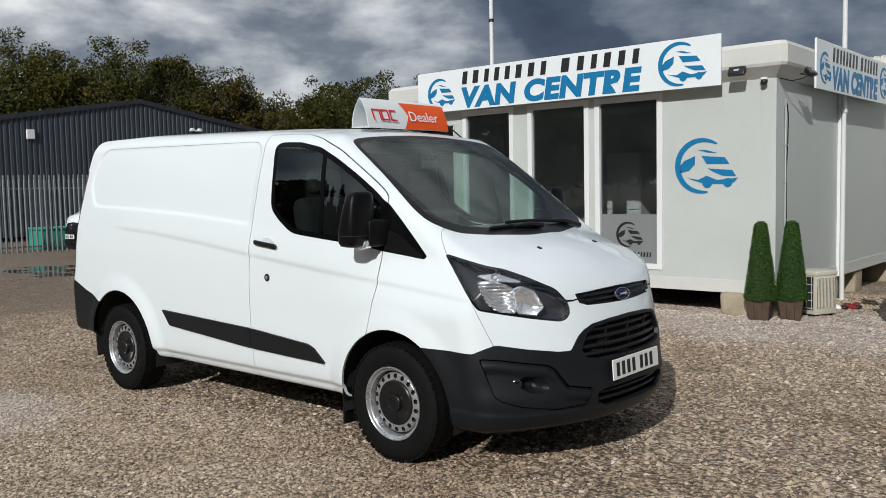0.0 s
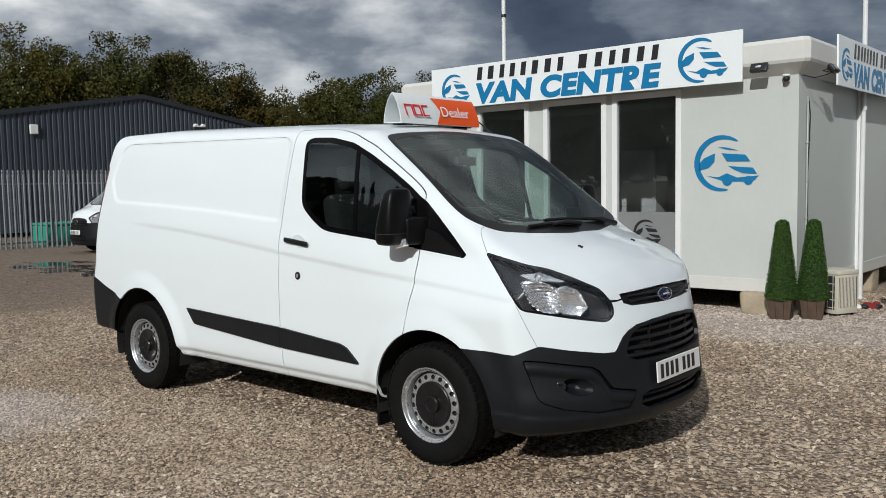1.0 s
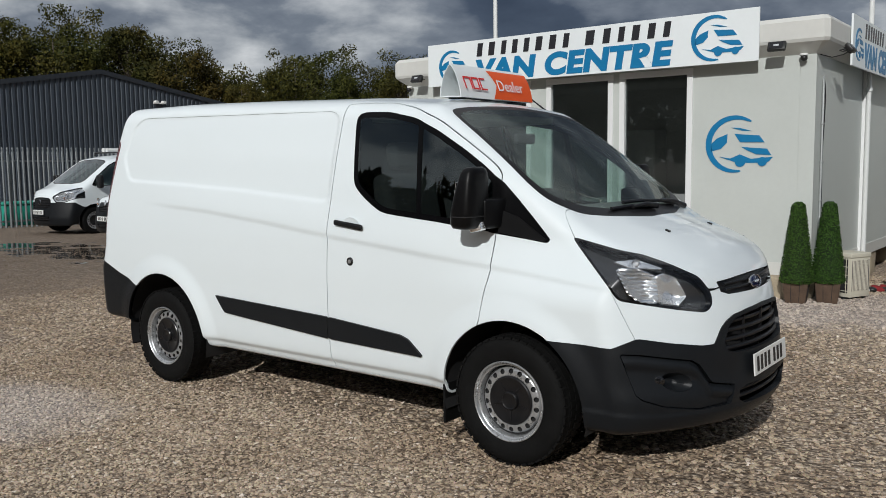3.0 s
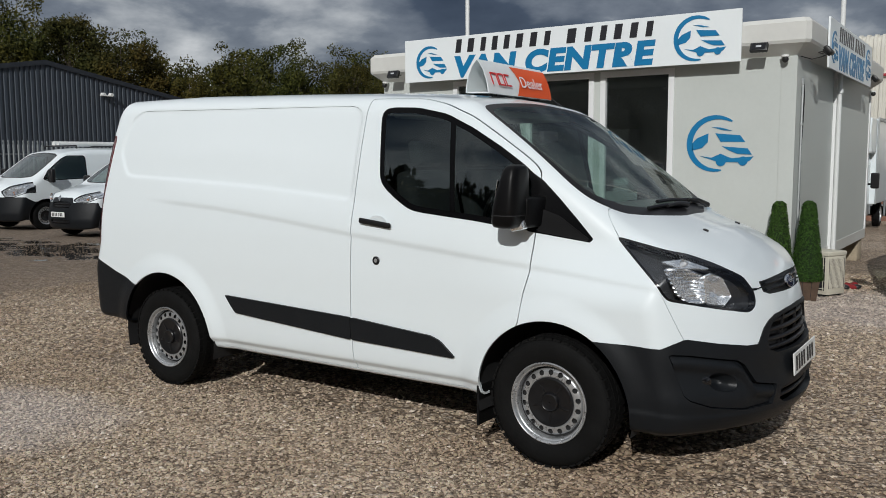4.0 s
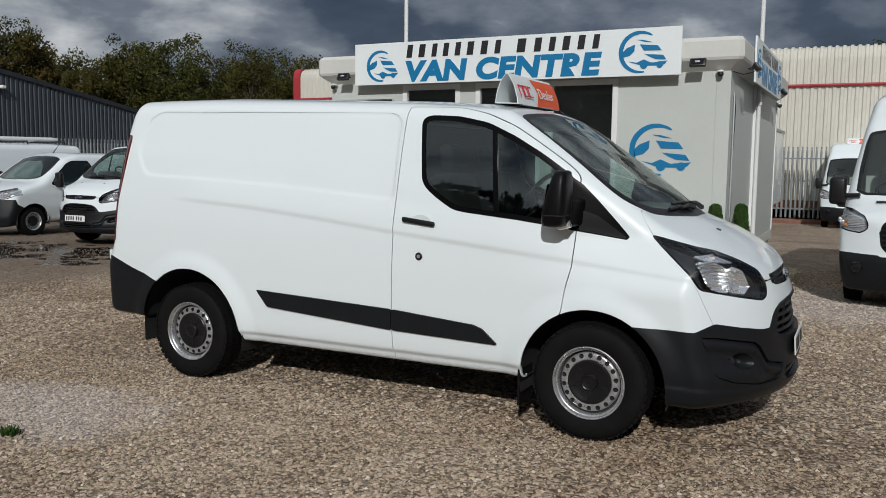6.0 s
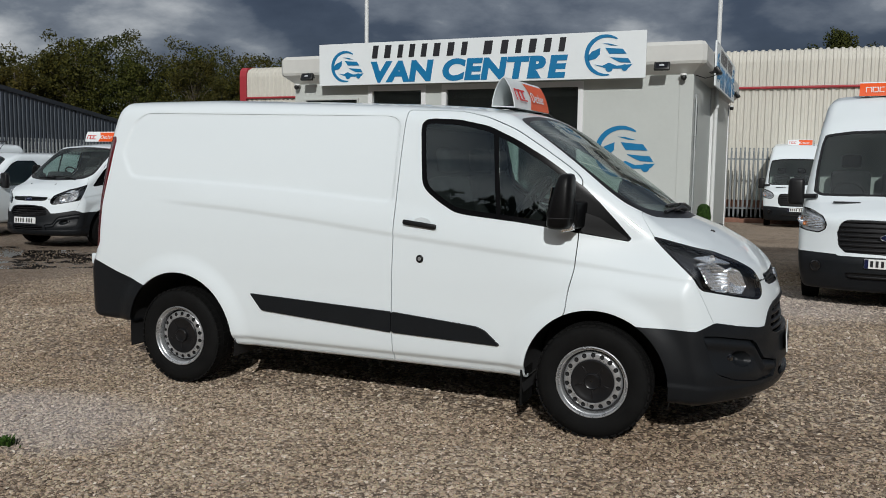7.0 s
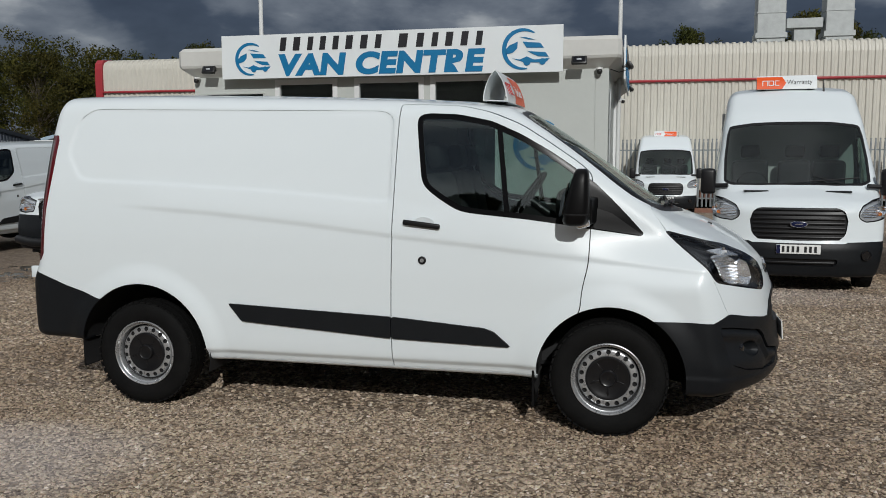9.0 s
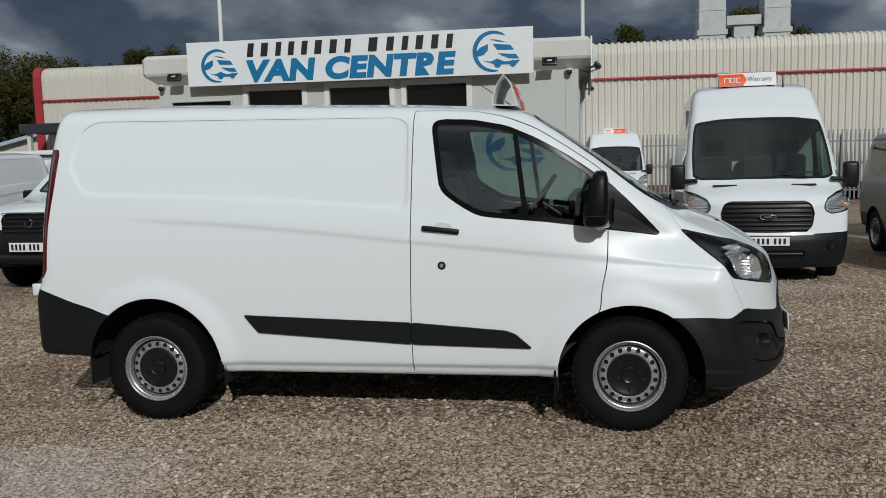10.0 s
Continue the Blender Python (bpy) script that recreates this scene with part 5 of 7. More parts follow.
def build_cabin():
    cab = thing("office_cabin", "pale grey portable office cabin on concrete blocks", "building", pose(0, 0, 0))
    for piece in wall_pieces(CX0, CX1, CZ0, CZ1, CY0, CY0 + 0.09, OPENINGS):
        part("wall_panel", piece, CABIN, cab)
    part("side_wall", box(CX1 - 0.09, CX1, CY0 + 0.092, CY1, CZ0, CZ1), CABIN, cab)
    part("side_wall", box(CX0, CX0 + 0.09, CY0 + 0.092, CY1, CZ0, CZ1), CABIN, cab)
    part("back_wall", box(CX0 + 0.092, CX1 - 0.092, CY1 - 0.09, CY1, CZ0, CZ1), CABIN, cab)
    part("inner_wall", box(CX0 + 0.1, CX1 - 0.1, 8.6, 8.68, CZ0 + 0.12, CZ1 - 0.05), INNER_WALL, cab)
    part("cabin_floor", box(CX0 + 0.095, CX1 - 0.095, CY0 + 0.095, CY1 - 0.095, CZ0, CZ0 + 0.1), SEAT, cab)
    part("cabin_ceiling", box(CX0 + 0.095, CX1 - 0.095, CY0 + 0.095, CY1 - 0.095, CZ1 - 0.05, CZ1 - 0.01), INNER_WALL, cab)
    # roof: a ring of edge sections with a sloping underside
    prof = [(-0.02, 2.735), (0.155, 2.865), (0.17, 2.90), (0.17, 3.10), (0.13, 3.15), (-0.30, 3.17)]
    bm = bmesh.new()
    loops = []
    for o, z in prof:
        c = min(0.05, max(0.0, o)) if o > 0 else 0.0
        x0, x1, y0, y1 = CX0 - o, CX1 + o, CY0 - o, CY1 + o
        pts = [(x0 + c, y0), (x1 - c, y0), (x1, y0 + c), (x1, y1 - c), (x1 - c, y1), (x0 + c, y1), (x0, y1 - c), (x0, y0 + c)]
        loops.append([bm.verts.new((x, y, z)) for x, y in pts])
    for p, q in zip(loops, loops[1:]):
        for i in range(8):
            bm.faces.new((p[i], p[(i + 1) % 8], q[(i + 1) % 8], q[i]))
    bm.faces.new(loops[-1])
    bm.faces.new(loops[0][::-1])
    bmesh.ops.remove_doubles(bm, verts=bm.verts[:], dist=1e-4)
    bmesh.ops.recalc_face_normals(bm, faces=bm.faces[:])
    part("roof", bm, CABIN_ROOF, cab, "off-white roof edge with a sloping underside")
    part("base_rail", box(CX0 - 0.004, CX1 + 0.004, CY0 - 0.012, CY0 - 0.001, CZ0 - 0.01, CZ0 + 0.15, 0.003), CABIN_ROOF, cab)
    part("base_rail", box(CX1 + 0.001, CX1 + 0.012, CY0 - 0.012, CY1, CZ0 - 0.01, CZ0 + 0.15, 0.003), CABIN_ROOF, cab)
    part("corner_post", box(CX1 - 0.17, CX1 + 0.006, CY0 - 0.008, CY0 - 0.001, CZ0 + 0.15, CZ1 - 0.01, 0.002), CABIN, cab)
    part("joint_cover", box(CX1 + 0.001, CX1 + 0.045, 8.36, 8.50, CZ0 + 0.0, CZ1 + 0.02, 0.006), UPVC, cab, "white joint cover strip")
    part("joint_cover", box(CX1 + 0.001, CX1 + 0.02, CY1 - 0.10, CY1, CZ0 + 0.15, CZ1 - 0.02, 0.004), UPVC, cab)
    for i, (a, b, lo, hi) in enumerate(OPENINGS):
        t = 0.075 if i else 0.03
        w = part("window_frame", frame_bm(a, b, lo, hi, t), UPVC if i else CABIN, cab, "white window frame" if i else "grey window frame")
        p = part("pane", box(a + t + 0.001, b - t - 0.001, CY0 + 0.03, CY0 + 0.036, lo + t + 0.001, hi - t - 0.001), WINDOW, w)
        p.visible_shadow = False
        if i == 3:
            logo(w, pose((a + b) / 2 - 0.02, CY0 + 0.021, 0.86), 0.34, SIGN_DARK, "window_mark")
            letter_bars(w, pose((a + b) / 2 + 0.02, CY0 + 0.021, 0.60), NAME_BARS, 0.06, 0.62, SIGN_DARK)
            part("frosted_film", box(a + 0.08, b - 0.08, CY0 + 0.0235, CY0 + 0.0285, lo + 0.08, 1.13), FILM, w, "grey frosted film")
    return cab


def frame_bm(a, b, lo, hi, t):
    y0, y1 = CY0 - 0.018, CY0 + 0.06
    bm = box(a, b, y0, y1, lo, lo + t, 0.006)
    bm = box(a, b, y0, y1, hi - t, hi, 0.006, bm=bm)
    bm = box(a, a + t, y0, y1, lo + t, hi - t, 0.006, bm=bm)
    return box(b - t, b, y0, y1, lo + t, hi - t, 0.006, bm=bm)


FILM = mat("grey frosted window film", (0.20, 0.21, 0.21), 0.5, vary=0.05, scale=3)
build_cabin()
sign_board("front_sign", pose(-3.303, 5.742, 2.997), 4.88, 0.61, "long white sign board with blue lettering on the cabin front")
sign_board("side_sign", pose(-0.075, 8.54, 2.965, 0, 0, 90), 3.58, 0.61, "white sign board with blue marks on the cabin's side")
logo_wall = thing("wall_mark", "large blue open-ring mark on the cabin wall", "wall graphic", pose(-1.12, CY0 - 0.003, 1.74))
logo(logo_wall, pose(-0.08, 0, 0), 0.69, SIGN_BLUE, "mark")

# ---- warehouses, fences, trees ----
def ribbed(length, height_at, pitch, depth, material, name, parent, z0=0.0):
    """Profiled sheet along local x, its face towards -y; height_at gives the top at each place."""
    xs, n = [], int(length / pitch)
    for i in range(n):
        for u, d in ((0.0, 0.0), (0.30, 0.0), (0.42, -depth), (0.88, -depth)):
            xs.append(((i + u) * pitch, d))
    xs.append((length, 0.0))
    verts, faces = [], []
    for x, d in xs:
        verts += [(x, d, z0), (x, d, height_at(x))]
    for i in range(len(xs) - 1):
        faces.append((2 * i, 2 * i + 2, 2 * i + 3, 2 * i + 1))
    return grid_mesh(name, verts, faces, material, parent, smooth=False)


def build_shed():
    """The dark gable shed: its face at x -33, seen from +x."""
    shed = thing("dark_shed", "anthracite profiled steel shed with a shallow gable roof", "building", pose(-33.0, -8.0, -0.15, 0, 0, 90))
    top = lambda s: 5.93 - 0.168 * abs(s - 24.7)
    ribbed(49.0, top, 0.235, 0.045, SHED, "front_cladding", shed)
    part("backing_wall", prism([(0, 0), (49, 0), (49, top(49) - 0.02), (24.7, 5.9), (0, top(0) - 0.02)], "xz", 0.02, 0.25), SHED, shed)
    for s0, s1 in ((-0.4, 24.7), (24.7, 49.4)):
        part("verge", prism([(s0, top(s0) - 0.10), (s1, top(s1) - 0.10), (s1, top(s1) + 0.10), (s0, top(s0) + 0.10)], "xz", -0.12, 0.06), SHED_CAP, shed, "dark verge flashing")
        part("roof", prism([(s0, top(s0) + 0.02), (s1, top(s1) + 0.02), (s1, top(s1) + 0.08), (s0, top(s0) + 0.08)], "xz", 0.07, 18.0), SHED_CAP, shed)
    part("alarm_box", box(19.53, 19.87, -0.17, -0.06, 4.05, 4.45, 0.03), PLATE_WHITE, shed, "white alarm box")
    bm = box(27.32, 27.82, -0.12, -0.05, 4.66, 4.72)
    for k in (27.37, 27.77):
        bm = join(bm, lathe([(0.001, -0.32), (0.075, -0.32), (0.085, -0.12), (0.05, -0.10)], "y", 12), Matrix.Translation((k, 0, 4.72)))
    part("security_lamp", bm, PLATE_WHITE, shed, "pair of small white floodlights")


def build_warehouse():
    wh = thing("cream_warehouse", "long cream profiled-clad warehouse with a dark red rail", "building", pose(-23.6, 29.0, -0.12))
    L, H = 60.0, 6.0
    verts, faces = [], []
    # the cladding bends over at the eaves
    prof = [(0.0, 0.0), (0.0, 5.55), (0.03, 5.75), (0.12, 5.90), (0.28, 5.97), (0.6, 6.0)]
    xs, n, pitch, depth = [], int(L / 0.25), 0.25, 0.045
    for i in range(n):
        for u, d in ((0.0, 0.0), (0.35, 0.0), (0.5, -depth), (0.85, -depth)):
            xs.append(((i + u) * pitch, d))
    xs.append((L, 0.0))
    m = len(prof)
    for x, d in xs:
        for y, z in prof:
            k = 1.0 if z < 5.6 else 0.7
            verts.append((x, y + d * k, z - (d if z > 5.8 else 0)))
    for i in range(len(xs) - 1):
        for j in range(m - 1):
            faces.append((i * m + j, (i + 1) * m + j, (i + 1) * m + j + 1, i * m + j + 1))
    grid_mesh("front_cladding", verts, faces, BEIGE, wh, smooth=False)
    part("back_block", prism([(0.3, 0.0), (20, 0.0), (20, 7.2), (0.3, 5.9)], "yz", 0.05, L), BEIGE, wh)
    part("end_trim", prism([(-0.10, 0), (-0.10, 5.6), (-0.05, 5.85), (0.1, 6.02), (0.7, 6.08), (0.7, 0)], "yz", -0.35, 0.0), RED_TRIM, wh, "red end trim")
    part("rail", tube([(0, -0.10, 4.57), (L, -0.10, 4.57)], 0.05, 8), RED_TRIM, wh, "dark red horizontal rail")
    part("plinth", box(0, L, -0.09, -0.05, 0, 0.35), BRICK, wh)
    for x0, x1 in ((28.1, 29.15), (30.6, 31.6)):
        bm = box(x0, x1, 1.2, 2.2, 5.9, 8.2, 0.02)
        bm = box(x0 - 0.06, x1 + 0.06, 1.14, 2.26, 6.25, 6.45, bm=bm)
        bm = box(x0 - 0.02, x1 + 0.02, 1.18, 2.22, 7.2, 7.24, bm=bm)
        part("duct", bm, GALV, wh, "tall galvanised ventilation duct")
    bm = box(29.2, 30.55, 1.4, 2.1, 6.62, 7.0, 0.02)
    bm = box(29.5, 30.3, 1.5, 2.0, 6.1, 6.62, 0.02, bm=bm)
    part("link_duct", bm, GALV, wh, "galvanised link duct")


def palisade(name, x0, y0, x1, y1, height, label, pitch=0.155, base=-0.4):
    """A palisade fence from one end to the other: rails, posts and pointed pales."""
    length = math.hypot(x1 - x0, y1 - y0)
    f = thing(name, label, "fence", Matrix.Translation((x0, y0, base)) @ Matrix.Rotation(math.atan2(y1 - y0, x1 - x0), 4, "Z"))
    for z in (0.35, height - 0.45):
        part("rail", box(0, length, 0.03, 0.075, z, z + 0.05), FENCE, f)
    pale = bmesh.new()
    w, h = 0.034, height
    pts = [(-w, 0.06), (w, 0.06), (w, h - 0.16), (w * 0.55, h - 0.10), (w * 0.9, h - 0.03), (0.0, h), (-w * 0.9, h - 0.03), (-w * 0.55, h - 0.10), (-w, h - 0.16)]
    ring = []
    for a, z in pts:
        ring.append(pale.verts.new((a, 0.0 if abs(a) > 0.02 else -0.018, z)))
    mid_lo, mid_hi = pale.verts.new((0, -0.02, 0.06)), ring[5]
    pale.faces.new([ring[0], mid_lo, mid_hi, ring[6], ring[7], ring[8]])
    pale.faces.new([mid_lo, ring[1], ring[2], ring[3], ring[4], mid_hi])
    got = bmesh.ops.extrude_face_region(pale, geom=pale.faces[:])["geom"]
    for v in got:
        if isinstance(v, bmesh.types.BMVert):
            v.co.y += 0.006
    bmesh.ops.recalc_face_normals(pale, faces=pale.faces[:])
    first = part("pale", pale, FENCE, f)
    count = min(int(length / pitch), 290)
    first.location = (0.05, 0, 0)
    for i in range(1, count):
        o = new("pale", first.data)
        o.parent = f
        o.location = (0.05 + i * pitch, 0, random.uniform(-0.01, 0.01))
    post = box(-0.03, 0.03, 0.08, 0.14, 0, height - 0.2)
    p0 = part("post", post, FENCE, f)
    for i in range(1, int(length / 2.75) + 1):
        o = new("post", p0.data)
        o.parent = f
        o.location = (i * 2.75, 0, 0)
    return f


def leaf_mat(name, dark, light, drift=0.0, hues=(0.462, 0.512)):
    m = bpy.data.materials.new(name)
    m.use_nodes = True
    nt = m.node_tree
    b = nt.nodes["Principled BSDF"]
    geo = nt.nodes.new("ShaderNodeNewGeometry")
    ramp = nt.nodes.new("ShaderNodeValToRGB")
    e = ramp.color_ramp.elements
    e[0].color, e[1].color = (*dark, 1), (*light, 1)
    nt.links.new(geo.outputs["Random Per Island"], ramp.inputs[0])
    obj = nt.nodes.new("ShaderNodeObjectInfo")
    hue = nt.nodes.new("ShaderNodeHueSaturation")
    rng = nt.nodes.new("ShaderNodeMapRange")
    rng.inputs["To Min"].default_value, rng.inputs["To Max"].default_value = hues
    nt.links.new(obj.outputs["Random"], rng.inputs["Value"])
    nt.links.new(rng.outputs[0], hue.inputs["Hue"])
    nt.links.new(ramp.outputs[0], hue.inputs["Color"])
    last = hue.outputs[0]
    if drift:
        # whole crowns turn browner or greener
        n = nt.nodes.new("ShaderNodeTexNoise")
        n.inputs["Scale"].default_value, n.inputs["Detail"].default_value = drift, 3
        nt.links.new(geo.outputs["Position"], n.inputs["Vector"])
        r2 = nt.nodes.new("ShaderNodeValToRGB")
        r2.color_ramp.elements[0].position, r2.color_ramp.elements[0].color = 0.36, (0.58, 0.74, 0.62, 1)
        r2.color_ramp.elements[1].position, r2.color_ramp.elements[1].color = 0.66, (1.14, 0.98, 0.82, 1)
        nt.links.new(n.outputs["Fac"], r2.inputs[0])
        mx = nt.nodes.new("ShaderNodeMix")
        mx.data_type, mx.blend_type = "RGBA", "MULTIPLY"
        mx.inputs[0].default_value = 1.0
        nt.links.new(last, mx.inputs[6])
        nt.links.new(r2.outputs[0], mx.inputs[7])
        last = mx.outputs[2]
    nt.links.new(last, b.inputs["Base Color"])
    b.inputs["Roughness"].default_value = 0.7
    b.inputs["Specular IOR Level"].default_value = 0.15
    return m


LEAF = leaf_mat("tree leaves", (0.017, 0.022, 0.005), (0.088, 0.084, 0.018), drift=0.11)


def leaf_cloud(rng, lobes, count, size):
    """Small tilted leaf sprays scattered through a set of lobes (centre, radii)."""
    w = np.array([r[0] * r[1] * r[2] for _, r in lobes]) ** 0.6
    pick = rng.choice(len(lobes), count, p=w / w.sum())
    d = rng.normal(size=(count, 3))
    d /= np.linalg.norm(d, axis=1, keepdims=True)
    rad = rng.random(count) ** 0.36 * rng.uniform(0.84, 1.02, count)
    c = np.array([lobes[i][0] for i in pick]) + d * rad[:, None] * np.array([lobes[i][1] for i in pick])
    a = rng.normal(size=(count, 3))
    a /= np.linalg.norm(a, axis=1, keepdims=True)
    b = np.cross(a, d + rng.normal(size=(count, 3)) * 0.4)
    b /= np.linalg.norm(b, axis=1, keepdims=True) + 1e-9
    s = size * rng.uniform(0.5, 1.3, count)[:, None]
    verts = np.stack([c - a * s, c + b * s * 0.55, c + a * s, c - b * s * 0.55], 1).reshape(-1, 3)
    faces = np.arange(count * 4).reshape(-1, 4).tolist()
    return verts, [tuple(f) for f in faces]


def make_tree(rng, height, spread, leaves, size):
    t = thing("tree", "leafy autumn-green broadleaf tree beyond the yard", "tree", group="trees behind the sheds")
    bm = tube([(0, 0, 0), (0.1, 0.05, height * 0.3), (0.0, 0.15, height * 0.6), (0.1, 0.1, height * 0.92)], 0.02 * height, 8, taper=[1, 0.8, 0.5, 0.12])
    lobes = []
    for i in range(40):
        # clumps on a rounded crown, the limbs reaching out to them
        up = rng.uniform(-0.75, 1.0)
        a = rng.uniform(0, 2 * math.pi)
        z = height * (0.60 + 0.36 * up)
        reach = spread * 0.78 * math.sqrt(max(0.0, 1.0 - up * up * 0.92)) * rng.uniform(0.55, 1.0)
        p = (reach * math.cos(a), reach * math.sin(a), z)
        bm = tube([(0.05, 0.08, z * 0.72), ((p[0]) * 0.5, p[1] * 0.5, z * 0.9), p], 0.0045 * height, 5, bm=bm, taper=[1, 0.7, 0.2])
        r = spread * rng.uniform(0.17, 0.30)
        lobes.append((p, (r, r, r * rng.uniform(0.8, 1.2))))
    lobes.append(((0, 0, height * 0.6), (spread * 0.55, spread * 0.55, height * 0.28)))
    part("trunk", bm, BARK, t)
    v, f = leaf_cloud(rng, lobes, leaves, size)
    grid_mesh_plain("crown", v, f, LEAF, t)
    return t


def grid_mesh_plain(name, v, f, material, parent=None):
    me = bpy.data.meshes.new(name)
    me.from_pydata(v.tolist(), [], f)
    me.materials.append(material)
    ob = new(name, me)
    if parent:
        ob.parent = parent
    return ob


build_shed()
build_warehouse()
palisade("palisade_fence", -23.5, -14.0, -23.5, 29.0, 2.6, "tall galvanised palisade fence with pointed pales")
palisade("palisade_fence", -10.0, 27.6, 32.0, 27.6, 2.6, "galvanised palisade fence before the warehouse")
tree_rng = np.random.default_rng(7)
kinds = [make_tree(tree_rng, h, s, 15500, 0.108) for h, s in ((12.0, 3.6), (10.5, 3.2), (13.0, 3.4), (9.5, 3.8))]
# azimuth in degrees, distance, height of each tree in the belt
belt = lerp([(112, 9.4), (118, 9.9), (126, 10.8), (133, 11.5), (136, 11.7), (138.6, 11.2), (140.3, 10.2), (141.7, 11.8), (144.2, 13.2), (147, 14.0), (150.2, 14.8), (153, 13.9), (155.5, 14.7), (160, 14.9), (176, 14.5)])
first_used = set()
az = 112.0
while az < 176:
    d = 66 + tree_rng.uniform(-3, 3)
    h = belt(az) * d / 72 * tree_rng.uniform(0.82, 1.0)
    k = int(tree_rng.integers(4))
    base = (12.0, 10.5, 13.0, 9.5)[k]
    s = h / base
    m = Matrix.Translation((1.0 + d * math.cos(radians(az)), -5 + d * math.sin(radians(az)), -0.3)) @ Matrix.Rotation(tree_rng.uniform(0, 6.28), 4, "Z")
    if k not in first_used:
        first_used.add(k)
        kinds[k].matrix_basis = m @ Matrix.Diagonal((s, s, s, 1))
    else:
        o = copy_thing(kinds[k], m)
        o.scale = (s, s, s)
    az += tree_rng.uniform(2.8, 4.6)
# a few crowns over the warehouse roof, and the hedge line behind the yard's near side
for az, d, h in ((87.6, 56, 10.4), (85.9, 58, 9.6), (79.6, 57, 11.2), (77.5, 60, 11.0), (118.6, 62, 10.2), (116.1, 60, 10.0)):
    o = copy_thing(kinds[2], Matrix.Translation((d * math.cos(radians(az)), -5.7 + d * math.sin(radians(az)), -0.8)) @ Matrix.Rotation(az, 4, "Z"))
    o.scale = (h / 15.0, h / 15.0, h / 13.0)


def woodland(name, label, lobes, count, size, seed):
    v, f = leaf_cloud(np.random.default_rng(seed), lobes, count, size)
    tagged(grid_mesh_plain(name, v, f, LEAF), label, "woodland", kind="stuff")


def crowns(rng, az0, az1, step_, near, far, height, centre):
    """Narrow upright crowns side by side, as lobes for a leaf cloud."""
    out, az = [], az0
    while az < az1:
        d = rng.uniform(near, far)
        h = height(az) * d / 72 * rng.uniform(0.93, 1.04)
        x, y = centre[0] + d * math.cos(radians(az)), centre[1] + d * math.sin(radians(az))
        wide_ = rng.uniform(1.5, 2.5)
        for u, w in ((0.22, 0.8), (0.42, 0.95), (0.60, 1.0), (0.75, 0.85)):
            out.append(((x, y, h * u - 0.4), (wide_ * w, wide_ * w, h * 0.13)))
        for _ in range(9):
            a, u = rng.uniform(0, 2 * math.pi), rng.uniform(0.45, 0.95)
            k = wide_ * math.sqrt(max(0.0, 1 - ((u - 0.55) / 0.43) ** 2)) * 0.85
            r = rng.uniform(0.55, 1.0)
            out.append(((x + k * math.cos(a), y + k * math.sin(a), h * u - 0.4), (r, r, r * 0.85)))
        az += step_ * rng.uniform(0.6, 1.4)
    return out


wood_rng = np.random.default_rng(21)
woodland("woodland", "dense belt of olive and brown autumn trees behind the sheds", crowns(wood_rng, 111, 177, 0.62, 68, 84, belt, (1.0, -5.0)), 320000, 0.114, 22)
woodland("hedgerow", "dark hedgerow trees along the yard's near side", crowns(wood_rng, 192, 350, 1.3, 34, 46, lerp([(190, 26), (240, 31), (270, 30), (310, 32), (350, 26)]), (0.0, -4.0)), 110000, 0.46, 23)

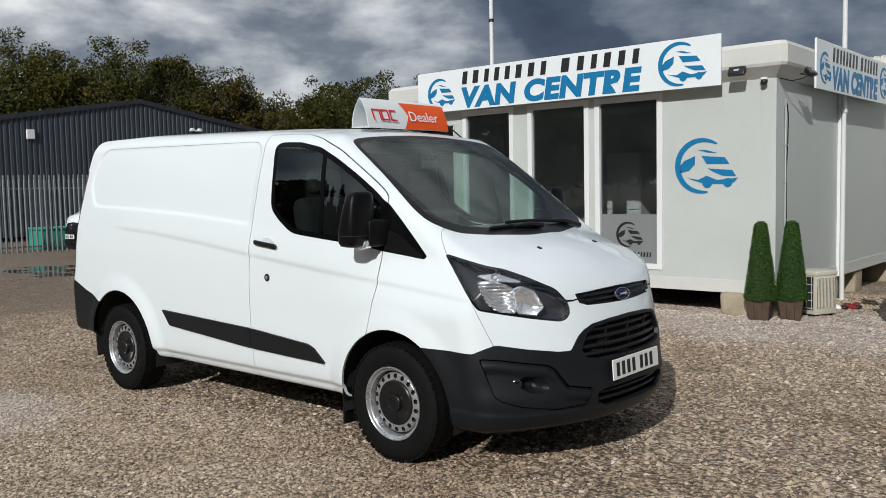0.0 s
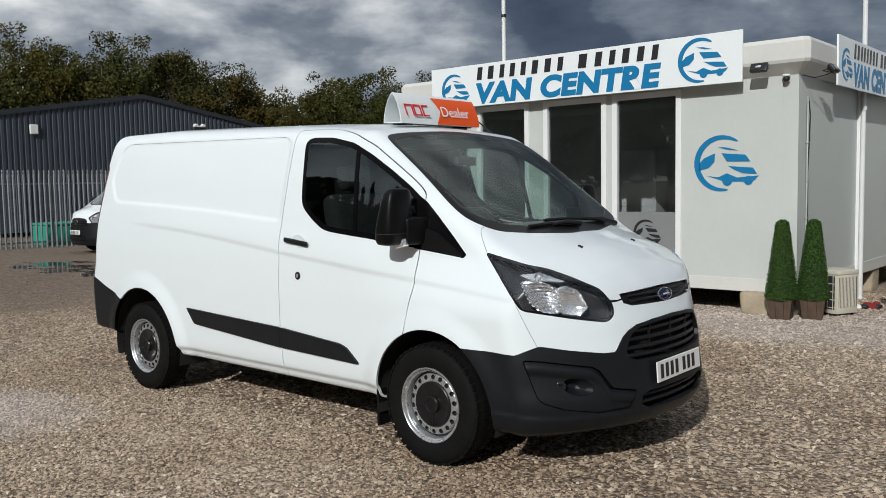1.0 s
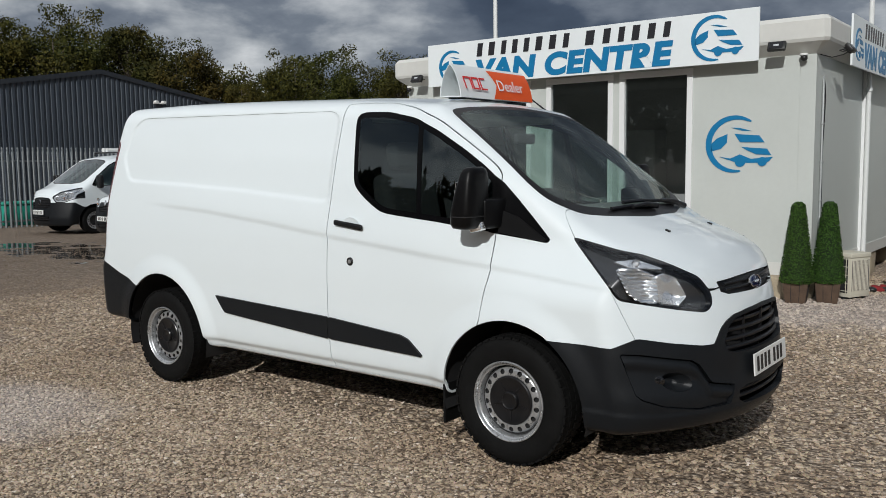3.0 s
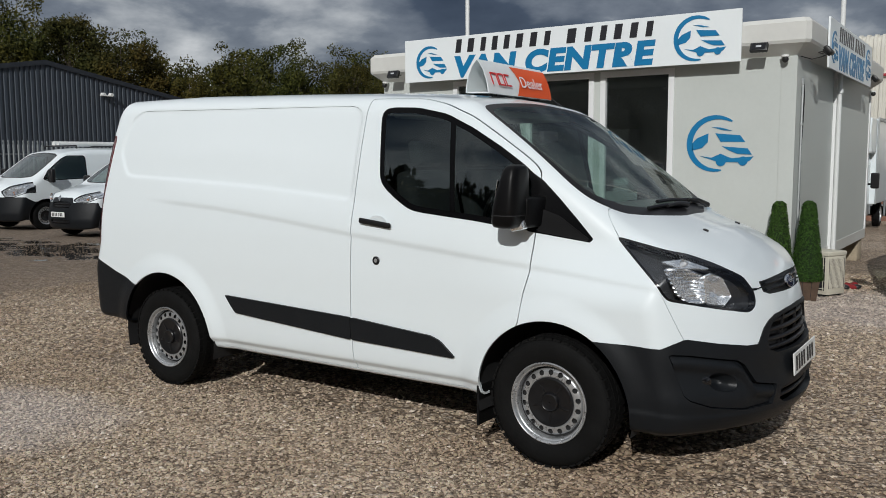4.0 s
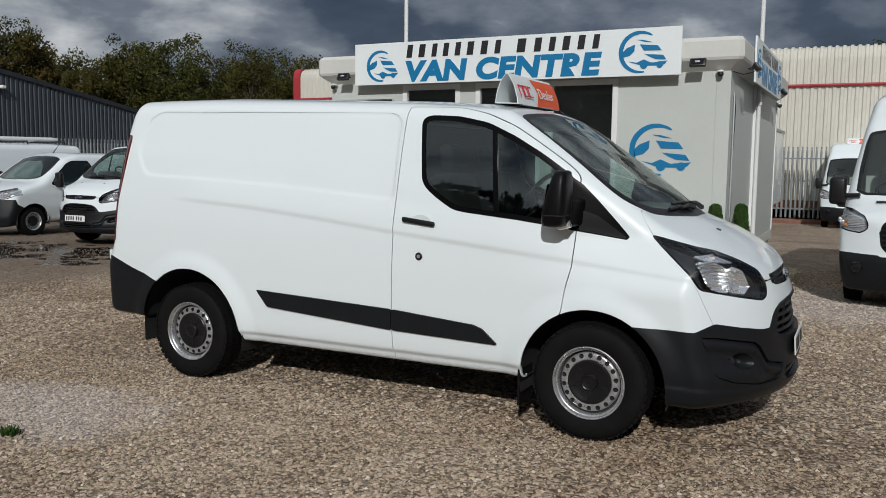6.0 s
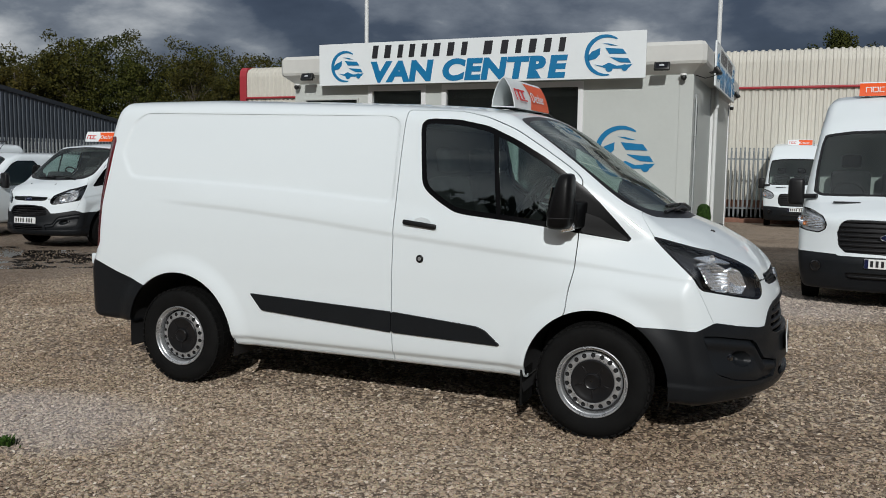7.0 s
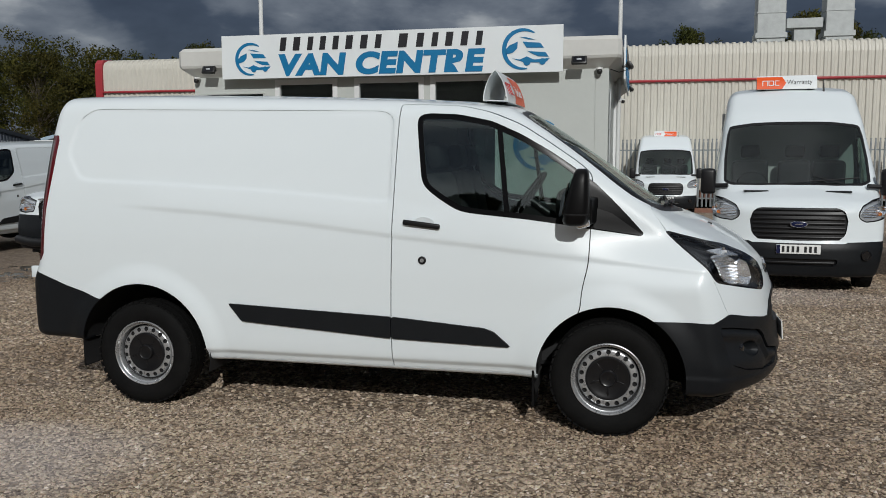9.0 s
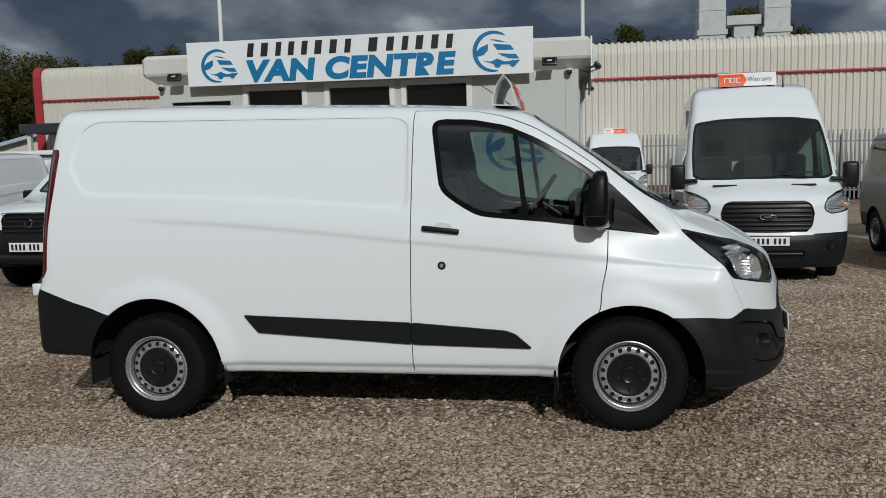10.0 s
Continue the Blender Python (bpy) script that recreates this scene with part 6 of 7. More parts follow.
# ---- other parked vehicles ----
def vehicle(name, label, at, shape, vbox, paint, ws, windows, bumper, lamp, grilles, wheels, res=0.045, plate_at=None, blue=False, mirror=None, bumper_rear_z=None, ws_floor=1.0, strip=None, bar=None, frame_glass=FAR_GLASS):
    """A parked van, car or pickup cut from one solid: glass, bumpers, lamps, grilles, wheels and mirrors as parts."""
    v = thing(name, label, "van" if "van" in name else "pickup", at)
    full = Skin(*shape.surface(vbox, res))
    put = lambda n, s, m, l="", rim=0.015, par=None: grid_mesh(n, s.verts, s.faces, m, par or v, l, rim=rim) if s.faces else None
    arch = [(x, z, r + 0.07) for x, z, r in wheels]
    _, skin = full.cut(arches(arch))
    glass, skin = skin.cut(on_top(ws, ws_floor))
    clear_ws, ws_edge = glass.cut(lambda x, y, z: sdf(ws, x, y) + 0.032)
    pane_ws = put("windscreen", clear_ws, frame_glass, rim=0)
    if pane_ws:
        pane_ws.visible_shadow = False
    put("windscreen_surround", ws_edge, TRIM, "black windscreen surround", rim=0.01)
    for w in windows:
        got, skin = skin.cut(on_side(w, 0.4))
        for s in halves(got):
            inner, rim_ = s.cut(lambda x, y, z: sdf(w, x, z) + 0.02)
            f = put("side_window", rim_, GLOSS_BLACK, "dark side window")
            put("pane", inner, SHADE_GLASS, rim=0, par=f)
    x_front = max(p[0] for p in wheels)
    lamps, skin = skin.cut(lambda x, y, z: np.where(x > x_front + 0.25, sdf(lamp, np.abs(y), z), 0.5))
    for s in halves(lamps):
        h = put("headlamp", push(s, shape, -0.03), LAMP_GREY, "clear headlamp", rim=-0.03)
        clear, border = s.cut(lambda x, y, z: sdf(lamp, np.abs(y), z) + 0.014)
        put("lens", clear, LENS, rim=0, par=h)
        put("lens_border", border, GLOSS_BLACK, rim=0.02, par=h)
        inner, _ = s.cut(lambda x, y, z: sdf(lamp, np.abs(y), z) + 0.045)
        if inner.faces:
            put("reflector", push(inner, shape, -0.020), REFLECTOR, rim=0.008, par=h)
            c = inner.verts.mean(axis=0)
            for dy, dz, rad, m_ in ((0.045, 0.01, 0.055, BRIGHT), (-0.06, 0.0, 0.045, BRIGHT), (-0.01, -0.065, 0.022, AMBER)):
                py, pz = c[1] + math.copysign(dy, c[1]), c[2] + dz
                i = int(np.argmin((s.verts[:, 1] - py) ** 2 + (s.verts[:, 2] - pz) ** 2))
                dish = lathe([(rad * u, rad * 0.6 * u * u) for u in (1.0, 0.8, 0.55, 0.3, 0.04)], "x", 16)
                part("bowl", dish, m_, h, "bright reflector bowl" if m_ is BRIGHT else "amber indicator bulb", smooth=50, at=Matrix.Translation(Vector(s.verts[i]) - Vector((rad * 0.6 + 0.010, 0, 0))))
    for g in grilles:
        got, skin = skin.cut(on_front(g, x_front + 0.3))
        gr = put("grille", push(got, shape, -0.03), TRIM, "black front grille", rim=-0.03)
        zs = [p[1] for p in g]
        for z in np.arange(min(zs) + 0.04, max(zs) - 0.02, 0.055):
            half = max((p[0] for p in g if abs(p[1] - z) < 0.16), default=0.3) - 0.04
            ys = np.linspace(-half, half, 9)
            lo, hi = np.full(9, x_front + 0.2), np.full(9, x_front + 1.4)
            for _ in range(22):
                mid = (lo + hi) / 2
                out = shape.field(mid, ys, np.full(9, z)) > 0
                hi, lo = np.where(out, mid, hi), np.where(out, lo, mid)
            part("grille_slat", tube([(x - 0.015, y, z) for x, y in zip(lo, ys)], 0.013, 6), bar or TRIM, gr, smooth=60)
    front, skin = skin.cut(lambda x, y, z: np.maximum(z - bumper(x, np.abs(y)), x_front + 0.1 - x))
    put("front_bumper", front, PLASTIC, "dark plastic front bumper")
    if bumper_rear_z:
        x_rear = min(p[0] for p in wheels)
        rear, skin = skin.cut(lambda x, y, z: np.maximum(z - bumper_rear_z, x - x_rear + 0.2))
        put("rear_bumper", rear, PLASTIC, "dark plastic rear bumper")
    under, skin = skin.cut(lambda x, y, z: np.maximum(z - shape.belly(x) - 0.03, np.abs(y) - 0.78))
    put("underbody", under, UNDER, rim=0)
    put("body", skin, paint)
    if strip:
        got, _ = full.cut(on_side(strip))
        for s in halves(got):
            grid_mesh("rubbing_strip", push(s, shape, 0.012).verts, s.faces, PLASTIC, v, "dark rubbing strip", rim=0.014)
    for x, z, r in wheels:
        half = float(shape.width(np.float64(z + 0.25)))
        for sg in (-1, 1):
            wheel(v, x, sg * (half - 0.125), z, sg, r, 0.2, 16)
            seg = 32
            part("wheel_arch_liner", lathe([(0.02, sg * 0.45), (r + 0.085, sg * 0.45), (r + 0.085, sg * (half - 0.02))], "y", seg, skip=lambda row, st: math.sin(2 * math.pi * (st + 0.5) / seg) < -0.2), LINER, v, smooth=40, at=pose(x, 0, z))
    if plate_at:
        plate(v, Matrix.Translation(plate_at) @ Matrix.Rotation(radians(90), 4, "Z"), 0.50, 0.11, blue=blue)
    if mirror:
        mx, my, mz = mirror
        for sg in (-1, 1):
            m = part("mirror", box(-0.06, 0.06, -0.095, 0.095, -0.165, 0.165, 0.045, 3), TRIM, v, "tall black door mirror", smooth=50, at=pose(mx, sg * my, mz))
            part("mirror_arm", tube([(0, sg * -0.05, -0.06), (0.06, sg * (-my + 0.82), -0.05)], 0.03, 8), TRIM, m)
    return v


LAMP_GREY = mat("bright lamp housing", (0.72, 0.73, 0.74), 0.24, metal=0.55, vary=0.3, scale=18)

TALL = Shape(
    width=[(0.2, 0.90), (0.35, 0.95), (0.6, 0.985), (0.9, 0.995), (1.2, 0.985), (1.5, 0.955), (2.0, 0.90), (2.5, 0.83), (2.7, 0.78)],
    top=[(-4.8, 2.62), (-2.0, 2.67), (-1.3, 2.66), (-0.95, 2.59), (-0.55, 2.28), (-0.36, 2.06), (0.36, 1.36), (0.46, 1.29), (0.75, 1.17), (0.88, 1.08), (0.95, 0.95), (1.1, 0.7)],
    crown=[(-5, 0.07), (-0.6, 0.07), (-0.2, 0.06), (0.4, 0.10), (1, 0.12)],
    nose=[(0.1, 0.88), (0.25, 0.95), (0.4, 1.0), (0.6, 1.0), (0.64, 0.97), (0.9, 0.94), (1.05, 0.94), (3, 0.94)],
    tail=[(0.2, -4.45), (2.6, -4.40)], belly=[(-5, 0.35), (0.3, 0.32), (0.6, 0.22), (1.2, 0.22)],
    bend=0.30, power=2.6, tailbend=0.06, edge=0.14, skeleton=(-3.6, 0.1, 0.95))
tall_van = vehicle(
    "van", "white high-roof van facing out, black grille and blue-ended plate", pose(2.115, 6.22, -0.10, 0, 0, -94.5), TALL, ((-4.55, 1.08), (-1.04, 1.04), (0.18, 2.75)), WHITE,
    ws=mirror_poly([(0.42, 0.0), (0.40, -0.45), (0.35, -0.78), (0.29, -0.87), (0.0, -0.87), (-0.33, -0.84), (-0.42, -0.81), (-0.435, -0.5), (-0.43, 0.0)]),
    windows=[[(-1.20, 1.95), (-1.25, 1.90), (-1.25, 1.30), (-1.15, 1.25), (-0.05, 1.25), (0.02, 1.32), (-0.45, 1.92), (-0.55, 1.95)]],
    bumper=lambda x, y: np.where(y < 0.54, 0.635, np.where(x > 0.55, 0.64 + 0.02 * y, 0.66)), lamp=[(0.67, 1.0), (0.72, 1.09), (0.86, 1.16), (1.05, 1.19), (1.05, 0.95), (0.90, 0.90), (0.76, 0.885), (0.68, 0.93)],
    grilles=[[(-0.01, 1.06), (0.44, 1.06), (0.52, 1.02), (0.56, 0.90), (0.53, 0.74), (0.46, 0.675), (-0.01, 0.665)], [(-0.01, 0.45), (0.45, 0.45), (0.43, 0.36), (-0.01, 0.36)]],
    wheels=((0.0, 0.345, 0.345), (-3.3, 0.345, 0.345)), plate_at=(1.018, 0.0, 0.565), blue=True, mirror=(0.36, 1.065, 1.36), bumper_rear_z=0.6, ws_floor=1.25)
for sg in (-1, 1):
    part("bonnet_vent", box(-0.02, 0.02, sg * 0.43 - 0.20, sg * 0.43 + 0.20, -0.004, 0.006, 0.003), TRIM, tall_van, "black bonnet vent slot", at=Matrix.Translation((0.53, 0, 1.243)) @ Matrix.Rotation(radians(22), 4, "Y"))
for sg in (-1, 1):
    part("fog_lamp", lathe([(0.065, -0.02), (0.065, 0.012), (0.05, 0.016), (0.045, 0.004), (0.001, 0.002)], "x", 20), GLOSS_BLACK, tall_van, "round fog lamp in the bumper", smooth=40, at=Matrix.Translation((0.865, sg * 0.77, 0.50)) @ Matrix.Rotation(radians(sg * 26), 4, "Z"))
oval_badge(tall_van, Matrix.Translation((0.965, 0, 0.865)) @ Matrix.Rotation(radians(90), 4, "Z"), 0.10, 0.04)
part("aerial", tube([(-0.95, 0.42, 2.52), (-1.0, 0.42, 2.74)], 0.008, 6, taper=[2, 0.6]), TRIM, tall_van, "short roof aerial")
part("wiper", tube([(0.40, 0.55, 1.34), (0.33, 0.2, 1.43)], 0.010, 6), TRIM, tall_van)
part("wiper", tube([(0.42, -0.1, 1.345), (0.33, 0.72, 1.41)], 0.010, 6), TRIM, tall_van)
part("dashboard", box(0.0, 0.32, -0.8, 0.8, 0.9, 1.27, 0.04), DASH, tall_van, "dark dashboard")
part("bulkhead", box(-1.32, -1.30, -0.9, 0.9, 0.5, 2.3), INNER_WALL, tall_van, "grey cab bulkhead")
part("headliner", box(-1.28, -0.60, -0.72, 0.72, 2.18, 2.22, 0.01), HEADLINER, tall_van, "pale grey headliner")
for y, wd in ((-0.5, 0.25), (0.1, 0.22), (0.55, 0.22)):
    st = part("seat", box(-1.1, -0.6, y - wd, y + wd, 0.8, 1.0, 0.05, 3), SEAT, tall_van, "dark cloth seat", smooth=50)
    part("backrest", box(-1.2, -1.05, y - wd, y + wd, 0.95, 1.62, 0.06, 3), SEAT, st, smooth=50)
    part("headrest", box(-1.19, -1.09, y - 0.13, y + 0.13, 1.66, 1.84, 0.04, 3), SEAT, st, smooth=50)
wheel_ring = lathe([(0.19 + 0.016 * math.cos(a), 0.016 * math.sin(a)) for a in np.linspace(0, 2 * math.pi, 9)], "z", 32)
part("steering_wheel", wheel_ring, TRIM, tall_van, "black steering wheel", smooth=60, at=Matrix.Translation((-0.22, -0.5, 1.33)) @ Matrix.Rotation(radians(-50), 4, "Y"))
roof_sign(pose(2.14, 7.28, 2.515, 0, 0, -94.5), True)
far_van = copy_thing(tall_van, pose(1.04, 25.7, -0.50, 0, 0, -90))
far_van.scale = (1.07, 1.07, 1.07)
tagged(far_van, "white high-roof van parked by the palisade fence")
roof_sign(pose(1.04, 26.8, 2.27, 0, 0, -90))

# the row by the fence, all facing the yard
row_van = copy_thing(van, pose(-11.97, 6.80, ground_z(-12, 6.7), 0, 0, -90))
tagged(row_van, "white panel van with black bumpers in the row of vans")
roof_sign(pose(-11.77, 7.53, 2.0 + ground_z(-12, 6.7), 0, 2.5, -90))

MID = Shape(
    width=[(0.2, 0.84), (0.30, 0.88), (0.6, 0.935), (0.9, 0.945), (1.1, 0.935), (1.25, 0.915), (1.6, 0.85), (1.8, 0.80), (2.05, 0.72)],
    top=[(-4.2, 1.93), (-3.0, 1.96), (-1.3, 1.95), (-0.85, 1.91), (-0.6, 1.85), (0.30, 1.24), (0.42, 1.19), (0.68, 1.10), (0.82, 0.98), (0.92, 0.8), (1.0, 0.6)],
    crown=[(-4, 0.10), (-0.9, 0.10), (-0.5, 0.06), (0.4, 0.13), (1, 0.16)],
    nose=[(0.1, 0.80), (0.22, 0.90), (0.4, 0.95), (0.6, 0.93), (0.8, 0.90), (1.0, 0.86), (2.2, 0.86)],
    tail=[(0.2, -3.95), (1.0, -3.92), (2.0, -3.75)], belly=[(-4.2, 0.38), (0.3, 0.30), (0.6, 0.22), (1.2, 0.22)], bend=0.42, power=2.3, edge=0.12)
MID_ARGS = dict(
    vbox=((-4.05, 1.02), (-1.0, 1.0), (0.18, 2.02)),
    ws=mirror_poly([(0.34, 0.0), (0.30, -0.4), (0.20, -0.68), (0.10, -0.72), (-0.2, -0.70), (-0.50, -0.65), (-0.56, -0.5), (-0.58, 0.0)]),
    windows=[[(-1.10, 1.76), (-1.14, 1.70), (-1.12, 1.25), (-1.0, 1.19), (-0.05, 1.16), (0.06, 1.19), (-0.10, 1.40), (-0.48, 1.68), (-0.65, 1.76)]],
    bumper=lambda x, y: np.where(x < 0.5, 0.68 + 0.5 * np.clip(x - 0.3, 0, 1), 0.79), lamp=[(0.42, 0.92), (0.60, 1.05), (0.80, 1.13), (0.95, 1.15), (0.95, 0.88), (0.76, 0.79), (0.55, 0.79)],
    grilles=[[(-0.01, 0.92), (0.30, 0.90), (0.40, 0.86), (0.42, 0.74), (0.36, 0.66), (-0.01, 0.64)], [(-0.01, 0.46), (0.40, 0.46), (0.38, 0.34), (-0.01, 0.34)]],
    wheels=((0.0, 0.335, 0.335), (-3.1, 0.335, 0.335)), plate_at=(0.965, 0, 0.555), mirror=(-0.10, 1.04, 1.28), bumper_rear_z=0.62, ws_floor=1.1)
side_van = vehicle("van", "white van with a dark bumper and pipes on its roof", pose(-19.50, 7.72, ground_z(-19, 7.6), 0, 0, -90), MID, paint=WHITE, **MID_ARGS)
for y, r in ((-0.55, 0.07), (-0.36, 0.05)):
    part("roof_pipe", tube([(-1.15, y, 2.06), (-3.9, y, 2.07)], r, 14), POLE, side_van, "white roof pipe tube")
for x in (-1.0, -2.2, -3.3):
    part("roof_bar", tube([(x, -0.7, 1.93), (x, -0.68, 2.0), (x, 0.68, 2.0), (x, 0.7, 1.93)], 0.02, 8), TRIM, side_van, "black roof bar")
side_van.scale = (1.07, 1.05, 1.07)
part("badge", lathe([(0.06, 0.0), (0.06, -0.012), (0.048, -0.014), (0.048, 0.0)], "y", 24), CHROME, side_van, "round bright badge", at=Matrix.Translation((0.905, 0, 0.80)) @ Matrix.Rotation(radians(90), 4, "Z"))
back_van = copy_thing(side_van, pose(-16.5, 13.2, ground_z(-15, 13), 0, 0, 180))
tagged(back_van, "white van with a roof rack behind the row")
vehicle("van", "dark grey van parked beside the tall white van", pose(5.35, 5.75, -0.1, 0, 0, -90), MID, paint=GREY_PAINT, **{**MID_ARGS, "windows": MID_ARGS["windows"] + [[(-3.5, 1.74), (-3.55, 1.66), (-3.5, 1.25), (-3.4, 1.2), (-1.4, 1.2), (-1.35, 1.28), (-1.35, 1.70), (-1.42, 1.76)]]})

SMALL = Shape(
    width=[(0.2, 0.78), (0.3, 0.83), (0.6, 0.90), (0.9, 0.91), (1.1, 0.89), (1.4, 0.82), (1.7, 0.74), (1.9, 0.66)],
    top=[(-3.8, 1.76), (-2.5, 1.80), (-1.4, 1.80), (-1.25, 1.79), (-0.96, 1.70), (-0.26, 1.22), (-0.10, 1.16), (0.3, 1.09), (0.52, 1.03), (0.66, 0.94), (0.76, 0.8), (0.9, 0.6)],
    crown=[(-4, 0.10), (-0.8, 0.09), (0, 0.07), (0.4, 0.14), (1, 0.18)],
    nose=[(0.1, 0.68), (0.22, 0.78), (0.4, 0.83), (0.6, 0.80), (0.8, 0.76), (1.0, 0.73), (2.2, 0.73)],
    tail=[(0.2, -3.38), (1.0, -3.36), (1.9, -3.22)], belly=[(-4.2, 0.34), (0.3, 0.26), (0.6, 0.2), (1.2, 0.2)], bend=0.42, power=2.3, edge=0.12, skeleton=(-2.6, 0.05, 0.7))
small_van = vehicle(
    "van", "small white van with a dark bumper in the row", pose(-15.62, 7.05, ground_z(-15.5, 7), 0, 0, -90), SMALL, ((-3.5, 0.92), (-0.98, 0.98), (0.16, 1.86)), WHITE,
    ws=mirror_poly([(-0.20, 0.0), (-0.24, -0.4), (-0.32, -0.63), (-0.40, -0.69), (-0.66, -0.68), (-0.94, -0.61), (-1.02, -0.4), (-1.04, 0.0)]),
    windows=[[(-1.55, 1.62), (-1.62, 1.54), (-1.60, 1.15), (-1.47, 1.10), (-0.55, 1.07), (-0.46, 1.11), (-0.66, 1.33), (-0.96, 1.56), (-1.12, 1.62)]],
    bumper=lambda x, y: np.where(x < 0.42, 0.62 + 0.5 * np.clip(x - 0.25, 0, 1), np.where(y < 0.38, 0.90, 0.79)), lamp=[(0.36, 0.84), (0.52, 0.96), (0.72, 1.04), (0.92, 1.07), (0.92, 0.89), (0.74, 0.80), (0.5, 0.785)],
    grilles=[[(-0.01, 0.82), (0.25, 0.80), (0.34, 0.77), (0.30, 0.68), (-0.01, 0.66)], [(-0.01, 0.42), (0.35, 0.42), (0.33, 0.32), (-0.01, 0.32)]],
    wheels=((0.0, 0.315, 0.315), (-2.7, 0.315, 0.315)), plate_at=(0.845, 0, 0.53), mirror=(-0.58, 1.0, 1.20), bumper_rear_z=0.55, ws_floor=1.0)

lozenge = prism([(0, -0.075), (0.055, 0), (0, 0.075), (-0.055, 0)], "xz", -0.012, 0.004, 0.004)
part("badge", lozenge, CHROME, small_van, "plain bright lozenge badge", at=Matrix.Translation((0.765, 0, 0.885)) @ Matrix.Rotation(radians(90), 4, "Z") @ Matrix.Rotation(radians(-12), 4, "X"))
part("aerial", tube([(-1.25, 0.0, 1.79), (-1.42, 0.0, 1.98)], 0.008, 6, taper=[1.6, 0.6]), TRIM, small_van, "short roof aerial")

PICK = Shape(
    width=[(0.2, 0.78), (0.4, 0.86), (0.7, 0.90), (1.0, 0.90), (1.2, 0.86), (1.5, 0.78), (1.8, 0.70)],
    top=[(-4.2, 1.12), (-2.6, 1.14), (-2.3, 1.60), (-2.0, 1.72), (-1.1, 1.75), (-0.85, 1.68), (-0.25, 1.24), (-0.1, 1.18), (0.5, 1.12), (0.72, 1.04), (0.82, 0.9), (0.95, 0.6)],
    crown=[(-4, 0.08), (0, 0.08), (1, 0.10)], nose=[(0.1, 0.75), (0.3, 0.86), (0.6, 0.88), (0.85, 0.82), (2, 0.82)], tail=[(0.2, -4.2), (2, -4.15)],
    belly=[(-4.2, 0.45), (0.3, 0.42), (0.6, 0.36), (1.2, 0.36)], bend=0.25, power=2.6, edge=0.08, skeleton=(-3.3, 0.1, 0.8))
pickup = vehicle(
    "pickup_truck", "white pickup truck with a black grille and dark bumper", pose(-7.44, 5.33, ground_z(-7.5, 5.3), 0, 0, -92), PICK, ((-4.3, 0.95), (-0.95, 0.95), (0.3, 1.8)), WHITE,
    ws=mirror_poly([(-0.20, 0.0), (-0.23, -0.5), (-0.28, -0.68), (-0.6, -0.64), (-0.85, -0.58), (-0.9, 0.0)]),
    windows=[[(-1.9, 1.6), (-2.0, 1.5), (-1.95, 1.2), (-0.5, 1.17), (-0.45, 1.22), (-0.85, 1.52), (-1.0, 1.6)]],
    bumper=lambda x, y: np.full_like(x, 0.80) + 0 * y, lamp=[(0.50, 0.98), (0.70, 1.03), (0.92, 1.03), (0.92, 0.84), (0.70, 0.82), (0.52, 0.84)],
    grilles=[[(-0.01, 1.0), (0.44, 1.0), (0.46, 0.92), (0.42, 0.76), (-0.01, 0.74)]], wheels=((0.0, 0.37, 0.37), (-3.08, 0.37, 0.37)), plate_at=(0.935, 0, 0.60), bar=GLOSS_BLACK, ws_floor=1.1)
part("chrome_bumper", tube([(0.70, -0.86, 0.48), (0.88, -0.5, 0.46), (0.92, 0, 0.45), (0.88, 0.5, 0.46), (0.70, 0.86, 0.48)], 0.055, 10), TRIM, pickup, "dark front bumper bar", smooth=50)
for sg in (-1, 1):
    m = part("mirror", box(-0.05, 0.05, -0.085, 0.085, -0.075, 0.075, 0.03, 3), TRIM, pickup, "black door mirror", smooth=50, at=pose(-0.50, sg * 0.98, 1.17))
    part("mirror_arm", tube([(0, sg * -0.05, -0.03), (0.03, sg * -0.17, -0.05)], 0.02, 8), TRIM, m)
    part("grille_edge", tube([(0.845, 0.0, 1.012), (0.82, sg * 0.30, 1.01), (0.775, sg * 0.45, 1.0)], 0.010, 6), CHROME, pickup, "bright grille edge", smooth=60)
pickup.scale = (1.06, 1.06, 1.09)
ring = lathe([(0.055, 0.0), (0.055, -0.012), (0.045, -0.014), (0.045, 0.0)], "y", 24)
part("badge", ring, CHROME, pickup, "round chrome badge", at=Matrix.Translation((0.86, 0, 0.885)) @ Matrix.Rotation(radians(90), 4, "Z"))
SILVER = mat("silver car paint", (0.42, 0.43, 0.44), 0.32, metal=0.35, coat=0.6, vary=0.02, scale=3)
silver_van = vehicle("van", "silver van with black roof bars behind the tall van", pose(6.6, 12.6, ground_z(5, 12), 0, 0, 180), MID, paint=SILVER, **MID_ARGS)
for x in (-0.9, -1.9, -2.9):
    part("roof_bar", tube([(x, -0.72, 1.92), (x, -0.70, 2.05), (x, 0.70, 2.05), (x, 0.72, 1.92)], 0.022, 8), TRIM, silver_van, "black roof bar")


